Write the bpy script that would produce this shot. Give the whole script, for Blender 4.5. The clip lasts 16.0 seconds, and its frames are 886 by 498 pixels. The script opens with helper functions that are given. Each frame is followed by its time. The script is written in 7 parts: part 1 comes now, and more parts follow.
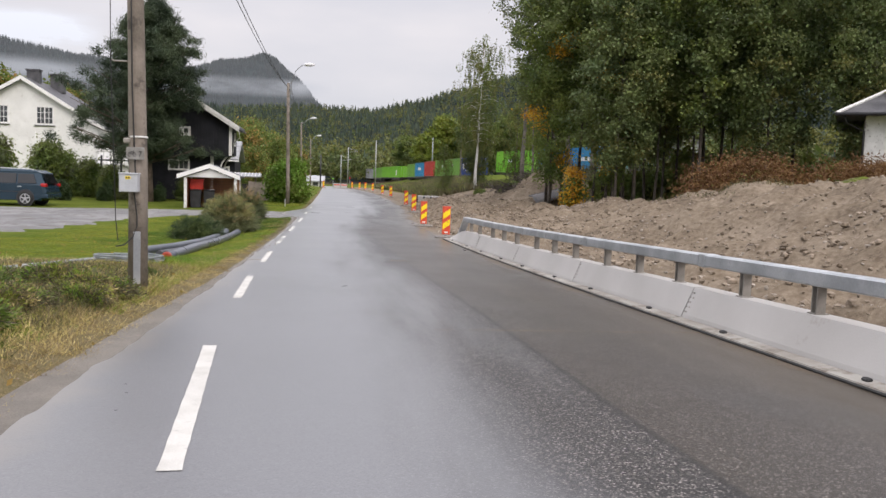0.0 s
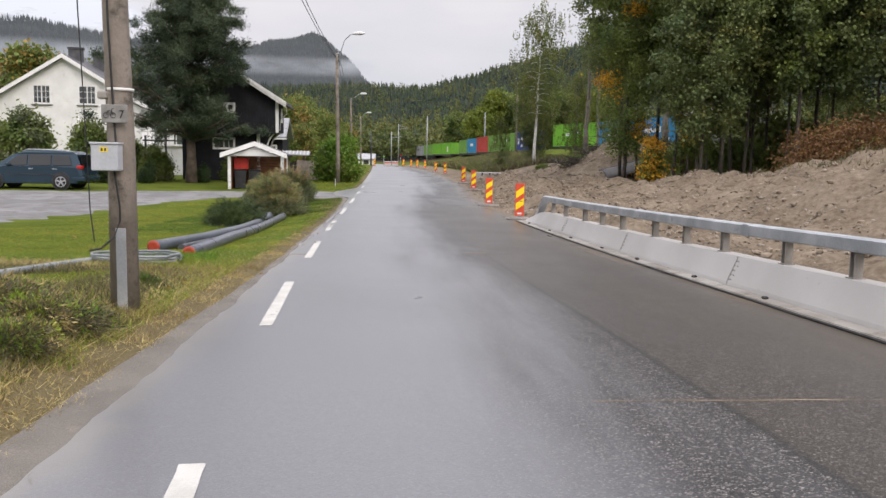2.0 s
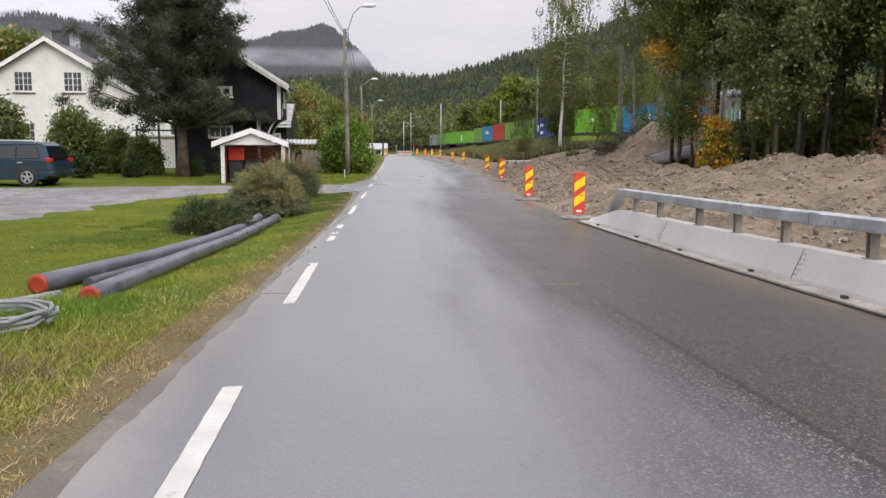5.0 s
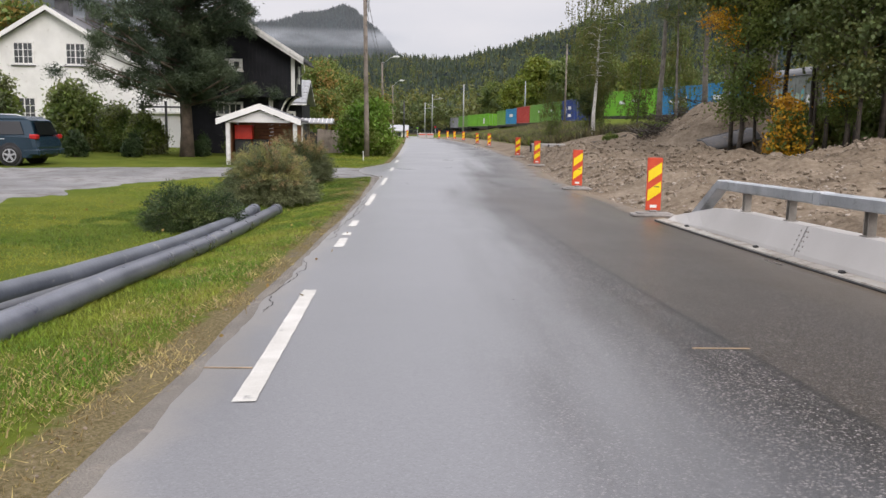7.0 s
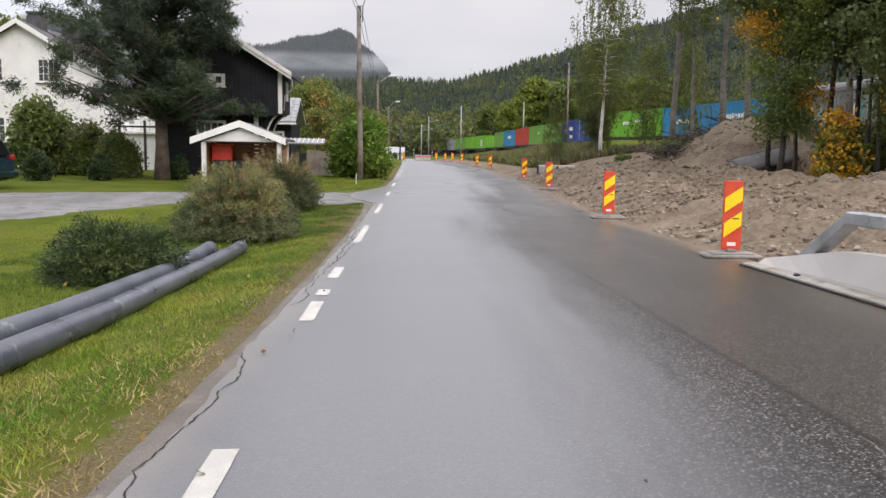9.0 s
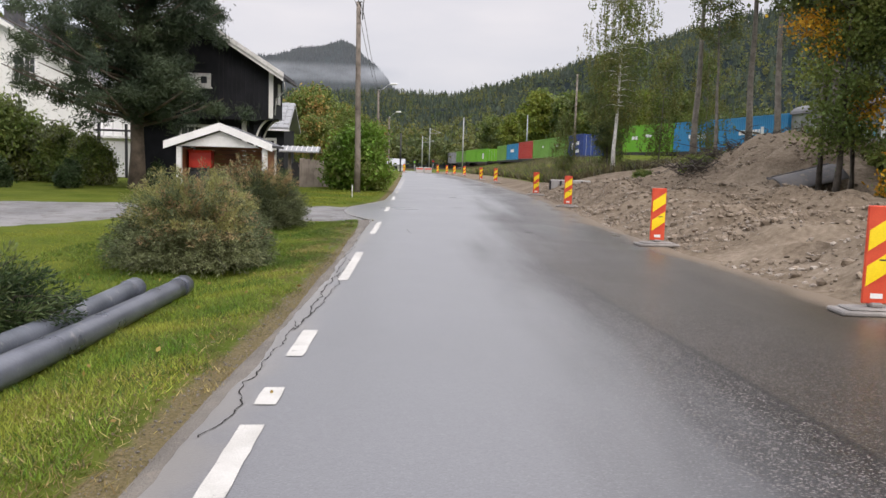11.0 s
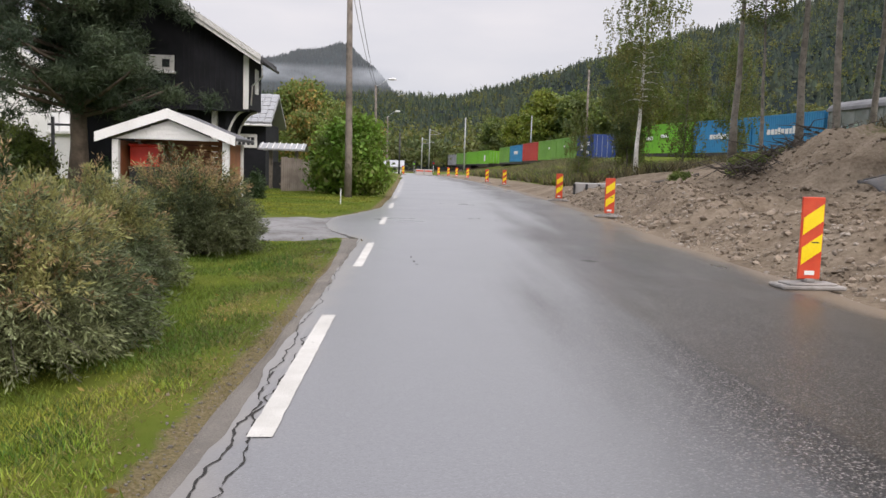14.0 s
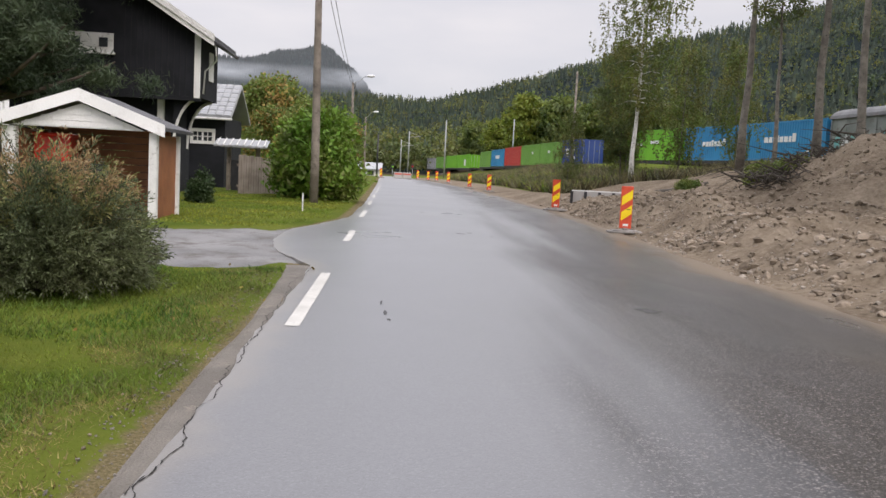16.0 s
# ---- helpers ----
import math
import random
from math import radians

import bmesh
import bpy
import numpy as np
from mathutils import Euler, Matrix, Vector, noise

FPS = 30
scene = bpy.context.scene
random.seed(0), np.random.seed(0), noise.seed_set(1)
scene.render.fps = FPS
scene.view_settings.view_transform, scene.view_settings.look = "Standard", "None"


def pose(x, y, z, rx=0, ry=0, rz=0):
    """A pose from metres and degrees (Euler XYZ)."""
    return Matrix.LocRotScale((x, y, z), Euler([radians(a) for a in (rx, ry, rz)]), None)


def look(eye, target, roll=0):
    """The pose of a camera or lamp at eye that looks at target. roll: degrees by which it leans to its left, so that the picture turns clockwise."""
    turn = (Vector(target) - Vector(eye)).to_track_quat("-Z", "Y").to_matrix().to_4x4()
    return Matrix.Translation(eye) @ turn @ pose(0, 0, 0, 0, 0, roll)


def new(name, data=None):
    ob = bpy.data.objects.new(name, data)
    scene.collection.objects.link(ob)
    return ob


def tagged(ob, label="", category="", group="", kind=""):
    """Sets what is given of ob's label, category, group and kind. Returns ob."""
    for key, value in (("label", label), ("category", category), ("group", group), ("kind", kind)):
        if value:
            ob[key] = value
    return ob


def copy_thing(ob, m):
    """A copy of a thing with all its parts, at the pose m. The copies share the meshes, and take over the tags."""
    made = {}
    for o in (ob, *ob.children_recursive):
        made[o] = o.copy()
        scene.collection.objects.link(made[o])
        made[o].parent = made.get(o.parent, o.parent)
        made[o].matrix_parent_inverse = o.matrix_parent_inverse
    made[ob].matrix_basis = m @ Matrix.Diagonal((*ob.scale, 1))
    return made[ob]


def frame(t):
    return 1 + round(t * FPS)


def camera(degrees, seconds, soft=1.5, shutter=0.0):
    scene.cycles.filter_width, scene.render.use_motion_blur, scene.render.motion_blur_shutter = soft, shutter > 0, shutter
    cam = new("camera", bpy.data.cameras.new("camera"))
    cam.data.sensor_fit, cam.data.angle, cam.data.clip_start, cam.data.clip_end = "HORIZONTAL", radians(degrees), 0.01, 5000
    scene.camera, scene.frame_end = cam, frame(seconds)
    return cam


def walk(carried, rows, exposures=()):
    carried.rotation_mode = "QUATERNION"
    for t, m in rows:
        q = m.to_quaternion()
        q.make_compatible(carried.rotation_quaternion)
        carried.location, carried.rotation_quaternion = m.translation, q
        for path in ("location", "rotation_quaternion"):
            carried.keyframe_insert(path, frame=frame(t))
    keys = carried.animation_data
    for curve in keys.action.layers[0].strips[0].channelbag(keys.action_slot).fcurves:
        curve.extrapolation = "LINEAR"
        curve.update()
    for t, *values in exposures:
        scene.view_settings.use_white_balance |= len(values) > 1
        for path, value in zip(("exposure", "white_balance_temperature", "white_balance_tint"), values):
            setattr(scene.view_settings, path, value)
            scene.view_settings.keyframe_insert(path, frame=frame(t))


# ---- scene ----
cam = camera(56.6, 16.0)
METRES, EYE, TILT, LEAN, TURN = 29.333, 1.32, 2.0, 0.0, -7.3
ROWS = [
    (0.0, 0.0, 0.0, 0.0, 0.24, -6.76, -2.0),
    (0.5, -0.0054, 0.0282, -0.0017, 1.2, -6.65, -2.02),
    (1.0, -0.0114, 0.0581, -0.0038, 2.42, -6.58, -1.83),
    (1.5, -0.0175, 0.0897, -0.0061, 3.36, -7.27, -1.58),
    (2.0, -0.0231, 0.1218, -0.008, 3.62, -8.44, -0.89),
    (2.5, -0.0289, 0.1538, -0.01, 3.7, -9.34, -0.39),
    (3.0, -0.0347, 0.1857, -0.0121, 3.9, -9.13, -0.04),
    (5.5, -0.0592, 0.3316, -0.0223, 4.67, -9.14, -0.34),
    (6.0, -0.0649, 0.3622, -0.0245, 5.21, -10.12, -0.91),
    (6.5, -0.0709, 0.3942, -0.0267, 5.66, -10.26, -0.89),
    (7.0, -0.0766, 0.4261, -0.0288, 5.78, -10.3, -0.71),
    (7.5, -0.0817, 0.4558, -0.0306, 5.72, -9.94, -0.38),
    (8.0, -0.0867, 0.4855, -0.0328, 5.8, -9.06, -0.25),
    (8.5, -0.0915, 0.516, -0.0347, 5.53, -9.01, -0.46),
    (9.0, -0.0967, 0.5469, -0.0369, 5.47, -8.74, -0.62),
    (9.5, -0.1014, 0.5761, -0.0385, 5.38, -8.28, -0.98),
    (12.0, -0.1252, 0.7222, -0.0473, 5.65, -7.69, -1.8),
    (12.5, -0.1298, 0.7532, -0.0489, 5.8, -7.57, -1.7),
    (13.0, -0.1345, 0.7853, -0.0506, 5.63, -7.65, -1.54),
    (13.5, -0.1396, 0.8182, -0.0523, 5.37, -7.94, -1.73),
    (14.0, -0.1446, 0.852, -0.054, 5.4, -7.65, -1.75),
    (14.5, -0.1483, 0.8859, -0.0555, 4.74, -7.23, -1.83),
    (15.0, -0.1522, 0.9191, -0.0572, 4.18, -7.33, -2.03),
    (15.5, -0.156, 0.9513, -0.0586, 3.9, -7.4, -2.44),
    (16.0, -0.1602, 0.985, -0.0601, 3.96, -7.32, -2.86),
]
walk(cam, [(t, pose(0, 0, EYE, TILT, LEAN, TURN) @ pose(METRES * x, METRES * y, METRES * z, 90 + pitch, roll, yaw)) for t, x, y, z, yaw, pitch, roll in ROWS], exposures=((0.0, 0.2, 6950, 17), (16.0, 0.2, 6950, 17)))

# ---- sky and light: an even overcast morning ----
world = bpy.data.worlds.new("overcast_sky")
scene.world = world
world.use_nodes = True
wn, wl = world.node_tree.nodes, world.node_tree.links
wn.clear()
SUN_EL, SUN_AZ = radians(38), radians(150)
w_sky = wn.new("ShaderNodeTexSky")
w_sky.sky_type = "NISHITA"
w_sky.sun_disc = False
w_sky.sun_elevation, w_sky.sun_rotation = SUN_EL, SUN_AZ
w_dim = wn.new("ShaderNodeMix")
w_dim.data_type, w_dim.blend_type = "RGBA", "MULTIPLY"
w_dim.inputs["Factor"].default_value = 1.0
w_dim.inputs["B"].default_value = (0.09, 0.09, 0.09, 1)
w_tc = wn.new("ShaderNodeTexCoord")
w_map = wn.new("ShaderNodeMapping")
w_map.inputs["Scale"].default_value = (1.6, 1.6, 5.5)
w_noise = wn.new("ShaderNodeTexNoise")
w_noise.inputs["Scale"].default_value = 1.7
w_noise.inputs["Detail"].default_value = 6
w_ramp = wn.new("ShaderNodeValToRGB")
w_ramp.color_ramp.elements[0].position, w_ramp.color_ramp.elements[0].color = 0.3, (0.58, 0.63, 0.71, 1)
w_ramp.color_ramp.elements[1].position, w_ramp.color_ramp.elements[1].color = 0.72, (0.78, 0.80, 0.84, 1)
w_mix = wn.new("ShaderNodeMix")
w_mix.data_type = "RGBA"
w_mix.inputs["Factor"].default_value = 0.9
w_bg = wn.new("ShaderNodeBackground")
w_out = wn.new("ShaderNodeOutputWorld")
wl.new(w_sky.outputs[0], w_dim.inputs["A"])
wl.new(w_tc.outputs["Generated"], w_map.inputs[0])
wl.new(w_map.outputs[0], w_noise.inputs["Vector"])
wl.new(w_noise.outputs["Fac"], w_ramp.inputs[0])
wl.new(w_dim.outputs["Result"], w_mix.inputs["A"])
wl.new(w_ramp.outputs[0], w_mix.inputs["B"])
w_sep = wn.new("ShaderNodeSeparateXYZ")
w_up = wn.new("ShaderNodeMapRange")
w_up.interpolation_type = "SMOOTHSTEP"
w_up.inputs["From Min"].default_value, w_up.inputs["From Max"].default_value = 0.18, 0.75
w_up.inputs["To Min"].default_value, w_up.inputs["To Max"].default_value = 0.98, 2.7
wl.new(w_tc.outputs["Generated"], w_sep.inputs[0])
wl.new(w_sep.outputs["Z"], w_up.inputs["Value"])
wl.new(w_up.outputs[0], w_bg.inputs["Strength"])
wl.new(w_mix.outputs["Result"], w_bg.inputs["Color"])
wl.new(w_bg.outputs[0], w_out.inputs[0])
sun_data = bpy.data.lights.new("sun", "SUN")
sun_data.energy, sun_data.angle, sun_data.color = 1.2, radians(35), (1.0, 0.97, 0.92)
sun = new("sun", sun_data)
sun.matrix_world = look((0, 0, 60), (0 - math.sin(SUN_AZ) * 60 / math.tan(SUN_EL), -math.cos(SUN_AZ) * 60 / math.tan(SUN_EL), 0))


# ---- materials ----
def surf(name, c1, c2, scale=3.0, rough=0.8, bump=0.3, fine=40.0, spots=None, metal=0.0, spread=0.08, spec=0.5, gap=0.12, island=False, thin=0.0):
    """A two-scale procedural surface: broad patches between c1 and c2, fine grain, and relief; spots: colour and share of dirt."""
    m = bpy.data.materials.new(name)
    m.use_nodes = True
    n, l = m.node_tree.nodes, m.node_tree.links
    b = n["Principled BSDF"]
    tc = n.new("ShaderNodeTexCoord")
    big = n.new("ShaderNodeTexNoise")
    big.inputs["Scale"].default_value, big.inputs["Detail"].default_value = scale, 5
    small = n.new("ShaderNodeTexNoise")
    small.inputs["Scale"].default_value, small.inputs["Detail"].default_value = fine, 3
    l.new(tc.outputs["Object"], big.inputs["Vector"])
    l.new(tc.outputs["Object"], small.inputs["Vector"])
    ramp = n.new("ShaderNodeValToRGB")
    ramp.color_ramp.elements[0].position, ramp.color_ramp.elements[1].position = 0.5 - gap, 0.5 + gap
    ramp.color_ramp.elements[0].color, ramp.color_ramp.elements[1].color = (*c1, 1), (*c2, 1)
    l.new(big.outputs["Fac"], ramp.inputs[0])
    col = ramp.outputs[0]
    if spots:
        dirt = n.new("ShaderNodeTexNoise")
        dirt.inputs["Scale"].default_value, dirt.inputs["Detail"].default_value, dirt.inputs["Roughness"].default_value = scale * 2.3, 8, 0.7
        l.new(tc.outputs["Object"], dirt.inputs["Vector"])
        cut = n.new("ShaderNodeMapRange")
        cut.inputs["From Min"].default_value, cut.inputs["From Max"].default_value = 0.62 - spots[1], 0.72 - spots[1] * 0.6
        l.new(dirt.outputs["Fac"], cut.inputs["Value"])
        mx = n.new("ShaderNodeMix")
        mx.data_type = "RGBA"
        mx.inputs["B"].default_value = (*spots[0], 1)
        l.new(cut.outputs[0], mx.inputs["Factor"])
        l.new(col, mx.inputs["A"])
        col = mx.outputs["Result"]
    hsv = n.new("ShaderNodeHueSaturation")
    l.new(col, hsv.inputs["Color"])
    grain = n.new("ShaderNodeMapRange")
    grain.inputs["To Min"].default_value, grain.inputs["To Max"].default_value = 1 - spread * 2, 1 + spread * 2
    if island:
        geo = n.new("ShaderNodeNewGeometry")
        l.new(geo.outputs["Random Per Island"], grain.inputs["Value"])
        hue = n.new("ShaderNodeMapRange")
        hue.inputs["To Min"].default_value, hue.inputs["To Max"].default_value = 0.485, 0.515
        l.new(geo.outputs["Random Per Island"], hue.inputs["Value"])
        l.new(hue.outputs[0], hsv.inputs["Hue"])
    else:
        l.new(small.outputs["Fac"], grain.inputs["Value"])
    l.new(grain.outputs[0], hsv.inputs["Value"])
    l.new(hsv.outputs[0], b.inputs["Base Color"])
    rr = n.new("ShaderNodeMapRange")
    rr.inputs["To Min"].default_value, rr.inputs["To Max"].default_value = max(0.03, rough - 0.12), min(1, rough + 0.12)
    l.new(big.outputs["Fac"], rr.inputs["Value"])
    l.new(rr.outputs[0], b.inputs["Roughness"])
    b.inputs["Metallic"].default_value = metal
    b.inputs["Specular IOR Level"].default_value = spec
    if bump:
        bp = n.new("ShaderNodeBump")
        bp.inputs["Strength"].default_value, bp.inputs["Distance"].default_value = bump, 0.02
        l.new(small.outputs["Fac"], bp.inputs["Height"])
        l.new(bp.outputs[0], b.inputs["Normal"])
    if thin:
        tr = n.new("ShaderNodeBsdfTranslucent")
        l.new(hsv.outputs[0], tr.inputs["Color"])
        mxs = n.new("ShaderNodeMixShader")
        mxs.inputs[0].default_value = thin
        l.new(b.outputs[0], mxs.inputs[1])
        l.new(tr.outputs[0], mxs.inputs[2])
        l.new(mxs.outputs[0], n["Material Output"].inputs["Surface"])
    return m


def leaf_mat(name, c1, c2, scale=0.6, spread=0.15):
    c1, c2 = [v * 1.2 for v in c1], [v * 1.2 for v in c2]
    return surf(name, c1, c2, scale=scale, rough=0.55, bump=0, spread=spread, island=True, thin=0.3, spec=0.3)


def asphalt_mat():
    """Damp asphalt: a pale smooth part, a darker coarse strip set back far off to paint in sky sheen, and a tan film of
    mud towards the building site.
    """
    m = bpy.data.materials.new("damp_asphalt")
    m.use_nodes = True
    n, l = m.node_tree.nodes, m.node_tree.links
    b = n["Principled BSDF"]
    tc = n.new("ShaderNodeTexCoord")
    sep = n.new("ShaderNodeSeparateXYZ")
    att = n.new("ShaderNodeAttribute")
    att.attribute_name = "across"
    l.new(att.outputs["Vector"], sep.inputs[0])

    def noise_of(scale, detail, stretch=(1, 1, 1)):
        mp = n.new("ShaderNodeMapping")
        mp.inputs["Scale"].default_value = stretch
        t = n.new("ShaderNodeTexNoise")
        t.inputs["Scale"].default_value, t.inputs["Detail"].default_value = scale, detail
        l.new(tc.outputs["Object"], mp.inputs[0])
        l.new(mp.outputs[0], t.inputs["Vector"])
        return t.outputs["Fac"]

    def math_of(op, a, c, d=None):
        t = n.new("ShaderNodeMath")
        t.operation = op
        for i, v in enumerate((a, c, d)):
            if v is None:
                continue
            if isinstance(v, (int, float)):
                t.inputs[i].default_value = v
            else:
                l.new(v, t.inputs[i])
        return t.outputs[0]

    def step_of(v, a, c, lo=0.0, hi=1.0):
        t = n.new("ShaderNodeMapRange")
        t.interpolation_type = "SMOOTHSTEP"
        for k, q in (("From Min", a), ("From Max", c), ("To Min", lo), ("To Max", hi)):
            t.inputs[k].default_value = q
        l.new(v, t.inputs["Value"])
        return t.outputs[0]

    def mix_of(f, a, c):
        t = n.new("ShaderNodeMix")
        t.data_type = "RGBA"
        l.new(f, t.inputs["Factor"])
        for k, q in (("A", a), ("B", c)):
            if isinstance(q, tuple):
                t.inputs[k].default_value = (*q, 1)
            else:
                l.new(q, t.inputs[k])
        return t.outputs["Result"]

    streak = noise_of(0.9, 5, (1, 0.12, 1))
    cloud = noise_of(0.45, 6)
    u = math_of("ADD", sep.outputs["X"], math_of("MULTIPLY", math_of("SUBTRACT", streak, 0.5), 0.55))
    mud = math_of("MULTIPLY", step_of(u, 0.72, 1.0), step_of(cloud, 0.25, 0.55, 0.6, 1.0))
    stone = n.new("ShaderNodeTexVoronoi")
    stone.inputs["Scale"].default_value = 105
    l.new(tc.outputs["Object"], stone.inputs["Vector"])
    cell = n.new("ShaderNodeSeparateXYZ")
    l.new(stone.outputs["Color"], cell.inputs[0])
    stone_f = math_of("POWER", cell.outputs["X"], 7.0)
    grit = noise_of(160, 2)
    place = n.new("ShaderNodeSeparateXYZ")
    l.new(tc.outputs["Object"], place.inputs[0])
    # dark strip recedes right past y 31: sky sheen painted into the colour
    coarse = step_of(math_of("SUBTRACT", u, step_of(place.outputs["Y"], 31, 48, 0.0, 0.22)), 0.28, 0.56)
    seam = math_of("ADD", math_of("MULTIPLY_ADD", place.outputs["Y"], 0.033, place.outputs["X"]), math_of("MULTIPLY", math_of("SUBTRACT", noise_of(0.5, 4, (1, 0.3, 1)), 0.5), 0.16))
    beyond = math_of("MULTIPLY", step_of(seam, 1.98, 2.05), step_of(place.outputs["Y"], 40, 28))
    joint = math_of("MULTIPLY", math_of("MULTIPLY", step_of(seam, 1.97, 2.0), step_of(seam, 2.06, 2.01)), step_of(place.outputs["Y"], 34, 26))
    base = mix_of(cloud, (0.070, 0.072, 0.079), (0.108, 0.110, 0.118))
    base = mix_of(math_of("MULTIPLY", step_of(cell.outputs["Y"], 0.5, 0.95), 0.5), base, (0.04, 0.04, 0.043))
    base = mix_of(math_of("MULTIPLY", stone_f, 0.2), base, (0.34, 0.34, 0.35))
    dark = mix_of(stone_f, (0.006, 0.0048, 0.0042), (0.30, 0.27, 0.25))
    base = mix_of(math_of("MULTIPLY", coarse, 0.94), base, dark)
    base = mix_of(math_of("MULTIPLY", beyond, 0.45), base, (0.050, 0.039, 0.027))
    base = mix_of(math_of("MULTIPLY", mud, 0.7), base, (0.072, 0.055, 0.036))
    base = mix_of(math_of("MULTIPLY", joint, 0.75), base, (0.008, 0.007, 0.006))
    base = mix_of(math_of("MULTIPLY", step_of(math_of("ADD", sep.outputs["X"], math_of("MULTIPLY", math_of("SUBTRACT", noise_of(2.2, 6), 0.5), 0.09)), 0.05, -0.005), 0.75), base, (0.16, 0.142, 0.12))
    patch = step_of(noise_of(0.33, 7, (1, 0.45, 1)), 0.56, 0.63)
    base = mix_of(math_of("MULTIPLY", patch, 0.3), base, (0.035, 0.034, 0.035))
    speck = step_of(grit, 0.66, 0.74)
    base = mix_of(math_of("MULTIPLY", speck, 0.25), base, (0.3, 0.29, 0.285))
    sand = step_of(math_of("ADD", sep.outputs["X"], math_of("MULTIPLY", math_of("SUBTRACT", noise_of(1.1, 6, (1, 0.4, 1)), 0.5), 0.16)), 0.9, 0.995)
    base = mix_of(math_of("MULTIPLY", sand, 0.8), base, (0.20, 0.155, 0.11))
    l.new(base, b.inputs["Base Color"])
    rough = math_of("SUBTRACT", math_of("ADD", step_of(cloud, 0.3, 0.7, 0.34, 0.42), math_of("MULTIPLY", coarse, 0.06)), math_of("MULTIPLY", patch, 0.08))
    rough = math_of("SUBTRACT", rough, math_of("MULTIPLY", mud, 0.13))
    rough = math_of("ADD", rough, math_of("MULTIPLY", sand, 0.4))
    l.new(rough, b.inputs["Roughness"])
    l.new(math_of("SUBTRACT", 0.92, math_of("MULTIPLY", coarse, 0.66)), b.inputs["Specular IOR Level"])
    l.new(math_of("SUBTRACT", math_of("SUBTRACT", 0.86, math_of("MULTIPLY", coarse, 0.62)), math_of("MULTIPLY", sand, 0.6)), b.inputs["Coat Weight"])
    b.inputs["Coat Roughness"].default_value, b.inputs["Coat IOR"].default_value = 0.34, 1.45
    bp = n.new("ShaderNodeBump")
    bp.inputs["Distance"].default_value = 0.006
    l.new(math_of("SUBTRACT", step_of(u, 0.34, 0.6, 0.14, 0.24), math_of("MULTIPLY", mud, 0.12)), bp.inputs["Strength"])
    l.new(math_of("SUBTRACT", grit, stone.outputs["Distance"]), bp.inputs["Height"])
    l.new(bp.outputs[0], b.inputs["Normal"])
    return m


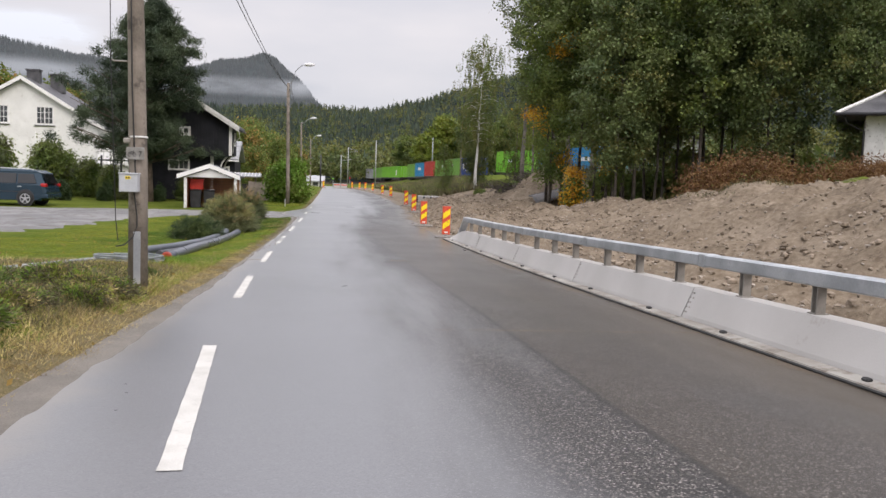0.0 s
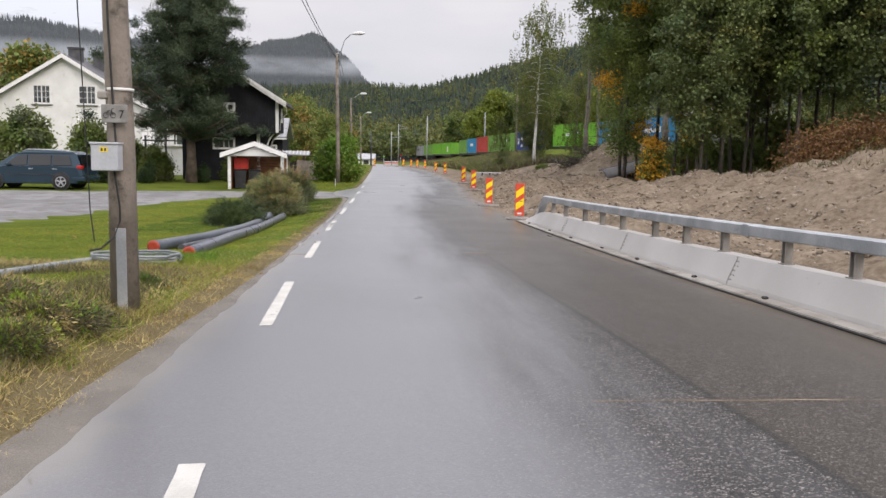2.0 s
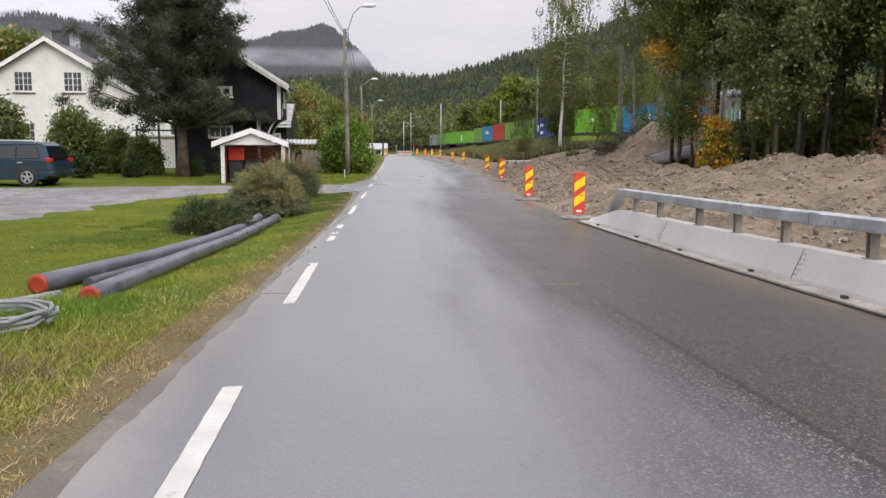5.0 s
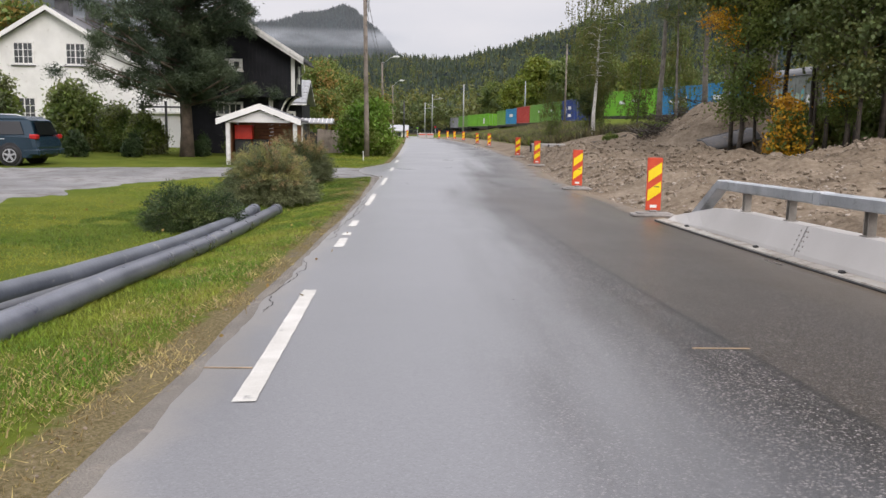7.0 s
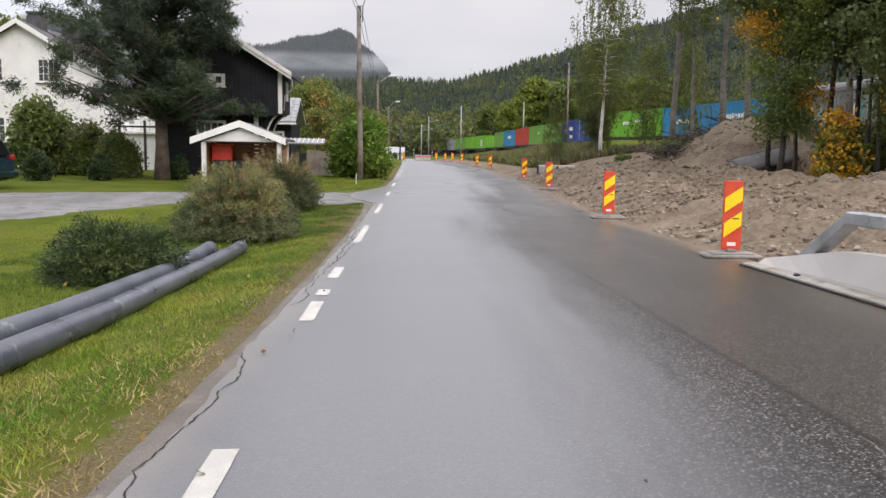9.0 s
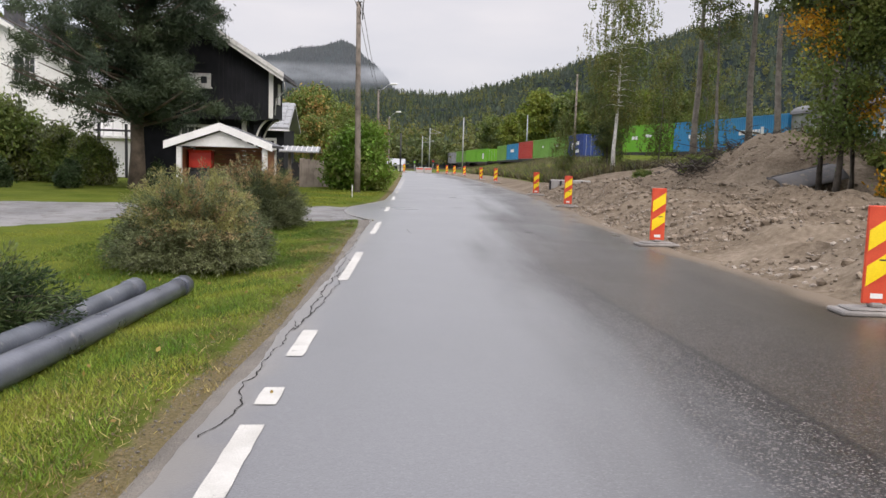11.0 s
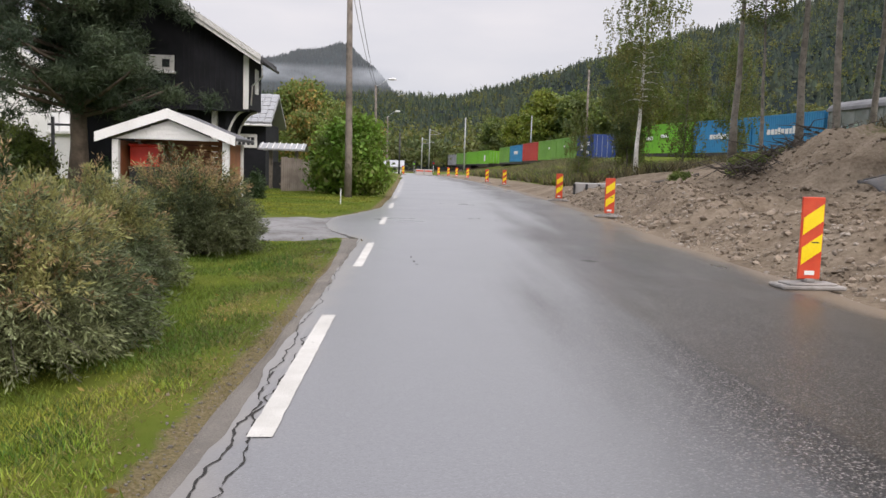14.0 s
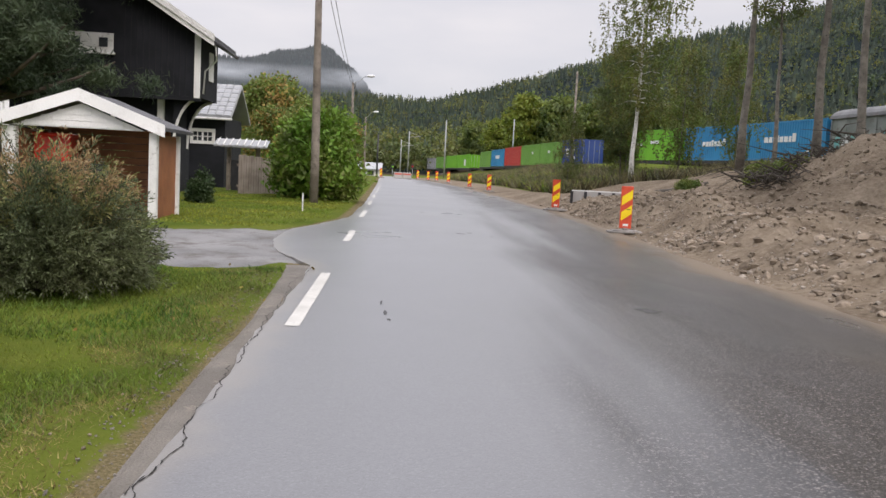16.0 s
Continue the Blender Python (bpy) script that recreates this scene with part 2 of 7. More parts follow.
def ground_mat():
    """One soil for the whole sheet; the attribute 'zone' says how much is bare earth (x), dry verge (y) and far forest
    tinted with haze blue (z).
    """
    m = bpy.data.materials.new("ground_cover")
    m.use_nodes = True
    n, l = m.node_tree.nodes, m.node_tree.links
    b = n["Principled BSDF"]
    tc = n.new("ShaderNodeTexCoord")
    att = n.new("ShaderNodeAttribute")
    att.attribute_name = "zone"
    sep = n.new("ShaderNodeSeparateXYZ")
    l.new(att.outputs["Vector"], sep.inputs[0])

    def noise_of(scale, detail, rough=0.55):
        t = n.new("ShaderNodeTexNoise")
        t.inputs["Scale"].default_value, t.inputs["Detail"].default_value, t.inputs["Roughness"].default_value = scale, detail, rough
        l.new(tc.outputs["Object"], t.inputs["Vector"])
        return t.outputs["Fac"]

    def ramp_of(v, stops):
        t = n.new("ShaderNodeValToRGB")
        el = t.color_ramp.elements
        while len(el) < len(stops):
            el.new(0.5)
        for e, (p, c) in zip(el, stops):
            e.position, e.color = p, (*c, 1)
        l.new(v, t.inputs[0])
        return t.outputs[0]

    def mix_of(f, a, c):
        t = n.new("ShaderNodeMix")
        t.data_type = "RGBA"
        l.new(f, t.inputs["Factor"])
        l.new(a, t.inputs["A"])
        l.new(c, t.inputs["B"])
        return t.outputs["Result"]

    def edge_of(v, ragged):
        a = n.new("ShaderNodeMath")
        a.operation = "MULTIPLY_ADD"
        l.new(ragged, a.inputs[0])
        a.inputs[1].default_value = 0.7
        l.new(v, a.inputs[2])
        t = n.new("ShaderNodeMapRange")
        t.interpolation_type = "SMOOTHSTEP"
        t.inputs["From Min"].default_value, t.inputs["From Max"].default_value = 0.72, 1.0
        l.new(a.outputs[0], t.inputs["Value"])
        return t.outputs[0]

    mid, fine, gritty = noise_of(0.8, 6), noise_of(9, 5), noise_of(55, 4, 0.7)
    grass = mix_of(fine, ramp_of(mid, [(0.3, (0.05, 0.085, 0.01)), (0.7, (0.10, 0.13, 0.018))]), ramp_of(mid, [(0.3, (0.07, 0.095, 0.016)), (0.7, (0.14, 0.15, 0.032))]))
    earth = mix_of(gritty, ramp_of(mid, [(0.32, (0.058, 0.042, 0.028)), (0.48, (0.165, 0.128, 0.09)), (0.72, (0.305, 0.25, 0.19))]), ramp_of(fine, [(0.3, (0.105, 0.081, 0.057)), (0.7, (0.32, 0.265, 0.205))]))
    dry = ramp_of(gritty, [(0.3, (0.075, 0.066, 0.032)), (0.52, (0.15, 0.122, 0.064)), (0.75, (0.25, 0.205, 0.138))])
    # far forest: the blue of distance haze is mixed into its dark greens
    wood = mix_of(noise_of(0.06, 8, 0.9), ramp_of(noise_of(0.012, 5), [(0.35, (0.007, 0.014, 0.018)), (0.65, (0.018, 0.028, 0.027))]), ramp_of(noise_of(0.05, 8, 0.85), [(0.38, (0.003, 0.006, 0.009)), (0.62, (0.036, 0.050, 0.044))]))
    col = mix_of(edge_of(sep.outputs["Y"], fine), grass, dry)
    col = mix_of(edge_of(sep.outputs["X"], fine), col, earth)
    litter = ramp_of(fine, [(0.3, (0.028, 0.02, 0.013)), (0.7, (0.085, 0.058, 0.036))])
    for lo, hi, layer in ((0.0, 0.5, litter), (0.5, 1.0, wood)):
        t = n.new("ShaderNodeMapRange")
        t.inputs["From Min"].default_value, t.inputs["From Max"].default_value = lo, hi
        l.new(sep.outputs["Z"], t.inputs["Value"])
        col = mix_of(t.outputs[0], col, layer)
    l.new(col, b.inputs["Base Color"])
    b.inputs["Roughness"].default_value = 0.95
    b.inputs["Specular IOR Level"].default_value = 0.03
    bp = n.new("ShaderNodeBump")
    bp.inputs["Strength"].default_value, bp.inputs["Distance"].default_value = 0.7, 0.05
    hs = n.new("ShaderNodeMath")
    hs.operation = "MULTIPLY_ADD"
    hs.inputs[1].default_value = 0.5
    l.new(gritty, hs.inputs[0])
    l.new(fine, hs.inputs[2])
    l.new(hs.outputs[0], bp.inputs["Height"])
    l.new(bp.outputs[0], b.inputs["Normal"])
    return m


M = {
    "asphalt": asphalt_mat(),
    "ground": ground_mat(),
    "drive": surf("driveway_gravel_asphalt", (0.145, 0.144, 0.145), (0.225, 0.222, 0.22), 0.7, 0.8, 0.5, 120, ((0.11, 0.10, 0.09), 0.12), spec=0.3),
    "verge": surf("crumbled_asphalt", (0.15, 0.135, 0.116), (0.205, 0.186, 0.16), 2, 0.9, 1.0, 110, ((0.26, 0.23, 0.19), 0.05), spread=0.28),
    "line": surf("worn_white_paint", (0.43, 0.42, 0.385), (0.52, 0.51, 0.475), 4, 0.55, 0.3, 90, ((0.22, 0.22, 0.21), 0.02)),
    "orange": surf("orange_spray_paint", (0.34, 0.25, 0.16), (0.24, 0.185, 0.13), 6, 0.7, 0.2, 60),
    "crack": surf("open_crack", (0.012, 0.011, 0.010), (0.03, 0.027, 0.024), 8, 0.95, 0.4),
    "tar": surf("old_tar", (0.03, 0.029, 0.028), (0.055, 0.053, 0.05), 8, 0.6, 0.3),
    "concrete": surf("pale_cast_concrete", (0.40, 0.385, 0.365), (0.45, 0.435, 0.415), 0.8, 0.8, 0.12, 90, ((0.31, 0.28, 0.25), -0.02), spread=0.03),
    "concrete_low": surf("muddy_concrete", (0.27, 0.245, 0.21), (0.38, 0.36, 0.32), 1.6, 0.75, 0.3, 60, ((0.18, 0.15, 0.12), 0.12)),
    "galv": surf("galvanised_steel", (0.36, 0.38, 0.40), (0.50, 0.52, 0.54), 2.5, 0.48, 0.08, 50, ((0.25, 0.25, 0.25), 0.04), metal=0.65),
    "galv_dark": surf("weathered_steel_post", (0.22, 0.205, 0.185), (0.33, 0.31, 0.28), 3, 0.6, 0.1, 50, metal=0.4),
    "rubber": surf("black_rubber", (0.016, 0.016, 0.016), (0.035, 0.034, 0.033), 6, 0.7, 0.3),
    "red": surf("reflective_red", (0.55, 0.055, 0.025), (0.66, 0.085, 0.035), 4, 0.4, 0.05, 60, ((0.35, 0.1, 0.06), 0.02)),
    "yellow": surf("reflective_yellow", (0.86, 0.62, 0.01), (0.92, 0.70, 0.02), 4, 0.4, 0.05, 60),
    "foot": surf("grey_recycled_rubber", (0.19, 0.18, 0.17), (0.29, 0.27, 0.25), 4, 0.85, 0.4, 60),
    "polewood": surf("weathered_grey_wood", (0.145, 0.122, 0.098), (0.25, 0.215, 0.18), 2, 0.85, 0.5, 30, ((0.08, 0.068, 0.056), 0.1)),
    "box": surf("grey_steel_box", (0.44, 0.46, 0.49), (0.52, 0.54, 0.57), 3, 0.4, 0.05, 50, metal=0.2),
    "sign": surf("weathered_sign", (0.19, 0.185, 0.17), (0.27, 0.265, 0.25), 6, 0.6, 0.2),
    "pipe": surf("grey_plastic_pipe", (0.055, 0.064, 0.08), (0.10, 0.112, 0.135), 2, 0.42, 0.1, 40, ((0.3, 0.29, 0.27), 0.03)),
    "pipe_light": surf("dusty_blue_grey_pipe", (0.065, 0.073, 0.094), (0.115, 0.125, 0.152), 2, 0.3, 0.06, 40, ((0.3, 0.29, 0.27), 0.02)),
    "pipe_pale": surf("pale_grey_hose", (0.16, 0.18, 0.19), (0.24, 0.26, 0.27), 3, 0.5, 0.1, 40),
    "pipe_dark": surf("black_plastic_pipe", (0.035, 0.038, 0.045), (0.06, 0.063, 0.07), 2, 0.4, 0.1, 40),
    "pipe_shell": surf("dusty_grey_plastic", (0.085, 0.083, 0.085), (0.14, 0.132, 0.128), 1.5, 0.7, 0.15, 30, ((0.2, 0.165, 0.125), 0.08)),
    "pipecap": surf("orange_red_cap", (0.30, 0.03, 0.012), (0.36, 0.045, 0.016), 8, 0.5, 0.1),
    "white": surf("white_painted_boards", (0.72, 0.72, 0.70), (0.80, 0.80, 0.78), 1.2, 0.6, 0.1, 40, ((0.6, 0.59, 0.56), 0.03)),
    "white_worn": surf("peeling_white_paint", (0.62, 0.62, 0.60), (0.74, 0.74, 0.72), 3, 0.7, 0.3, 40, ((0.28, 0.27, 0.25), 0.05)),
    "black": surf("black_stained_boards", (0.011, 0.012, 0.015), (0.020, 0.021, 0.026), 1.5, 0.8, 0.2, 40, spec=0.25),
    "rednwood": surf("orange_brown_boards", (0.22, 0.078, 0.03), (0.31, 0.122, 0.05), 2, 0.65, 0.2, 40),
    "slate": surf("dark_slate_roof", (0.05, 0.05, 0.055), (0.09, 0.09, 0.095), 1.5, 0.6, 0.5, 30),
    "greytile": surf("grey_roof_tile", (0.27, 0.28, 0.29), (0.37, 0.38, 0.39), 1.2, 0.6, 0.3, 30),
    "fence": surf("grey_fence_board", (0.22, 0.18, 0.15), (0.32, 0.27, 0.23), 2.5, 0.85, 0.3, 40),
    "glass": surf("window_glass", (0.03, 0.035, 0.04), (0.06, 0.065, 0.07), 0.8, 0.08, 0, spec=0.8),
    "carpaint": surf("dark_teal_car_paint", (0.012, 0.035, 0.055), (0.016, 0.042, 0.065), 1, 0.25, 0, metal=0.35, spec=0.8, spread=0.02),
    "carglass": surf("tinted_car_glass", (0.008, 0.009, 0.010), (0.014, 0.015, 0.016), 1, 0.08, 0, spec=0.7),
    "tyre": surf("tyre_rubber", (0.014, 0.014, 0.014), (0.025, 0.025, 0.025), 5, 0.8, 0.2),
    "alloy": surf("alloy_rim", (0.55, 0.56, 0.57), (0.65, 0.66, 0.67), 5, 0.3, 0, metal=0.8),
    "lamp_red": surf("red_lens", (0.35, 0.01, 0.01), (0.45, 0.02, 0.02), 5, 0.2, 0),
    "bark": surf("dark_bark", (0.045, 0.038, 0.030), (0.095, 0.08, 0.065), 4, 0.9, 0.7, 25),
    "greybark": surf("grey_aspen_bark", (0.115, 0.103, 0.086), (0.20, 0.183, 0.155), 3, 0.85, 0.5, 25, ((0.06, 0.055, 0.048), 0.08)),
    "birchbark": surf("white_birch_bark", (0.55, 0.54, 0.50), (0.68, 0.67, 0.64), 3, 0.75, 0.3, 20, ((0.05, 0.045, 0.04), 0.08)),
    "pinebark": surf("brown_pine_bark", (0.06, 0.045, 0.034), (0.13, 0.10, 0.075), 3, 0.9, 0.7, 20),
    "leaf_dark": leaf_mat("dark_green_leaf", (0.07, 0.10, 0.04), (0.12, 0.15, 0.05)),
    "leaf_mid": leaf_mat("green_leaf", (0.085, 0.125, 0.03), (0.145, 0.175, 0.04)),
    "leaf_bright": leaf_mat("bright_green_leaf", (0.085, 0.16, 0.02), (0.14, 0.22, 0.03)),
    "leaf_birch": leaf_mat("yellowing_birch_leaf", (0.09, 0.11, 0.034), (0.155, 0.15, 0.044)),
    "leaf_lime": leaf_mat("yellow_green_leaf", (0.12, 0.16, 0.026), (0.20, 0.22, 0.036)),
    "leaf_gold": leaf_mat("golden_leaf", (0.40, 0.21, 0.018), (0.55, 0.31, 0.022)),
    "leaf_grey": leaf_mat("grey_green_leaf", (0.075, 0.095, 0.045), (0.165, 0.18, 0.088), 0.6, 0.3),
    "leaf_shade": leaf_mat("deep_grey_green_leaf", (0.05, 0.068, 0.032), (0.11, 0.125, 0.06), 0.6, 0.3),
    "leaf_ochre": leaf_mat("ochre_leaf", (0.20, 0.15, 0.035), (0.28, 0.18, 0.06)),
    "leaf_pink": leaf_mat("pale_pink_ochre_leaf", (0.24, 0.16, 0.08), (0.34, 0.24, 0.13)),
    "leaf_olive": leaf_mat("yellowish_olive_leaf", (0.15, 0.158, 0.056), (0.27, 0.25, 0.095)),
    "leaf_rust": leaf_mat("rust_brown_stems", (0.125, 0.066, 0.028), (0.21, 0.115, 0.05)),
    "needle": leaf_mat("pine_needle", (0.032, 0.050, 0.030), (0.062, 0.085, 0.043)),
    "thuja": leaf_mat("thuja_scale", (0.022, 0.042, 0.016), (0.045, 0.07, 0.022)),
    # blue-grey of distance haze is painted into both of these spruce colours
    "spruce": leaf_mat("hazed_far_spruce", (0.027, 0.044, 0.034), (0.058, 0.080, 0.050), 0.03),
    "farspruce": leaf_mat("hazed_mountain_spruce", (0.010, 0.018, 0.020), (0.026, 0.038, 0.034), 0.01),
    "farleaf": leaf_mat("far_leaf", (0.050, 0.078, 0.026), (0.135, 0.137, 0.034), 0.03),
    "grassblade": leaf_mat("grass_blade", (0.10, 0.18, 0.018), (0.24, 0.255, 0.04), 0.8, 0.25),
    "lawnblade": leaf_mat("lawn_blade", (0.11, 0.162, 0.016), (0.21, 0.215, 0.03), 0.5, 0.22),
    "lushblade": leaf_mat("lush_grass_blade", (0.048, 0.10, 0.013), (0.105, 0.145, 0.022), 0.7, 0.3),
    "tanblade": leaf_mat("tan_blade", (0.10, 0.095, 0.032), (0.20, 0.155, 0.06), 0.8, 0.3),
    "dryblade": leaf_mat("dry_blade", (0.22, 0.16, 0.065), (0.38, 0.30, 0.135), 0.9, 0.28),
    "weed": leaf_mat("weed_blade", (0.065, 0.068, 0.034), (0.15, 0.125, 0.066), 0.8, 0.28),
    "stone": surf("dusty_stone", (0.18, 0.15, 0.118), (0.37, 0.325, 0.275), 3, 0.9, 0.4, 30, spread=0.25),
    "clod": surf("earth_clod", (0.12, 0.092, 0.064), (0.29, 0.235, 0.178), 3, 0.95, 0.5, 30, spread=0.2),
    "c_green": surf("lime_green_container", (0.13, 0.40, 0.02), (0.17, 0.46, 0.03), 0.6, 0.5, 0.05, 20, ((0.10, 0.30, 0.03), 0.03)),
    "c_green2": surf("dull_green_container", (0.12, 0.29, 0.04), (0.16, 0.34, 0.06), 0.6, 0.5, 0.05, 20, ((0.10, 0.20, 0.05), 0.06)),
    "c_blue": surf("sky_blue_container", (0.012, 0.20, 0.42), (0.02, 0.24, 0.47), 0.6, 0.5, 0.05, 20, ((0.02, 0.15, 0.3), 0.03)),
    "c_navy": surf("navy_container", (0.012, 0.04, 0.19), (0.02, 0.055, 0.23), 0.6, 0.5, 0.05, 20),
    "c_red": surf("red_container", (0.42, 0.035, 0.03), (0.48, 0.05, 0.04), 0.6, 0.5, 0.05, 20),
    "c_grey": surf("grey_wagon_panel", (0.25, 0.255, 0.26), (0.36, 0.365, 0.37), 0.8, 0.6, 0.1, 20, ((0.15, 0.15, 0.15), 0.06)),
    "c_white": surf("white_container_paint", (0.66, 0.67, 0.67), (0.74, 0.75, 0.75), 1, 0.5, 0.05, 20),
    "c_teal": surf("teal_spray_paint", (0.10, 0.36, 0.38), (0.2, 0.45, 0.42), 1.5, 0.6, 0.05, 20),
    "c_pale": surf("pale_green_spray_paint", (0.30, 0.42, 0.33), (0.40, 0.50, 0.42), 1.5, 0.6, 0.05, 20),
    "roof_grey": surf("weathered_grey_roof", (0.09, 0.093, 0.097), (0.15, 0.153, 0.157), 0.8, 0.65, 0.2, 12, ((0.10, 0.09, 0.08), 0.08)),
    "wagon_side": surf("dull_green_grey_wagon_side", (0.15, 0.17, 0.16), (0.25, 0.27, 0.26), 0.8, 0.6, 0.1, 20, ((0.12, 0.11, 0.10), 0.06)),
    "wagon": surf("dark_wagon_steel", (0.025, 0.024, 0.023), (0.055, 0.05, 0.046), 1.5, 0.7, 0.2, 20),
    "rail": surf("rusty_rail", (0.10, 0.07, 0.05), (0.18, 0.13, 0.10), 2, 0.6, 0.2, 20, metal=0.3),
    "ballast": surf("grey_ballast", (0.15, 0.14, 0.13), (0.26, 0.245, 0.23), 1.5, 0.9, 0.9, 8),
    "wire": surf("black_cable", (0.012, 0.012, 0.013), (0.02, 0.02, 0.021), 4, 0.6, 0),
    "steelpole": surf("grey_mast_steel", (0.28, 0.29, 0.29), (0.38, 0.39, 0.39), 2, 0.5, 0.1, metal=0.3),
    "bin_black": surf("black_plastic_bin", (0.015, 0.015, 0.017), (0.03, 0.03, 0.033), 4, 0.5, 0.1),
    "bin_red": surf("red_plastic", (0.62, 0.03, 0.015), (0.7, 0.045, 0.02), 4, 0.45, 0.1),
}


# ---- mesh helpers ----
def box(bm, lo, hi, bev=0.0, m=None):
    """A box between two corners, its edges rounded by bev, moved by the matrix m."""
    r = bmesh.ops.create_cube(bm, size=1.0)
    vs = r["verts"]
    for v in vs:
        v.co = Vector([(a + b) / 2 + c * (b - a) for a, b, c in zip(lo, hi, v.co)])
    if bev:
        es = list({e for v in vs for e in v.link_edges})
        out = bmesh.ops.bevel(bm, geom=es, offset=bev, segments=1, affect="EDGES", profile=0.5)
        vs = list({v for f in out["faces"] for v in f.verts} | {v for v in vs if v.is_valid})
    if m is not None:
        bmesh.ops.transform(bm, matrix=m, verts=vs)
    return vs


def sweep(bm, pts, radii, n=8, caps=True):
    """A tube through pts with a radius at each."""
    pts = [Vector(p) for p in pts]
    rings = []
    for i, p in enumerate(pts):
        d = (pts[min(i + 1, len(pts) - 1)] - pts[max(i - 1, 0)]).normalized()
        a = d.cross(Vector((0.13, 0.31, 0.94) if abs(d.z) < 0.9 else (1, 0.05, 0))).normalized()
        b = d.cross(a)
        r = radii[i] if isinstance(radii, (list, tuple)) else radii
        rings.append([bm.verts.new(p + a * (r * math.cos(2 * math.pi * k / n)) + b * (r * math.sin(2 * math.pi * k / n))) for k in range(n)])
    for q, s in zip(rings, rings[1:]):
        for k in range(n):
            f = bm.faces.new((q[k], q[(k + 1) % n], s[(k + 1) % n], s[k]))
            f.smooth = n > 6
    if caps:
        bm.faces.new(rings[0][::-1])
        bm.faces.new(rings[-1])


def prism(bm, poly, depth):
    """A flat polygon (3D points) pushed along depth into a solid."""
    a = [bm.verts.new(p) for p in poly]
    b = [bm.verts.new(Vector(p) + Vector(depth)) for p in poly]
    bm.faces.new(a)
    bm.faces.new(b[::-1])
    for i in range(len(a)):
        j = (i + 1) % len(a)
        bm.faces.new((a[j], a[i], b[i], b[j]))


def finish(bm, name, material):
    bmesh.ops.recalc_face_normals(bm, faces=bm.faces)
    me = bpy.data.meshes.new(name)
    bm.to_mesh(me)
    bm.free()
    me.materials.append(material)
    return me


def part(name, bm, material, parent, label=""):
    ob = new(name, finish(bm, name, material))
    ob.parent = parent
    return tagged(ob, label)


def made(fn, *args, **kw):
    bm = bmesh.new()
    fn(bm, *args, **kw)
    return bm


def boxes(*pairs, bev=0.0):
    bm = bmesh.new()
    for lo, hi in pairs:
        box(bm, lo, hi, bev)
    return bm


def tubes(*runs, n=8):
    bm = bmesh.new()
    for pts, r in runs:
        sweep(bm, pts, r, n)
    return bm


def thing(name, label, category, at=(0, 0, 0), turn=0, group="", kind=""):
    ob = new(name)
    ob.matrix_world = pose(*at, 0, 0, turn)
    return tagged(ob, label, category, group, kind)


def solo(name, bm, material, label, category, at=(0, 0, 0), turn=0, group="", kind=""):
    ob = new(name, finish(bm, name, material))
    ob.matrix_world = pose(*at, 0, 0, turn)
    return tagged(ob, label, category, group, kind)


def raw(name, verts, faces, material):
    me = bpy.data.meshes.new(name)
    me.from_pydata(verts, [], faces)
    me.materials.append(material)
    return me


def sstep(a, b, v):
    t = np.clip((np.asarray(v, float) - a) / (b - a), 0, 1)
    return t * t * (3 - 2 * t)


def wave(x, y, s, seed=0.0):
    """Smooth pseudo-random relief between -1 and 1."""
    x, y = np.asarray(x, float) / s + seed, np.asarray(y, float) / s - seed
    return (np.sin(x * 1.7 + 1.3 * np.sin(y * 1.1)) + np.sin(y * 2.1 + 1.7 * np.sin(x * 0.9 + 2)) + np.sin((x + y) * 2.9 + np.sin(x * 2.3)) * 0.6) / 2.6


# ---- the plan ----
def road_z(y):
    """The road dips gently and then runs level."""
    y = np.asarray(y, float)
    s = sum(np.interp(y + d, [-40, 0, 10.5, 17.6, 26.4, 35.2, 44, 52.8, 88, 132, 400], [0.9, 0, -0.264, -0.466, -0.60, -0.66, -0.616, -0.546, -0.484, -0.40, -0.40]) for d in (-4, -2, 0, 2, 4))
    return s / 5


def line_x(y):
    """Right edge of the painted line."""
    return np.interp(y, [-12, 3.9, 7.3, 10.7, 13.7, 16.6, 19.7, 24.7, 31.7, 51.4, 90, 150], [0.6, -0.71, -1.03, -1.21, -1.36, -1.43, -1.52, -1.60, -1.64, -1.62, -1.75, -2.2])


def left_x(y):
    return np.interp(y, [-12, 4, 9, 14.6, 21.7, 28.7, 39.3, 40.0, 40.7, 42.4, 44.6, 45.9, 48.4, 56, 90, 150], [-1.5, -1.78, -1.76, -1.82, -1.89, -1.87, -1.92, -2.2, -2.55, -2.85, -2.8, -2.47, -1.97, -1.85, -2.1, -2.9])


def right_x(y):
    return np.interp(y, [-12, 5.7, 15, 27, 34, 40, 47, 56, 70, 90, 110, 126, 150], [4.85, 4.35, 4.05, 3.75, 3.65, 3.75, 4.15, 4.5, 4.7, 4.5, 3.7, 2.2, -0.2])


def ridge_mid(az):
    return 4.0 - 0.5 * sstep(-3, -20, -az * -1) + 0.27 * np.clip(az - 2.4, 0, 40) + 0.18 * np.sin(az * 1.9) * sstep(2, 6, az) * 0.6


def ridge_far(az):
    g = lambda c, w: np.exp(-((az - c) / w) ** 2)
    return 5.95 - 1.9 * sstep(-3.2, -0.6, az) + 1.75 * g(-5.1, 1.7) + 0.95 * g(-7.9, 1.6) + 1.75 * g(-22.5, 4.6) + 0.75 * g(-14, 4.0)


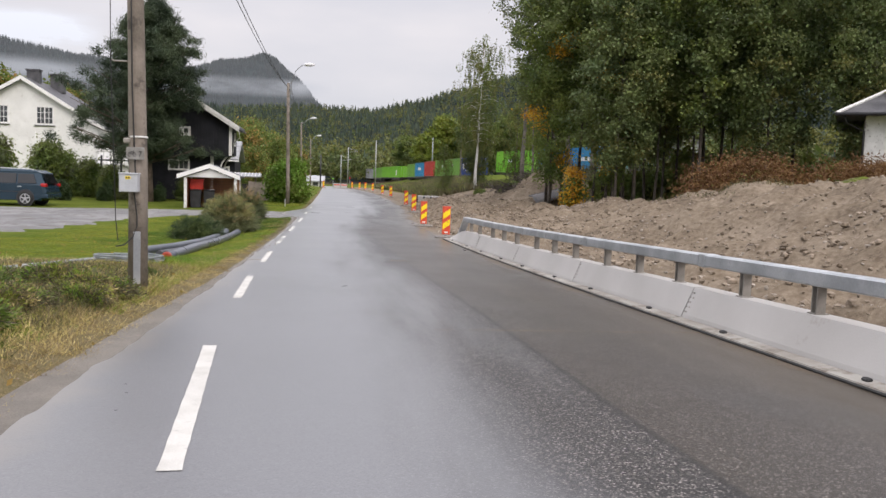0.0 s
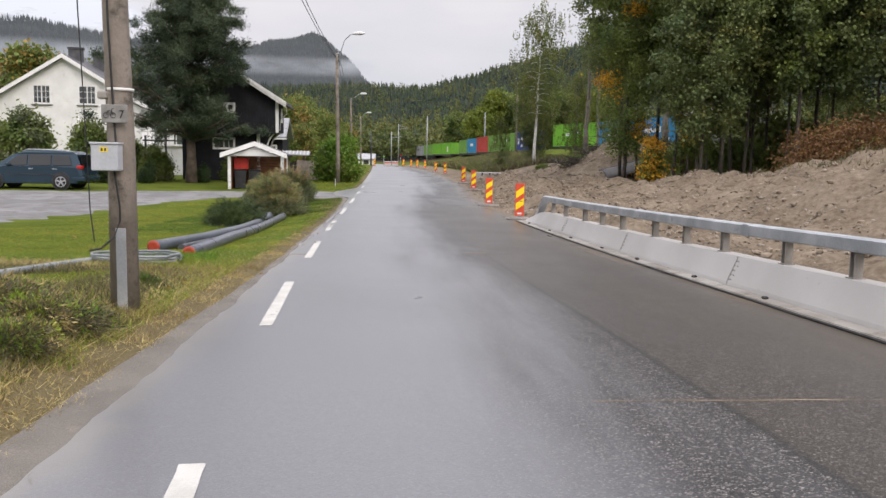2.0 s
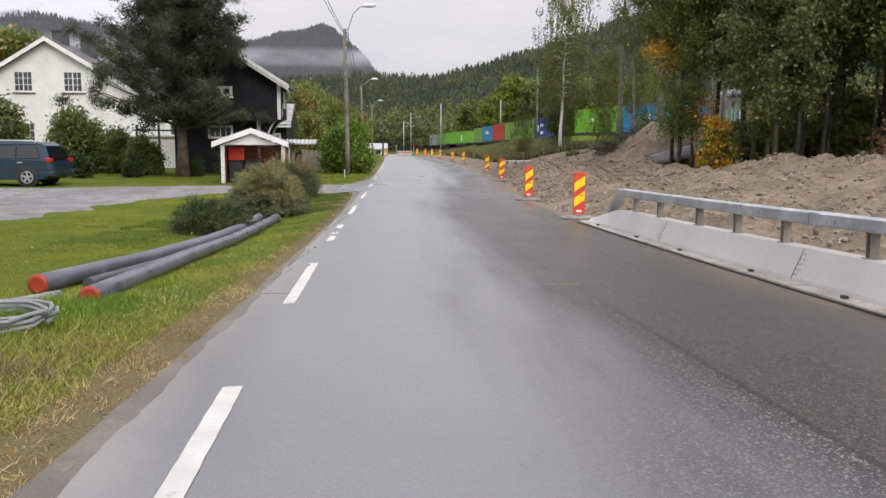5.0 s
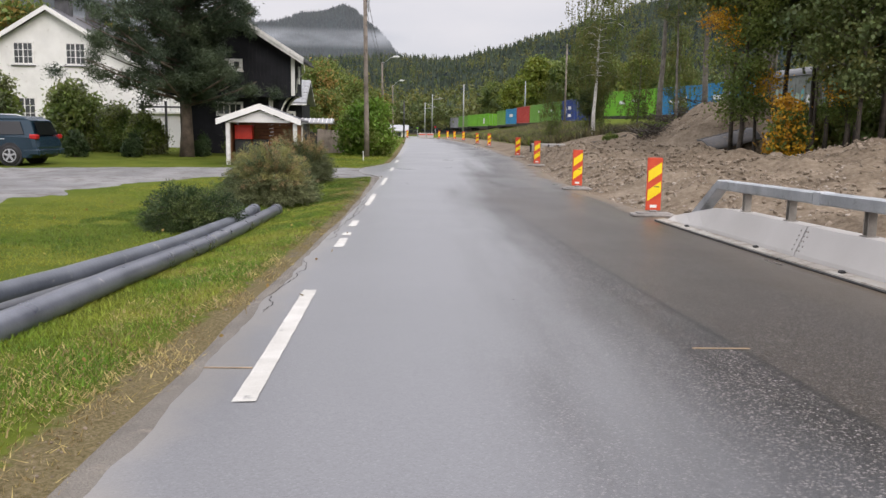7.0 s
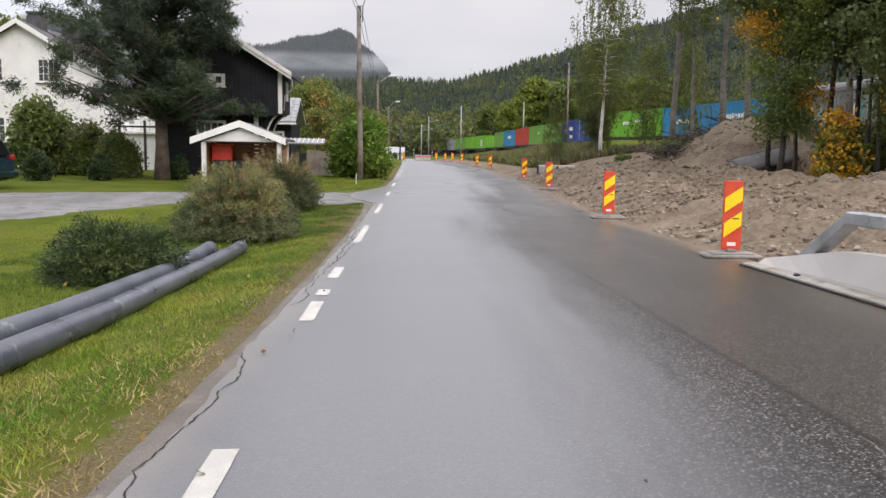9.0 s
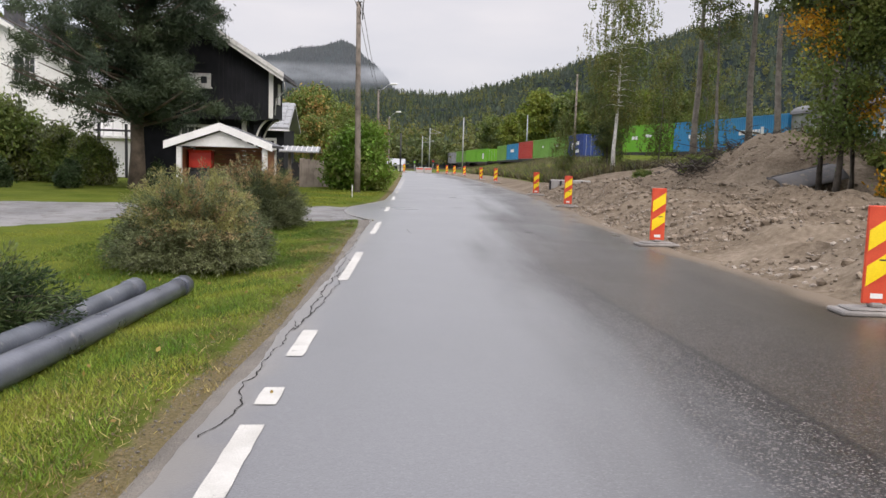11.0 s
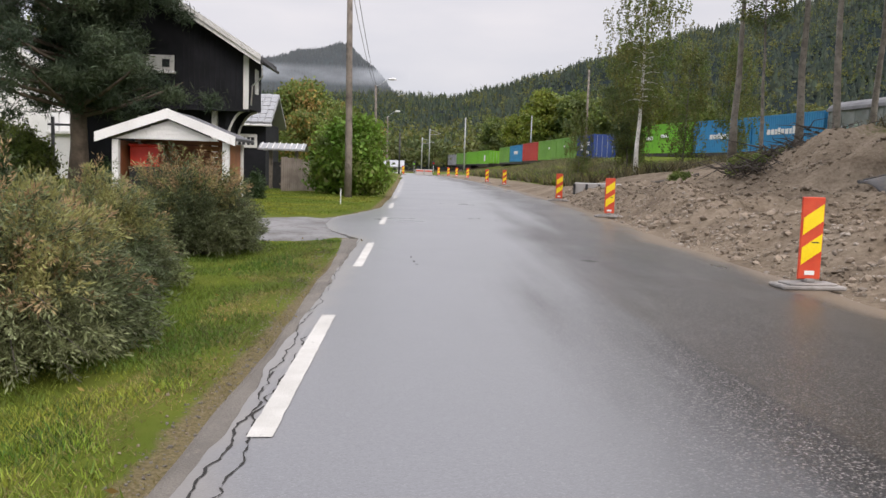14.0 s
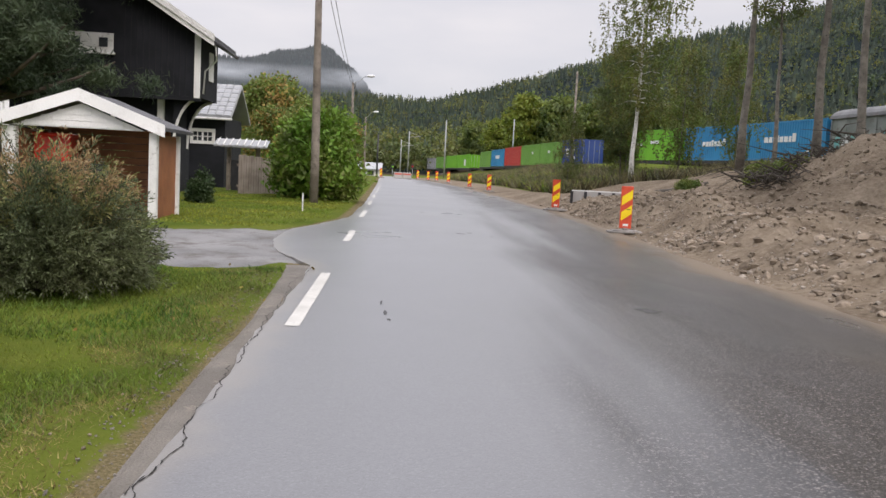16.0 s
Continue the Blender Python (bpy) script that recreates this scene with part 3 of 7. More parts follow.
def ground_z(x, y):
    x, y = np.asarray(x, float), np.asarray(y, float)
    z = road_z(y) - 0.045
    dl = left_x(y) - x
    bank = np.interp(y, [-20, 10, 13, 17, 24, 30, 38, 44, 60], [0.2, 0.2, 0.15, 0.02, -0.12, -0.2, -0.06, 0.0, 0.05])
    z = z + np.where(dl > 0, bank * sstep(0.25, 1.6, dl) + 0.03 * sstep(0, 0.4, dl) + 0.02 * wave(x, y, 0.7) * sstep(0.3, 1, dl), 0)
    dr = x - right_x(y)
    off = sstep(0, 0.5, dr)
    site = 0.42 * sstep(0.15, 1.7, dr) * np.interp(y, [20, 30, 60, 75], [0.25, 1, 1, 0.5])
    site = site + (0.16 * wave(x, y, 1.1, 3) + 0.13 * wave(x, y, 0.47, 7) + 0.085 * np.abs(wave(x, y, 0.27, 1)) + 0.03 * wave(x, y, 0.11, 2)) * off * sstep(75, 60, y) * sstep(0.3, 1.6, dr)
    rise = np.interp(y, [0, 18, 26, 34, 44, 60], [2.3, 2.1, 1.5, 0.85, 0.75, 0.6])
    site = site + rise * sstep(np.interp(y, [0, 20, 40], [4.9, 5.5, 8.0]), np.interp(y, [0, 20, 30, 40], [11.5, 13.0, 15.5, 16]), x) * sstep(90, 66, y)
    site = site + (0.24 * wave(x, y, 2.3, 5) + 0.12 * np.abs(wave(x, y, 0.9, 8))) * sstep(5.5, 9, x) * sstep(70, 60, y)
    crest = x - (11.0 + 0.42 * np.clip(38 - y, -4, 14))
    site = site + sstep(20, 26, y) * sstep(49, 44, y) * (0.34 * np.exp(-(crest / 1.0) ** 2) - 0.55 * sstep(0.4, 2.6, crest))
    heap = lambda cx, cy, sx, sy, h: h * np.exp(-((x - cx) / sx) ** 2 - ((y - cy) / sy) ** 2)
    site = site + heap(13.8, 54.0, 2.6, 3.6, 1.45) + heap(11.8, 50.5, 2.4, 2.6, 0.55) + heap(17.5, 52, 3.5, 5, 1.2)
    site = site + heap(6.1, 46.8, 1.0, 1.7, 0.42) + heap(7.6, 44.0, 1.3, 1.6, 0.25) + heap(6.4, 37.0, 1.2, 2.4, 0.12) + heap(9.6, 57.5, 2.0, 2.0, 0.2)
    site = site + heap(12.9, 48.7, 1.9, 1.3, 0.72) + heap(14.4, 66, 3.2, 5, 0.7) + heap(12.0, 73.5, 2.6, 4, 0.55) + heap(12.0, 59.6, 1.6, 2.2, 0.5) - heap(10.5, 53.6, 0.9, 1.1, 0.4) + heap(11.3, 44.3, 1.0, 1.2, 0.4)
    site = site + 1.7 * sstep(11, 21, x) * sstep(52, 80, y) + 0.9 * sstep(6.5, 13.5, x) * sstep(70, 105, y)
    z = z + np.where(dr > 0, site, 0)
    r, az = np.hypot(x, y), np.degrees(np.arctan2(x, y))
    front = sstep(-75, -55, az) * sstep(90, 70, az)
    mid = np.tan(np.radians(ridge_mid(az))) * 760 * sstep(215, 790, r) * front
    mid = mid + 5 * wave(x, y, 60, 2) * sstep(300, 600, r) * front
    far = np.tan(np.radians(ridge_far(az))) * 2800 * sstep(1200, 2850, r) * front + 9 * wave(x, y, 120, 4) * sstep(1500, 2500, r) * front
    return z + np.maximum(mid, far)


def gz(x, y):
    return float(ground_z(x, y))


# ---- ground: one sheet to the horizon ----
def spaced(lo, hi, step, far_lo, far_hi, grow=1.13):
    mids = list(np.arange(lo, hi + step / 2, step))
    out, d = [], step
    v = hi
    while v < far_hi:
        d *= grow
        v += min(d, 110)
        out.append(v)
    pre, d, v = [], step, lo
    while v > far_lo:
        d *= grow
        v -= min(d, 110)
        pre.append(v)
    return np.array(pre[::-1] + mids + out)


gx, gy = spaced(-11, 16.5, 0.17, -3300, 3300), spaced(-3, 60, 0.2, -900, 4300)
X, Y = np.meshgrid(gx, gy)
Z = ground_z(X, Y)
nx, ny = len(gx), len(gy)
idx = np.arange(nx * ny).reshape(ny, nx)
quads = np.stack([idx[:-1, :-1], idx[:-1, 1:], idx[1:, 1:], idx[1:, :-1]], -1).reshape(-1, 4)
ground_me = raw("ground", np.stack([X, Y, Z], -1).reshape(-1, 3).tolist(), quads.tolist(), M["ground"])
dl, dr, rr = left_x(Y) - X, X - right_x(Y), np.hypot(X, Y)
earth = sstep(-0.3, 0.3, dr) * sstep(82, 73, Y + 1.5 * wave(X, Y, 2.0)) * sstep(17.5, 13.5, X + 1.3 * wave(X, Y, 2.5))
earth = np.maximum(earth, sstep(-0.3, 0.3, dr) * sstep(3.6, 2.2, dr) * sstep(66, 70, Y) * sstep(150, 120, Y))
earth = np.maximum(earth, 0.55 * sstep(9, 12, X) * sstep(30, 36, Y) * sstep(70, 60, Y))
dryv = sstep(np.interp(Y, [0, 6, 12, 20, 40, 46, 60], [1.8, 1.6, 1.1, 0.5, 0.32, 0.3, 0.5]), 0.1, dl) * (dl > -1) * sstep(150, 120, Y)
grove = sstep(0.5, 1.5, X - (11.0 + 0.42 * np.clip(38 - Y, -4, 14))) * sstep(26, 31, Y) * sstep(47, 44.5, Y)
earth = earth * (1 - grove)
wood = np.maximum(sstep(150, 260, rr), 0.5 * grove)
zone = ground_me.attributes.new("zone", "FLOAT_VECTOR", "POINT")
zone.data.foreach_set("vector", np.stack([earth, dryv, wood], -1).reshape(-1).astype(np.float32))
ground_me.polygons.foreach_set("use_smooth", [True] * len(ground_me.polygons))
tagged(new("ground", ground_me), "grass, bare earth and wooded hills round the road", "ground", kind="structure")


# ---- road, driveway, painted line ----
def strip(ys, cols, lift):
    """A sheet along the road: cols gives x at each y for a row of columns."""
    vs, fs = [], []
    k = len(cols)
    for y in ys:
        for c in cols:
            vs.append((float(c(y)), float(y), float(road_z(y)) + lift))
    for i in range(len(ys) - 1):
        for j in range(k - 1):
            a = i * k + j
            fs.append((a, a + 1, a + 1 + k, a + k))
    return vs, fs


rys = np.concatenate([np.arange(-12, 42, 0.06), np.arange(42, 60, 0.2), np.arange(60, 150, 1.0)])
jag_l = lambda y: left_x(y) + 0.03 * wave(y, 0, 0.6) + 0.016 * wave(y, 3, 0.23) + 0.006 * wave(y, 6, 0.11)
jag_r = lambda y: right_x(y) + 0.08 * wave(y, 9, 0.9) + 0.03 * wave(y, 5, 0.2)
cols = [(lambda y, f=f: jag_l(y) * (1 - f) + jag_r(y) * f) for f in np.linspace(0, 1, 13)]
vs, fs = strip(rys, cols, 0.0)
for i, c in ((0, cols[0]), (12, cols[12])):
    base = len(vs)
    vs += [(float(c(y)), float(y), float(road_z(y)) - 0.09) for y in rys]
    for q in range(len(rys) - 1):
        e = (q * 13 + i, (q + 1) * 13 + i, base + q + 1, base + q)
        fs.append(e if i == 0 else e[::-1])
road_me = raw("road", vs, fs, M["asphalt"])
acr = road_me.attributes.new("across", "FLOAT_VECTOR", "POINT")
u = [((v[0] - float(left_x(v[1]))) / float(right_x(v[1]) - left_x(v[1])), 0, 0) for v in vs]
acr.data.foreach_set("vector", np.array(u, np.float32).reshape(-1))
road = tagged(new("road", road_me), "damp grey asphalt road with a muddy edge", "road", kind="structure")

vs, fs = strip(np.arange(-12, 39.4, 0.07), [lambda y: left_x(y) - np.interp(y, [0, 9, 14, 25, 31, 36, 39.4], [0.68, 0.5, 0.24, 0.14, 0.15, 0.24, 0.42]) - 0.04 * wave(y, 1, 1.3) - 0.012 * wave(y, 4, 0.33), lambda y: left_x(y) - np.interp(y, [0, 9, 14, 25, 31, 36, 39.4], [0.42, 0.28, 0.1, 0.05, 0.07, 0.12, 0.25]) - 0.02 * wave(y, 2, 0.7), lambda y: left_x(y) + 0.08], -0.012)
vs = [(x, y, z - (0.05 if i % 3 == 0 else 0.004)) if i % 3 < 2 else (x, y, z) for i, (x, y, z) in enumerate(vs)]
tagged(new("road_shoulder", raw("road_shoulder", vs, fs, M["verge"])), "crumbled asphalt and grit along the road edge", "road edge", kind="structure")


def flat_sheet(name, outline, lift, material, label, category, grid=0.5, rag=0.12):
    """A thin paved sheet draped on the ground inside an outline."""
    bm = bmesh.new()
    pts = []
    for (ax, ay), (bx, by) in zip(outline, outline[1:] + outline[:1]):
        k = max(1, int(math.hypot(bx - ax, by - ay) / grid))
        for i in range(k):
            px, py = ax + (bx - ax) * i / k, ay + (by - ay) * i / k
            pts.append((px + rag * float(wave(px, py, 0.8)), py + rag * float(wave(py, px, 0.9))))
    ring = [bm.verts.new((px, py, 0)) for px, py in pts]
    es = [bm.edges.new((ring[i], ring[(i + 1) % len(ring)])) for i in range(len(ring))]
    bmesh.ops.triangle_fill(bm, edges=es, use_beauty=True)
    for _ in range(3):
        bmesh.ops.subdivide_edges(bm, edges=[e for e in bm.edges if e.calc_length() > 1.2], cuts=1, use_grid_fill=True)
        bmesh.ops.triangulate(bm, faces=[f for f in bm.faces if len(f.verts) > 3])
    for v in bm.verts:
        v.co.z = gz(v.co.x, v.co.y) + (lift if not v.is_boundary else -0.03)
    return solo(name, bm, material, label, category, kind="structure")


flat_sheet("driveway", [(-1.9, 39.45), (-2.15, 39.15), (-2.5, 39.0), (-3.3, 38.9), (-5, 39.2), (-7.2, 38.5), (-8.6, 35), (-9.2, 30), (-9.5, 22), (-10.5, 12), (-40, 8), (-40, 42.5), (-15, 42.4), (-8.8, 43.6), (-4.6, 43.9), (-3.05, 45.05), (-2.5, 45.95), (-2.1, 47.0), (-1.8, 45.0), (-1.8, 41.0)], 0.03, M["drive"], "pale grey worn asphalt driveway joining the road", "driveway", rag=0.04)

DASHES = [(-8.6, -5.6), (-2.4, 0.6), (3.92, 7.25), (10.7, 13.7), (16.6, 19.75), (22.7, 23.6), (23.95, 24.3), (25.1, 26.0), (28.95, 32.1), (35.47, 38.62), (42.6, 44.75), (48.7, 51.4), (54.8, 57.6), (61, 63.8), (67.2, 70), (73.4, 76.2), (79.6, 82.4)]
dash_group = "broken white edge line"
for a, b in DASHES:
    bm = bmesh.new()
    k = max(2, int((b - a) / 0.12))
    rows = []
    for i in range(k + 1):
        y = a + (b - a) * i / k
        e = 0.004 * float(wave(y, 0, 0.06))
        rows.append([bm.verts.new((float(line_x(y)) - 0.115 + e, y, float(road_z(y)) + 0.004)), bm.verts.new((float(line_x(y)) - e, y + 0.01, float(road_z(y)) + 0.004))])
    for p, q in zip(rows, rows[1:]):
        bm.faces.new((p[0], p[1], q[1], q[0]))
    solo("road_marking", bm, M["line"], "worn white painted dash on the asphalt", "road marking", group=dash_group, kind="structure")

for name, x0, x1, y0 in (("survey_mark", -1.84, -1.57, 17.22), ("survey_mark", 1.12, 1.49, 17.77)):
    bm = bmesh.new()
    box(bm, (x0, y0, float(road_z(y0)) + 0.001), (x1, y0 + 0.018, float(road_z(y0)) + 0.005))
    solo(name, bm, M["orange"], "faded orange spray mark across the asphalt", "paint mark", kind="structure")

bm = bmesh.new()
prev = None
for x in np.arange(1.0, 4.2, 0.08):
    yy = 8.29 + 0.012 * float(wave(x, 0, 0.3))
    w = 0.006 + 0.004 * float(wave(x, 5, 0.2))
    cur = (bm.verts.new((x, yy - w, float(road_z(yy)) + 0.003)), bm.verts.new((x, yy + w, float(road_z(yy)) + 0.003)))
    if prev:
        bm.faces.new((prev[0], cur[0], cur[1], prev[1]))
    prev = cur
solo("road_seam", bm, M["orange"], "thin pale paving seam across the asphalt", "seam", kind="structure")
tar_rng = np.random.default_rng(12)
for x, y, w, h in ((-1.04, 36.75, 0.015, 0.18), (-1.0, 36.25, 0.02, 0.16), (-0.96, 35.9, 0.02, 0.05), (0.38, 45.2, 0.10, 0.12), (0.57, 45.45, 0.07, 0.10), (0.93, 44.8, 0.03, 0.08), (1.5, 36.9, 0.13, 0.16), (-1.35, 5.5, 0.012, 0.012), (-1.42, 5.75, 0.012, 0.015), (-1.3, 5.05, 0.012, 0.012), (0.15, 19.4, 0.012, 0.02)):
    bm = bmesh.new()
    bm.faces.new([bm.verts.new((x + w * math.cos(q) * k, y + h * math.sin(q) * k, float(road_z(y)) + 0.003)) for q, k in zip(np.linspace(0, 5.6, 9), tar_rng.uniform(0.45, 1.1, 9))])
    solo("tar_spot", bm, M["tar"], "small dark tar spot on the asphalt", "tar spot", kind="structure")

# cracks along the left edge
crack_rng = np.random.default_rng(3)


def crack(y0, y1, x_off, drift, wide):
    bm = bmesh.new()
    prev, x, vx = None, x_off, 0.0
    for y in np.arange(y0, y1, 0.035):
        vx = 0.3 * vx + crack_rng.normal(0, 0.015)
        x = x + vx + (x_off + drift * (y - y0) / (y1 - y0) - x) * 0.06
        w = wide * crack_rng.uniform(0.25, 1.1)
        px = float(left_x(y)) + 0.015 + x * 0.5
        cur = (bm.verts.new((px - w, y, float(road_z(y)) + 0.003)), bm.verts.new((px + w, y + crack_rng.normal(0, 0.008), float(road_z(y)) + 0.003)))
        if prev:
            bm.faces.new((prev[0], prev[1], cur[1], cur[0]))
        prev = cur
    solo("road_crack", bm, M["crack"], "jagged open crack in the asphalt edge", "crack", kind="structure")


for args in ((18.8, 21.6, 0.05, 0.05, 0.006), (23.4, 26.4, 0.06, 0.03, 0.005), (26.0, 30.2, 0.10, -0.02, 0.009), (26.6, 28.4, 0.20, 0.10, 0.006), (28.4, 31.2, 0.26, -0.14, 0.007), (30.0, 32.4, 0.05, -0.04, 0.005), (29.4, 30.2, 0.36, -0.2, 0.005), (32.2, 39.2, -0.03, 0.0, 0.0045)):
    crack(*args)


# ---- crash barrier along the building site ----
def bar_x(y):
    return 4.29 - 0.0275 * y


barrier_turn = math.degrees(math.atan(0.0275))
P_RISE = 0.40
BOLT = finish(tubes(([(-0.007, 0, 0), (0.012, 0, 0)], 0.011), n=6), "bolt", M["galv_dark"])


def barrier_element(a, b, first=False, last=False):
    """One concrete base with its steel posts and its length of rail; y along it."""
    ob = thing("barrier_element", "pale concrete barrier base with galvanised posts and rail", "crash barrier", (0, 0, 0), 0, "crash barrier along the road")
    ysx = list(np.linspace(a + 0.012, b - 0.012, 9))

    def profile(y, h):
        x, z = bar_x(y), float(road_z(y))
        s = h / P_RISE
        return [(x, y, z), (x + 0.02, y, z + 0.09 * s), (x + 0.15, y, z + h), (x + 0.37, y, z + h), (x + 0.50, y, z + 0.09 * s), (x + 0.52, y, z)]

    bm = bmesh.new()
    prev = None
    for y in ysx:
        h = P_RISE if not last else float(np.interp(y, [a, b - 1.9, b], [P_RISE, P_RISE, 0.1]))
        ring = [bm.verts.new(p) for p in profile(y, h)]
        if prev:
            for i in range(6):
                bm.faces.new((prev[i], prev[(i + 1) % 6], ring[(i + 1) % 6], ring[i]))
        else:
            bm.faces.new(ring[::-1])
        prev = ring
    bm.faces.new(prev)
    base = part("concrete_base", bm, M["concrete"], ob, "pale concrete with a muddy foot")
    bm = bmesh.new()
    prev = None
    for y in ysx:
        x, z = bar_x(y), float(road_z(y))
        ring = [bm.verts.new(p) for p in ((x - 0.16, y, z), (x - 0.15, y, z + 0.035), (x - 0.003, y, z + 0.05), (x - 0.003, y, z))]
        if prev:
            for i in range(4):
                bm.faces.new((prev[i], prev[(i + 1) % 4], ring[(i + 1) % 4], ring[i]))
        prev = ring
    part("foot_slab", bm, M["concrete_low"], ob, "muddy concrete foot")
    part("rubber_strip", tubes(([(bar_x(y) - 0.175 + 0.012 * random.random(), y, float(road_z(y)) + 0.012) for y in ysx], 0.014), n=6), M["rubber"], ob, "black rubber sealing strip")
    for f in (0.18, 0.72):
        y = a + (b - a) * f
        bm = boxes(((bar_x(y) - 0.10, y - 0.03, float(road_z(y)) + 0.036), (bar_x(y) - 0.04, y + 0.05, float(road_z(y)) + 0.07)), bev=0.012)
        part("lifting_lug", bm, M["rubber"], ob, "black lifting lug")
    for k in range(5):
        for side in (-0.09, 0.09):
            y = (b - 0.012) + side * (1 if k % 2 else 0.7) if not last else a + abs(side)
            y = min(max(y, a + 0.03), b - 0.03)
            h = 0.12 + 0.22 * k / 4
            x = bar_x(y) + 0.02 + 0.13 * (h - 0.09) / 0.31
            o = new("bolt", BOLT)
            o.parent = base
            o.matrix_basis = Matrix.Translation((x, y, float(road_z(y)) + h))
    # posts
    rail_end = b if not last else b - 1.75
    y = a + 0.65
    while y < rail_end - 0.1:
        x, z = bar_x(y) + 0.26, float(road_z(y))
        bm = bmesh.new()
        box(bm, (x - 0.045, y - 0.045, z + P_RISE - 0.01), (x + 0.045, y - 0.033, z + 0.72))
        box(bm, (x - 0.045, y + 0.033, z + P_RISE - 0.01), (x + 0.045, y + 0.045, z + 0.72))
        box(bm, (x - 0.006, y - 0.033, z + P_RISE - 0.01), (x + 0.006, y + 0.033, z + 0.72))
        box(bm, (x - 0.07, y - 0.06, z + P_RISE), (x + 0.07, y + 0.06, z + P_RISE + 0.012))
        part("post", bm, M["galv_dark"], ob, "weathered steel post")
        y += 1.3
    bm = bmesh.new()
    prev = None
    stops = [a + 0.006] + list(np.linspace(a + 0.5, rail_end - 0.05, 5)) + [rail_end - (0.006 if not last else 0)]
    for y in stops:
        x, z = bar_x(y) + 0.26, float(road_z(y))
        ring = [bm.verts.new(p) for p in ((x - 0.075, y, z + 0.66), (x - 0.085, y, z + 0.675), (x - 0.085, y, z + 0.785), (x - 0.07, y, z + 0.80), (x + 0.07, y, z + 0.80), (x + 0.085, y, z + 0.785), (x + 0.085, y, z + 0.66))]
        if prev:
            for i in range(7):
                bm.faces.new((prev[i], prev[(i + 1) % 7], ring[(i + 1) % 7], ring[i]))
        else:
            bm.faces.new(ring[::-1])
        prev = ring
    if last:
        y2 = b - 0.75
        x, z = bar_x(y2) + 0.26, float(road_z(y2))
        ring = [bm.verts.new(p) for p in ((x - 0.075, y2 - 0.12, z + 0.12), (x - 0.085, y2 - 0.115, z + 0.13), (x - 0.085, y2, z + 0.22), (x - 0.07, y2, z + 0.235), (x + 0.07, y2, z + 0.235), (x + 0.085, y2, z + 0.22), (x + 0.085, y2 - 0.12, z + 0.12))]
        for i in range(7):
            bm.faces.new((prev[i], prev[(i + 1) % 7], ring[(i + 1) % 7], ring[i]))
        prev = ring
    bm.faces.new(prev)
    part("rail", bm, M["galv"], ob, "grey galvanised box rail")
    if not last:
        y = b - 0.01
        x, z = bar_x(y) + 0.26, float(road_z(y))
        part("rail_sleeve", boxes(((x - 0.091, y - 0.16, z + 0.655), (x + 0.091, y - 0.002, z + 0.806)), bev=0.006), M["galv"], ob)
    return ob


for a, b in ((-7.9, -3.6), (-3.6, 0.7), (0.7, 5.0), (5.0, 9.2), (9.2, 13.4), (13.4, 17.7), (17.7, 22.0)):
    barrier_element(a, b)
barrier_element(22.0, 26.6, last=True)


# ---- marker boards ----
def marker_board():
    ob = thing("marker_board", "red and yellow striped marker board on a grey rubber foot", "marker board", (0, 0, 0), 0, "marker boards along the road works")
    part("foot", boxes(((-0.38, -0.19, 0), (0.38, 0.19, 0.05)), ((-0.30, -0.14, 0.045), (0.30, 0.14, 0.075)), ((-0.06, -0.06, 0.07), (0.06, 0.06, 0.12)), bev=0.015), M["foot"], ob, "grey recycled rubber foot")
    W, B, T = 0.135, 0.11, 1.06
    part("board", boxes(((-W, -0.016, B), (W, 0.016, T)), bev=0.008), M["red"], ob, "red reflective board")
    for k in range(2):
        z0 = B + 0.27 + k * 0.345
        bm = bmesh.new()
        prism(bm, [(-W + 0.022, -0.0165, z0 - 0.105), (W - 0.012, -0.0165, z0 + 0.06), (W - 0.012, -0.0165, z0 + 0.26), (-W + 0.022, -0.0165, z0 + 0.095)], (0, -0.003, 0))
        part("yellow_stripe", bm, M["yellow"], ob)
    part("maker_plate", boxes(((-0.06, -0.0195, B + 0.05), (0.06, -0.0165, B + 0.10))), M["white"], ob)
    part("reflector", boxes(((0.0, -0.021, B + 0.42), (0.09, -0.0165, B + 0.435))), M["bin_black"], ob)
    return ob


MARKERS = [(3.60, 27.5), (3.57, 34.68), (4.30, 47.6), (4.62, 57.3), (4.95, 80), (4.62, 89.5), (4.30, 108), (3.6, 116), (2.9, 121), (1.9, 126), (-2.4, 125)]
first = marker_board()
for i, (mx_, my_) in enumerate(MARKERS):
    p = pose(mx_, my_, float(road_z(my_)) + (0.0 if mx_ < right_x(my_) + 0.3 else 0.02), 0, 0, (-4, 3, -2, 5)[i % 4])
    if i == 0:
        first.matrix_world = p
    else:
        copy_thing(first, p)


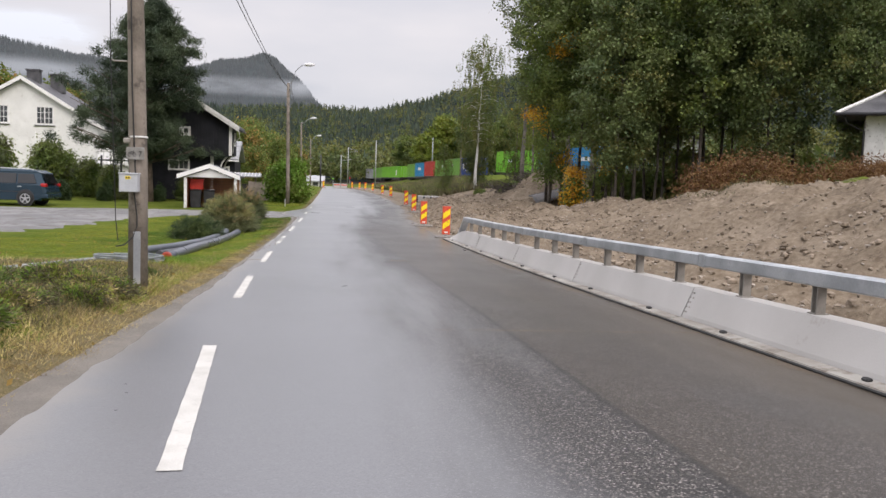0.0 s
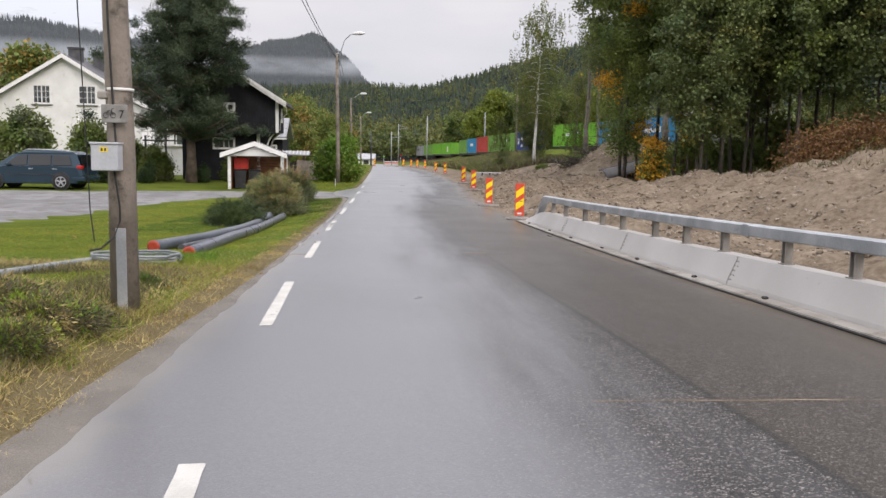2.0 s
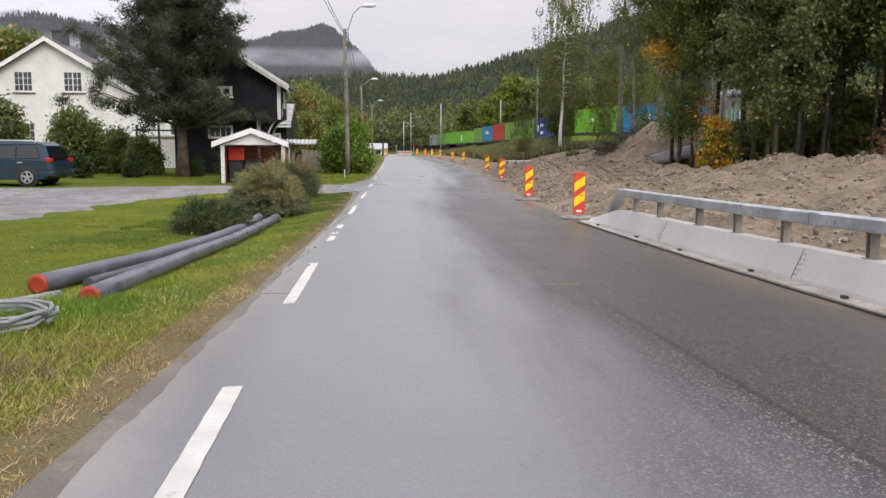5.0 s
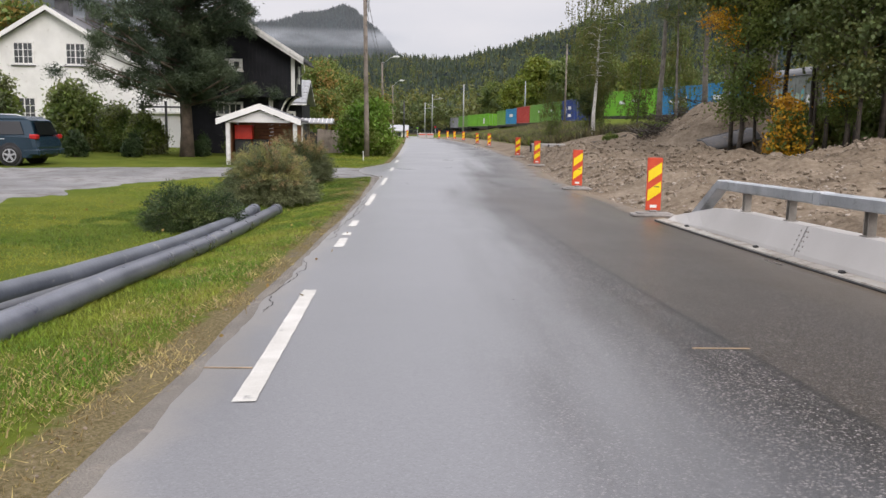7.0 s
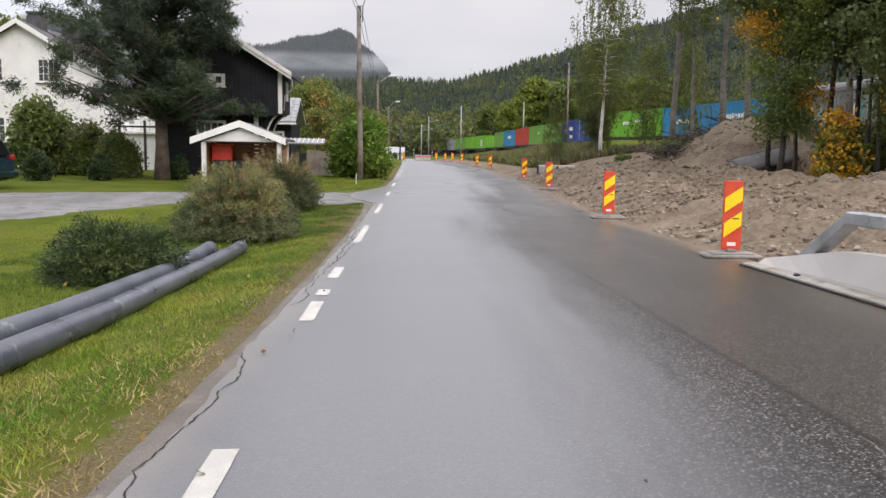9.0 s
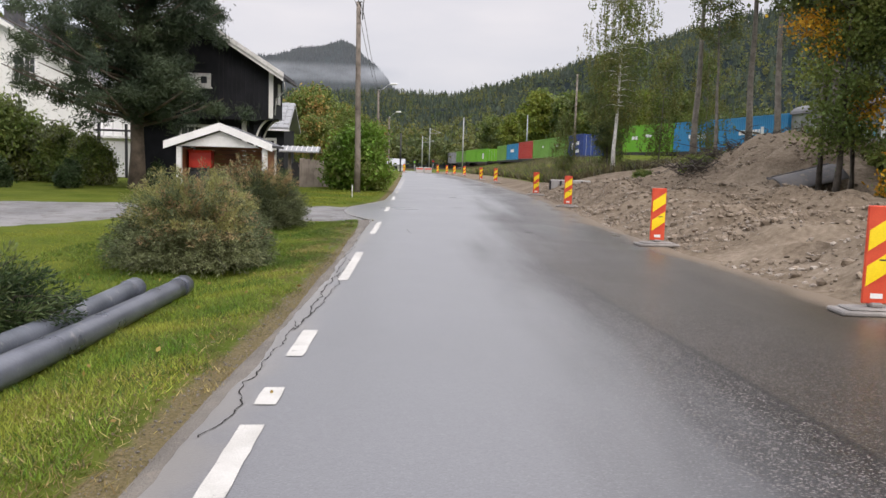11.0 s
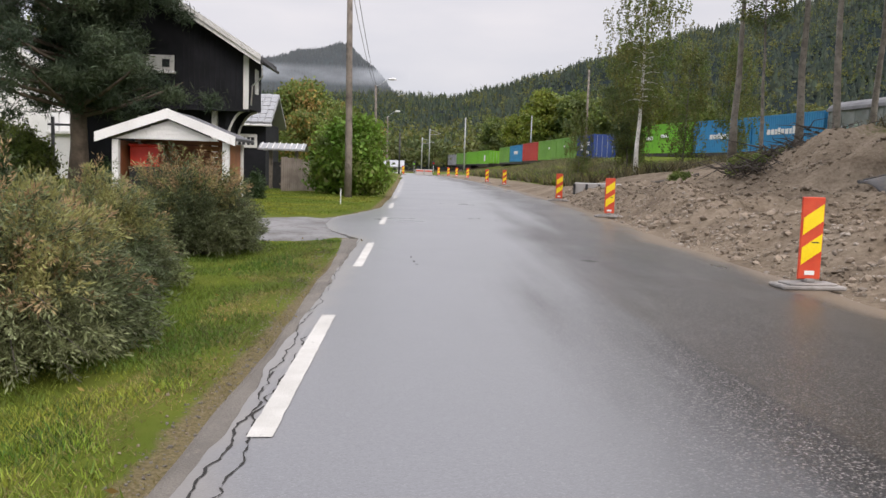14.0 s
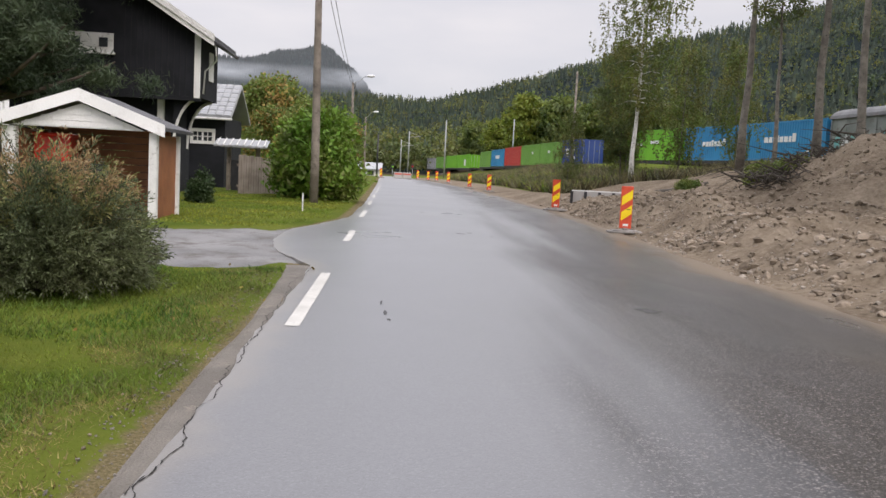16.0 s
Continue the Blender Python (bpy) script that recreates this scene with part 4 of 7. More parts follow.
# ---- foliage ----
def leaf_cloud(centres, spread, per, size, rng, droop=0.0, long=1.0, flat=0.75, slim=0.5):
    """Leaf quads scattered about centres: vertices and faces."""
    c = np.repeat(np.asarray(centres, float), per, axis=0)
    n = len(c)
    sp = np.repeat(np.broadcast_to(np.asarray(spread, float), (len(centres),)), per)[:, None]
    c = c + rng.normal(size=(n, 3)) * sp * np.array([1, 1, flat])
    c[:, 2] -= droop * np.abs(rng.normal(size=n)) * sp[:, 0]
    a = rng.normal(size=(n, 3))
    a[:, 2] -= droop * 1.5
    a /= np.linalg.norm(a, axis=1)[:, None]
    b = np.cross(a, rng.normal(size=(n, 3)))
    b /= np.linalg.norm(b, axis=1)[:, None] + 1e-9
    s = size * rng.uniform(0.6, 1.35, n)[:, None]
    a, b = a * s * long, b * s * slim
    v = np.stack([c - a * 0.5, c + b * 0.8 - a * 0.05, c + a * 0.5, c - b * 0.8 + a * 0.05], 1).reshape(-1, 3)
    f = np.arange(n * 4).reshape(-1, 4)
    return v, f


def limb_set(bm, rng, height, r0, start, count, reach, up, lean=(0, 0), shape="round", n=7):
    """A tapered trunk with limbs; returns the twig places for the crown."""
    k = 9
    sway = rng.normal(size=(k, 2)) * (0.016 if height > 13 else 0.05) * height / 10
    pts = [(lean[0] * (i / (k - 1)) ** 1.3 + sway[i, 0] * (i > 0), lean[1] * (i / (k - 1)) ** 1.3 + sway[i, 1] * (i > 0), height * i / (k - 1) - (0.15 if i == 0 else 0)) for i in range(k)]
    sweep(bm, pts, [r0 * (1.25 if i == 0 else 1 - 0.93 * i / (k - 1)) for i in range(k)], n)
    tips = []
    P = np.array(pts)
    for i in range(count):
        t = start + (0.98 - start) * (i + rng.uniform(0, 0.9)) / count
        o = np.array([np.interp(t * height, P[:, 2], P[:, j]) for j in range(2)] + [t * height])
        q = (t - start) / (1 - start)
        if shape == "round":
            L = reach * (math.sin(math.pi * min(1, 0.18 + 0.8 * q)) ** 0.8) * rng.uniform(0.65, 1.1)
        elif shape == "pine":
            L = reach * (1.0 - 0.9 * q ** 1.5) * rng.uniform(0.65, 1.12)
        elif shape == "cone":
            L = reach * (1.02 - 0.92 * q) * rng.uniform(0.7, 1.1)
        else:
            L = reach * (0.55 + 0.45 * math.sin(math.pi * q)) * rng.uniform(0.6, 1.1)
        az = i * 2.4 + rng.uniform(-0.5, 0.5)
        if shape == "pine" and 0.05 < q < 0.33 and math.cos(az) > -0.15:
            L *= 0.42
        d = np.array([math.cos(az), math.sin(az), up * rng.uniform(0.6, 1.3)])
        bend = np.array([0, 0, -0.18 if shape == "droop" else 0.05])
        seg = [o + d * L * s + bend * L * s * s * 3 for s in (0, 0.35, 0.7, 1.0)]
        rb = max(0.006, r0 * 0.32 * (1 - t) + 0.008)
        sweep(bm, [tuple(p) for p in seg], [rb, rb * 0.7, rb * 0.45, rb * 0.2], 5, caps=False)
        for s in ((0.3, 0.52, 0.7, 0.86, 1.0) if shape == "pine" else (0.45, 0.7, 0.88, 1.03)):
            tips.append(o + d * L * s + bend * L * s * s * 3 + rng.normal(size=3) * 0.12 * L)
    return np.array(tips), P


def tree(name, label, seed, height, r0, start, count, reach, up, per, size, bark, leaf, spread=0.45, lean=(0, 0), shape="round", droop=0.0, leaf2=None, share2=0.2, long=1.0, group="", slim=0.5, tufts=0):
    rng = np.random.default_rng(seed)
    ob = thing(name, label, "tree", group=group)
    bm = bmesh.new()
    tips, P = limb_set(bm, rng, height, r0, start, count, reach, up, lean, shape)
    part("trunk", bm, bark, ob)
    top = P[-1] + rng.normal(size=(6, 3)) * np.array([0.25, 0.25, 0.4]) * spread * 2
    tips = np.vstack([tips, top])
    pick = rng.random(len(tips)) < share2 if leaf2 else np.zeros(len(tips), bool)
    if tufts:
        mids = tips[rng.choice(len(tips), tufts, replace=False)]
        pick = (np.linalg.norm(tips[:, None] - mids[None], axis=2) < 0.5).any(1)
    for sel, mat_, nm in ((~pick, leaf, "crown"), (pick, leaf2, "crown_turned")):
        if sel.any():
            if shape == "droop":
                strand = np.repeat(tips[sel], 5, axis=0) + rng.normal(size=(5 * sel.sum(), 3)) * np.array([0.34, 0.34, 0.2])
                fall = rng.uniform(0.4, 1.5, len(strand))
                along = rng.random((len(strand), per)) * fall[:, None]
                cs = np.repeat(strand, per, axis=0)
                cs[:, 2] -= along.reshape(-1)
                v, f = leaf_cloud(cs, 0.045, 1, size, rng, 0.6, long, slim=slim)
            else:
                v, f = leaf_cloud(tips[sel], spread, per, size, rng, droop, long, slim=slim)
            o = new(nm, raw(nm, v.tolist(), f.tolist(), mat_))
            o.parent = ob
    return ob


def bush(name, label, seed, rx, ry, h, per, size, leaf, leaf2=None, share2=0.2, spiky=0.0, category="bush", clumps=70, droop=0.0, group="", long=1.6):
    """A shrub: stems from the foot and a crown of leaf clumps over an uneven dome."""
    rng = np.random.default_rng(seed)
    ob = thing(name, label, category, group=group)
    th, ph = rng.uniform(0, 2 * math.pi, clumps), np.arccos(rng.uniform(0, 1, clumps))
    rad = rng.uniform(0.35, 1.06, clumps) ** 0.6
    tips = np.stack([rx * rad * np.sin(ph) * np.cos(th), ry * rad * np.sin(ph) * np.sin(th), h * (0.12 + 0.80 * rad * np.cos(ph))], 1)
    tips[:, 2] += spiky * h * rng.uniform(0, 0.25, clumps) * np.cos(ph)
    bm = bmesh.new()
    for p in tips[:: max(1, clumps // 40)]:
        m = p * np.array([0.35, 0.35, 0.6])
        sweep(bm, [(p[0] * 0.1, p[1] * 0.1, -0.06), tuple(m), tuple(p)], [0.014, 0.010, 0.004], 4, caps=False)
    part("stems", bm, M["bark"], ob)
    pick = rng.random(clumps) < share2 if leaf2 else np.zeros(clumps, bool)
    for sel, mat_, nm in ((~pick, leaf, "foliage"), (pick, leaf2, "foliage_turned")):
        if sel.any():
            v, f = leaf_cloud(tips[sel], 0.14 * (rx + h) / 2, per, size, rng, droop, long)
            v[:, 2] = np.maximum(v[:, 2], 0.01)
            o = new(nm, raw(nm, v.tolist(), f.tolist(), mat_))
            o.parent = ob
    return ob


def spray_bush(name, label, seed, rx, ry, h, sprays, per, size, leaves, category="bush", group=""):
    """A willowy shrub: many arching stems, each set with small narrow leaves; leaves lists (part name, material, share, least height)."""
    rng = np.random.default_rng(seed)
    ob = thing(name, label, category, group=group)
    th, ph = rng.uniform(0, 2 * math.pi, sprays), np.arccos(rng.uniform(-0.05, 1, sprays))
    rad = rng.uniform(0.55, 1.15, sprays) ** 0.5 * (1 + 0.12 * np.sin(3 * th + seed) + 0.08 * np.sin(5 * th))
    tip = np.stack([rx * rad * np.sin(ph) * np.cos(th), ry * rad * np.sin(ph) * np.sin(th), h * (0.1 + 0.86 * rad * np.cos(ph))], 1)
    foot = tip * np.array([0.15, 0.15, 0]) + np.array([0, 0, -0.05])
    mid = tip * np.array([0.55, 0.55, 0.72]) + np.stack([np.zeros(sprays), np.zeros(sprays), 0.16 * h * np.sin(ph)], 1)
    bm = bmesh.new()
    for i in range(0, sprays, max(1, sprays // 90)):
        sweep(bm, [tuple(foot[i]), tuple(mid[i]), tuple(tip[i])], [0.011, 0.007, 0.002], 4, caps=False)
    part("stems", bm, M["bark"], ob)
    high = tip[:, 2] / h
    owner = np.zeros(sprays, int)
    for k, (_, _, share, least) in enumerate(leaves[1:], 1):
        owner[(high > least) & (rng.random(sprays) < share)] = k
    for k, (nm, mat_, _, _) in enumerate(leaves):
        s = np.repeat(np.where(owner == k)[0], per)
        t = rng.uniform(0.42, 1.0, len(s))[:, None]
        p = (1 - t) ** 2 * foot[s] + 2 * t * (1 - t) * mid[s] + t * t * tip[s]
        d = 2 * (1 - t) * (mid[s] - foot[s]) + 2 * t * (tip[s] - mid[s])
        d /= np.linalg.norm(d, axis=1)[:, None]
        side = rng.normal(size=(len(s), 3))
        a = d * 0.8 + side * 0.55
        a /= np.linalg.norm(a, axis=1)[:, None]
        b = np.cross(a, rng.normal(size=(len(s), 3)))
        b /= np.linalg.norm(b, axis=1)[:, None]
        p = p + side * 0.028 * (1.6 - t)
        sz = size * rng.uniform(0.6, 1.4, len(s))[:, None]
        v = np.stack([p, p + a * sz * 0.5 + b * sz * 0.12, p + a * sz, p + a * sz * 0.5 - b * sz * 0.12], 1).reshape(-1, 3)
        v[:, 2] = np.maximum(v[:, 2], 0.005)
        o = new(nm, raw(nm, v.tolist(), np.arange(len(v)).reshape(-1, 4).tolist(), mat_))
        o.parent = ob
    return ob


def put(ob, x, y, turn=0.0, sink=0.03, scale=None, z=None):
    if scale:
        ob.scale = (scale, scale, scale)
    ob.matrix_basis = pose(x, y, (gz(x, y) if z is None else z) - sink, 0, 0, turn) @ Matrix.Diagonal((*ob.scale, 1))
    return ob


# ---- the grove beside the site ----
GROVE = "mixed trees of the grove"
alder = tree("alder_tree", "tall dark green alder with a dense leafy crown", 11, 13.5, 0.105, 0.30, 46, 2.6, 0.35, 105, 0.155, M["bark"], M["leaf_dark"], 0.29, (0.5, -0.3), leaf2=M["leaf_mid"], share2=0.25, group=GROVE)
alder2 = tree("alder_tree", "slender dark green alder with sparse lower limbs", 12, 15.0, 0.095, 0.38, 42, 2.3, 0.45, 100, 0.155, M["bark"], M["leaf_dark"], 0.29, (-0.6, 0.4), leaf2=M["leaf_mid"], share2=0.35, group=GROVE)
alder3 = tree("alder_tree", "many-limbed dark alder with leaves down its trunk", 13, 12.0, 0.085, 0.2, 50, 2.3, 0.3, 100, 0.15, M["bark"], M["leaf_dark"], 0.28, (0.3, 0.6), leaf2=M["leaf_birch"], share2=0.15, group=GROVE)
gold = tree("rowan_tree", "slim tree with patches of golden autumn leaves", 14, 11.0, 0.10, 0.14, 38, 1.15, 0.5, 150, 0.10, M["bark"], M["leaf_mid"], 0.30, (-0.4, -0.2), leaf2=M["leaf_gold"], share2=0.42, tufts=6, group=GROVE)
put(alder, 12.6, 43.0, 20)
put(alder2, 14.6, 39.8, 130)
put(alder3, 16.2, 42.5, 70)
put(gold, 10.95, 42.7, 160)
for src, x, y, a, s in ((alder3, 13.4, 39.0, 200, 0.95), (alder, 17.2, 38.2, 80, 1.05), (alder2, 19.0, 41.5, 10, 1.1), (alder3, 20.5, 37.5, 150, 1.0), (alder, 14.8, 45.2, 250, 1.0), (alder2, 22.8, 39.5, 300, 1.1),
                        (alder3, 18.6, 46.0, 30, 1.1), (alder, 24.5, 36.0, 190, 1.1), (alder2, 26.5, 39.0, 45, 1.1), (alder3, 23.5, 33.8, 100, 0.95), (gold, 13.6, 40.3, 40, 0.8), (alder, 21.5, 45.0, 330, 1.1), (alder3, 28.5, 34.5, 15, 1.1), (alder, 30.5, 38.5, 60, 1.1), (alder2, 11.3, 44.3, 75, 0.9)):
    c = copy_thing(src, pose(0, 0, 0))
    put(c, x, y, a, scale=s)

slim = tree("slender_alder", "thin dark alder stem with a few leaves high up", 15, 8.5, 0.075, 0.5, 16, 1.2, 0.5, 60, 0.14, M["bark"], M["leaf_mid"], 0.28, (0.5, -0.2), group=GROVE)
put(slim, 12.9, 41.2, 0)
for x, y, a, s in ((14.0, 42.4, 70, 1.1), (14.4, 41.0, 200, 1.0), (15.3, 43.2, 130, 1.15), (16.0, 40.6, 300, 1.1), (16.9, 42.0, 30, 1.05), (17.8, 40.2, 250, 1.1), (18.6, 43.8, 160, 1.2), (11.9, 43.6, 90, 1.0), (19.8, 40.2, 45, 1.1)):
    put(copy_thing(slim, pose(0, 0, 0)), x, y, a, scale=s)

birch = tree("birch_tree", "white-barked birch with hanging thinning leaves", 21, 13.6, 0.145, 0.32, 54, 2.4, 0.5, 17, 0.115, M["birchbark"], M["leaf_birch"], 0.36, (0.9, 0.2), "droop", 0.9, leaf2=M["leaf_mid"], share2=0.45)
put(birch, 12.4, 75.2, 40)
aspen = tree("aspen_tree", "tall bare grey trunk with a thin crown high up", 22, 17.0, 0.19, 0.6, 26, 2.6, 0.35, 55, 0.18, M["greybark"], M["leaf_dark"], 0.34, (0.4, 0.3), leaf2=M["leaf_birch"], share2=0.3, group="tall trees behind the earth heap")
put(aspen, 14.7, 66.0, 0)
for x, y, a, s in ((14.9, 63.1, 90, 0.6), (16.5, 62.8, 200, 1.05), (16.9, 60.3, 140, 1.0), (22.8, 68.0, 280, 1.05), (18.2, 58.4, 30, 0.95), (20.6, 56.8, 170, 1.05), (24.5, 60.0, 60, 1.1), (17.4, 55.6, 120, 0.9), (27.5, 63.0, 10, 1.1)):
    put(copy_thing(aspen, pose(0, 0, 0)), x, y, a, scale=s)
young = tree("young_birch", "young birch with yellowing leaves", 23, 8.5, 0.07, 0.15, 30, 1.5, 0.5, 15, 0.12, M["greybark"], M["leaf_birch"], 0.45, (0.3, 0.1), "droop", 0.6, leaf2=M["leaf_mid"], share2=0.4, group="young trees by the railway")
put(young, 17.6, 82.5, 0)
for x, y, a, s in ((20.5, 80.5, 80, 0.95), (10.4, 82.5, 240, 0.6), (13.6, 81.0, 20, 0.9), (19.5, 50.5, 130, 0.9), (22.4, 54.5, 50, 1.0), (24.0, 48.5, 290, 1.05)):
    put(copy_thing(young, pose(0, 0, 0)), x, y, a, scale=s)

for src, x, y, a, s in ((alder3, 13.1, 80.0, 60, 0.72),):
    put(copy_thing(src, pose(0, 0, 0)), x, y, a, scale=s)

rust = bush("rust_shrub", "wide rust-brown shrub on the earth bank", 31, 2.7, 1.9, 2.1, 330, 0.06, M["leaf_rust"], M["leaf_mid"], 0.08, 0.4, clumps=150)
put(rust, 17.2, 33.0, scale=1.12)
put(copy_thing(rust, pose(0, 0, 0)), 20.3, 30.4, 100, scale=1.0)
goldbush = bush("golden_shrub", "small shrub with bright golden leaves", 32, 0.5, 0.5, 2.4, 75, 0.095, M["leaf_gold"], M["leaf_mid"], 0.4, 0.5, clumps=50)
put(goldbush, 11.7, 40.4)
under = bush("undergrowth_bush", "low dark green bush beneath the trees", 33, 1.3, 1.2, 1.5, 95, 0.13, M["leaf_mid"], M["leaf_birch"], 0.35, 0.5, clumps=70, group="undergrowth of the grove")
put(under, 20.4, 34.5)
for x, y, a, s in ((23, 31.5, 40, 1.2), (24, 45, 0, 2.2), (27, 43.8, 60, 2.2), (30, 42.6, 190, 2.2), (21, 46.4, 100, 2.0), (17.4, 44.6, 20, 1.3), (19.6, 43.6, 140, 1.35), (16.0, 45.6, 260, 1.1), (21.8, 42.2, 80, 1.4), (15.8, 47.6, 90, 0.8), (18.2, 60.5, 10, 0.8), (15.2, 60.6, 70, 0.7), (20.5, 62, 150, 1.0), (13.8, 77.8, 80, 0.6), (11.0, 77.5, 130, 0.45), (24, 70, 10, 0.8), (24, 56, 80, 1.2)):
    put(copy_thing(under, pose(0, 0, 0)), x, y, a, scale=s)

# ---- garden trees and shrubs ----
pine = tree("pine_tree", "large dark pine with long drooping boughs", 41, 11.6, 0.30, 0.2, 135, 4.8, 0.16, 290, 0.14, M["pinebark"], M["needle"], 0.2, (0.3, 0.1), "pine", 0.0, long=1.6, slim=0.14)
put(pine, -11.4, 51.3, 0)

WILLOWY = [("foliage", M["leaf_grey"], 1, 0), ("foliage_olive", M["leaf_olive"], 0.5, 0.5), ("foliage_pink", M["leaf_pink"], 0.13, 0.35)]
grey_bush = spray_bush("garden_bush", "large grey-green willow-leaved bush with ochre tips on the lawn", 42, 1.16, 1.1, 1.32, 1100, 125, 0.046, WILLOWY)
put(grey_bush, -3.92, 31.2)
mid_bush = copy_thing(grey_bush, pose(0, 0, 0))
put(mid_bush, -4.45, 34.1, 130, scale=0.93)
grey_bush2 = spray_bush("garden_bush", "tall grey-green bush with rust-coloured tips beside the driveway", 43, 1.14, 1.0, 1.38, 1000, 120, 0.046, [("foliage", M["leaf_shade"], 1, 0), ("foliage_olive", M["leaf_olive"], 0.3, 0.5), ("foliage_rust", M["leaf_pink"], 0.35, 0.74)])
put(grey_bush2, -4.2, 37.3, 30)
juniper = spray_bush("juniper_bush", "low dark green juniper bush on the lawn", 44, 0.78, 0.9, 0.72, 520, 75, 0.05, [("foliage", M["thuja"], 1, 0), ("foliage_light", M["leaf_dark"], 0.35, 0.3)])
put(juniper, -4.35, 26.0)
hedge = bush("hedge_tree", "rounded bright green bushy tree behind the pole", 45, 1.12, 1.2, 2.95, 380, 0.12, M["leaf_bright"], M["leaf_mid"], 0.3, 0.2, clumps=110)
put(hedge, -3.45, 56.6)
thuja = bush("thuja_bush", "small dark conical thuja bush on the lawn", 46, 0.42, 0.42, 1.15, 120, 0.07, M["thuja"], None, 0, 0.3, clumps=50, group="small thujas on the lawn")
put(thuja, -15.8, 49.6)
for x, y, s in ((-13.6, 50.4, 0.95), (-10.9, 51.9, 0.9), (-6.0, 51.2, 0.75), (-17.6, 50.6, 0.8)):
    put(copy_thing(thuja, pose(0, 0, 0)), x, y, 70, scale=s)
shrub = bush("garden_shrub", "tall green shrub before the white house", 47, 1.4, 1.2, 3.3, 240, 0.13, M["leaf_mid"], M["leaf_grey"], 0.3, 0.5, clumps=90, group="shrubs before the white house")
put(shrub, -18.3, 55.8)
for x, y, a, s in ((-15.9, 55.2, 70, 0.7), (-20.3, 50.5, 200, 1.1), (-13.9, 53.2, 20, 0.58), (-22.4, 52, 140, 0.9), (-9.4, 53.6, 60, 0.5)):
    put(copy_thing(shrub, pose(0, 0, 0)), x, y, a, scale=s)
back = tree("autumn_tree", "broad garden tree turning yellow", 48, 8.2, 0.16, 0.18, 40, 2.6, 0.4, 75, 0.3, M["bark"], M["leaf_mid"], 0.55, leaf2=M["leaf_ochre"], share2=0.22, group="trees behind the houses")
put(back, -9.4, 84, 0, scale=0.72)
for x, y, a, s in ((-6.6, 90, 120, 0.62), (-10.6, 98, 220, 0.9), (-27, 84, 30, 1.1), (-7.6, 74, 250, 0.45), (-5.6, 106, 20, 0.6), (-9, 110, 80, 0.8), (-30, 60, 80, 0.8), (-32, 80, 290, 1.2)):
    put(copy_thing(back, pose(0, 0, 0)), x, y, a, scale=s)

lime = tree("roundish_lime_tree", "broad yellow-green tree beyond the railway", 49, 11.5, 0.2, 0.12, 44, 3.4, 0.4, 60, 0.5, M["bark"], M["leaf_lime"], 0.6, leaf2=M["leaf_mid"], share2=0.2, group="broad trees beyond the railway")
put(lime, 21.5, 172, 0)
for x, y, a, s in ((31, 178, 60, 0.9), (20.5, 204, 140, 0.8), (39, 165, 200, 1.0)):
    put(copy_thing(lime, pose(0, 0, 0)), x, y, a, scale=s)
broad = tree("broad_green_tree", "broad dark green tree beyond the railway", 50, 11.0, 0.2, 0.1, 44, 3.8, 0.4, 60, 0.5, M["bark"], M["leaf_mid"], 0.6, leaf2=M["leaf_dark"], share2=0.4, group="broad trees beyond the railway")
put(broad, 26.5, 168, 40)
for x, y, a, s in ((24.5, 186, 10, 0.85), (34.5, 170, 100, 1.05), (17.5, 222, 70, 0.9), (28.5, 192, 250, 1.1), (44, 160, 20, 1.0)):
    put(copy_thing(broad, pose(0, 0, 0)), x, y, a, scale=s)

# ---- woods on the hillside ----
rng = np.random.default_rng(77)


def spruce_wood(n, r_lo, r_hi, az_lo, az_hi, h_lo, h_hi, tiers):
    V, F = [], []
    r = np.sqrt(rng.uniform(r_lo ** 2, r_hi ** 2, n))
    az = np.radians(rng.uniform(az_lo, az_hi, n))
    x, y = r * np.sin(az), r * np.cos(az)
    z = ground_z(x, y)
    h = rng.uniform(h_lo, h_hi, n)
    base = 0
    for i in range(n):
        for t in range(tiers):
            q = t / tiers
            z0, z1 = z[i] + h[i] * (0.06 + 0.86 * q), z[i] + h[i] * min(1.0, 0.06 + 0.86 * q + 0.34)
            w = h[i] * 0.21 * (1 - q * 0.85)
            a0 = rng.uniform(0, 6.28)
            V.append((x[i], y[i], z1))
            k = 7
            for j in range(k):
                a = a0 + 6.283 * j / k
                ww = w * (1.15 if j % 2 else 0.6)
                V.append((x[i] + ww * math.cos(a), y[i] + ww * math.sin(a), z0 - (0.05 * h[i] if j % 2 else 0)))
            F += [(base, base + 1 + j, base + 1 + (j + 1) % k) for j in range(k)]
            base += k + 1
    return V, F


def far_wood(n):
    """Spires of the forest on the far mountain."""
    r = np.sqrt(rng.uniform(1500 ** 2, 2900 ** 2, n))
    az = np.radians(rng.uniform(-44, 4, n))
    x, y = r * np.sin(az), r * np.cos(az)
    z, h = ground_z(x, y), rng.uniform(9, 19, n)
    w, k = h * rng.uniform(0.16, 0.3, n), 5
    V = np.zeros((n, k + 1, 3))
    V[:, 0] = np.stack([x, y, z + h], 1)
    for j in range(k):
        a = 6.283 * j / k + rng.uniform(0, 1, n)
        V[:, j + 1] = np.stack([x + w * np.cos(a), y + w * np.sin(a), z - 1], 1)
    F = np.stack([np.array((0, 1 + j, 1 + (j + 1) % k)) for j in range(k)])[None] + (np.arange(n) * (k + 1))[:, None, None]
    return V.reshape(-1, 3).tolist(), F.reshape(-1, 3).tolist()


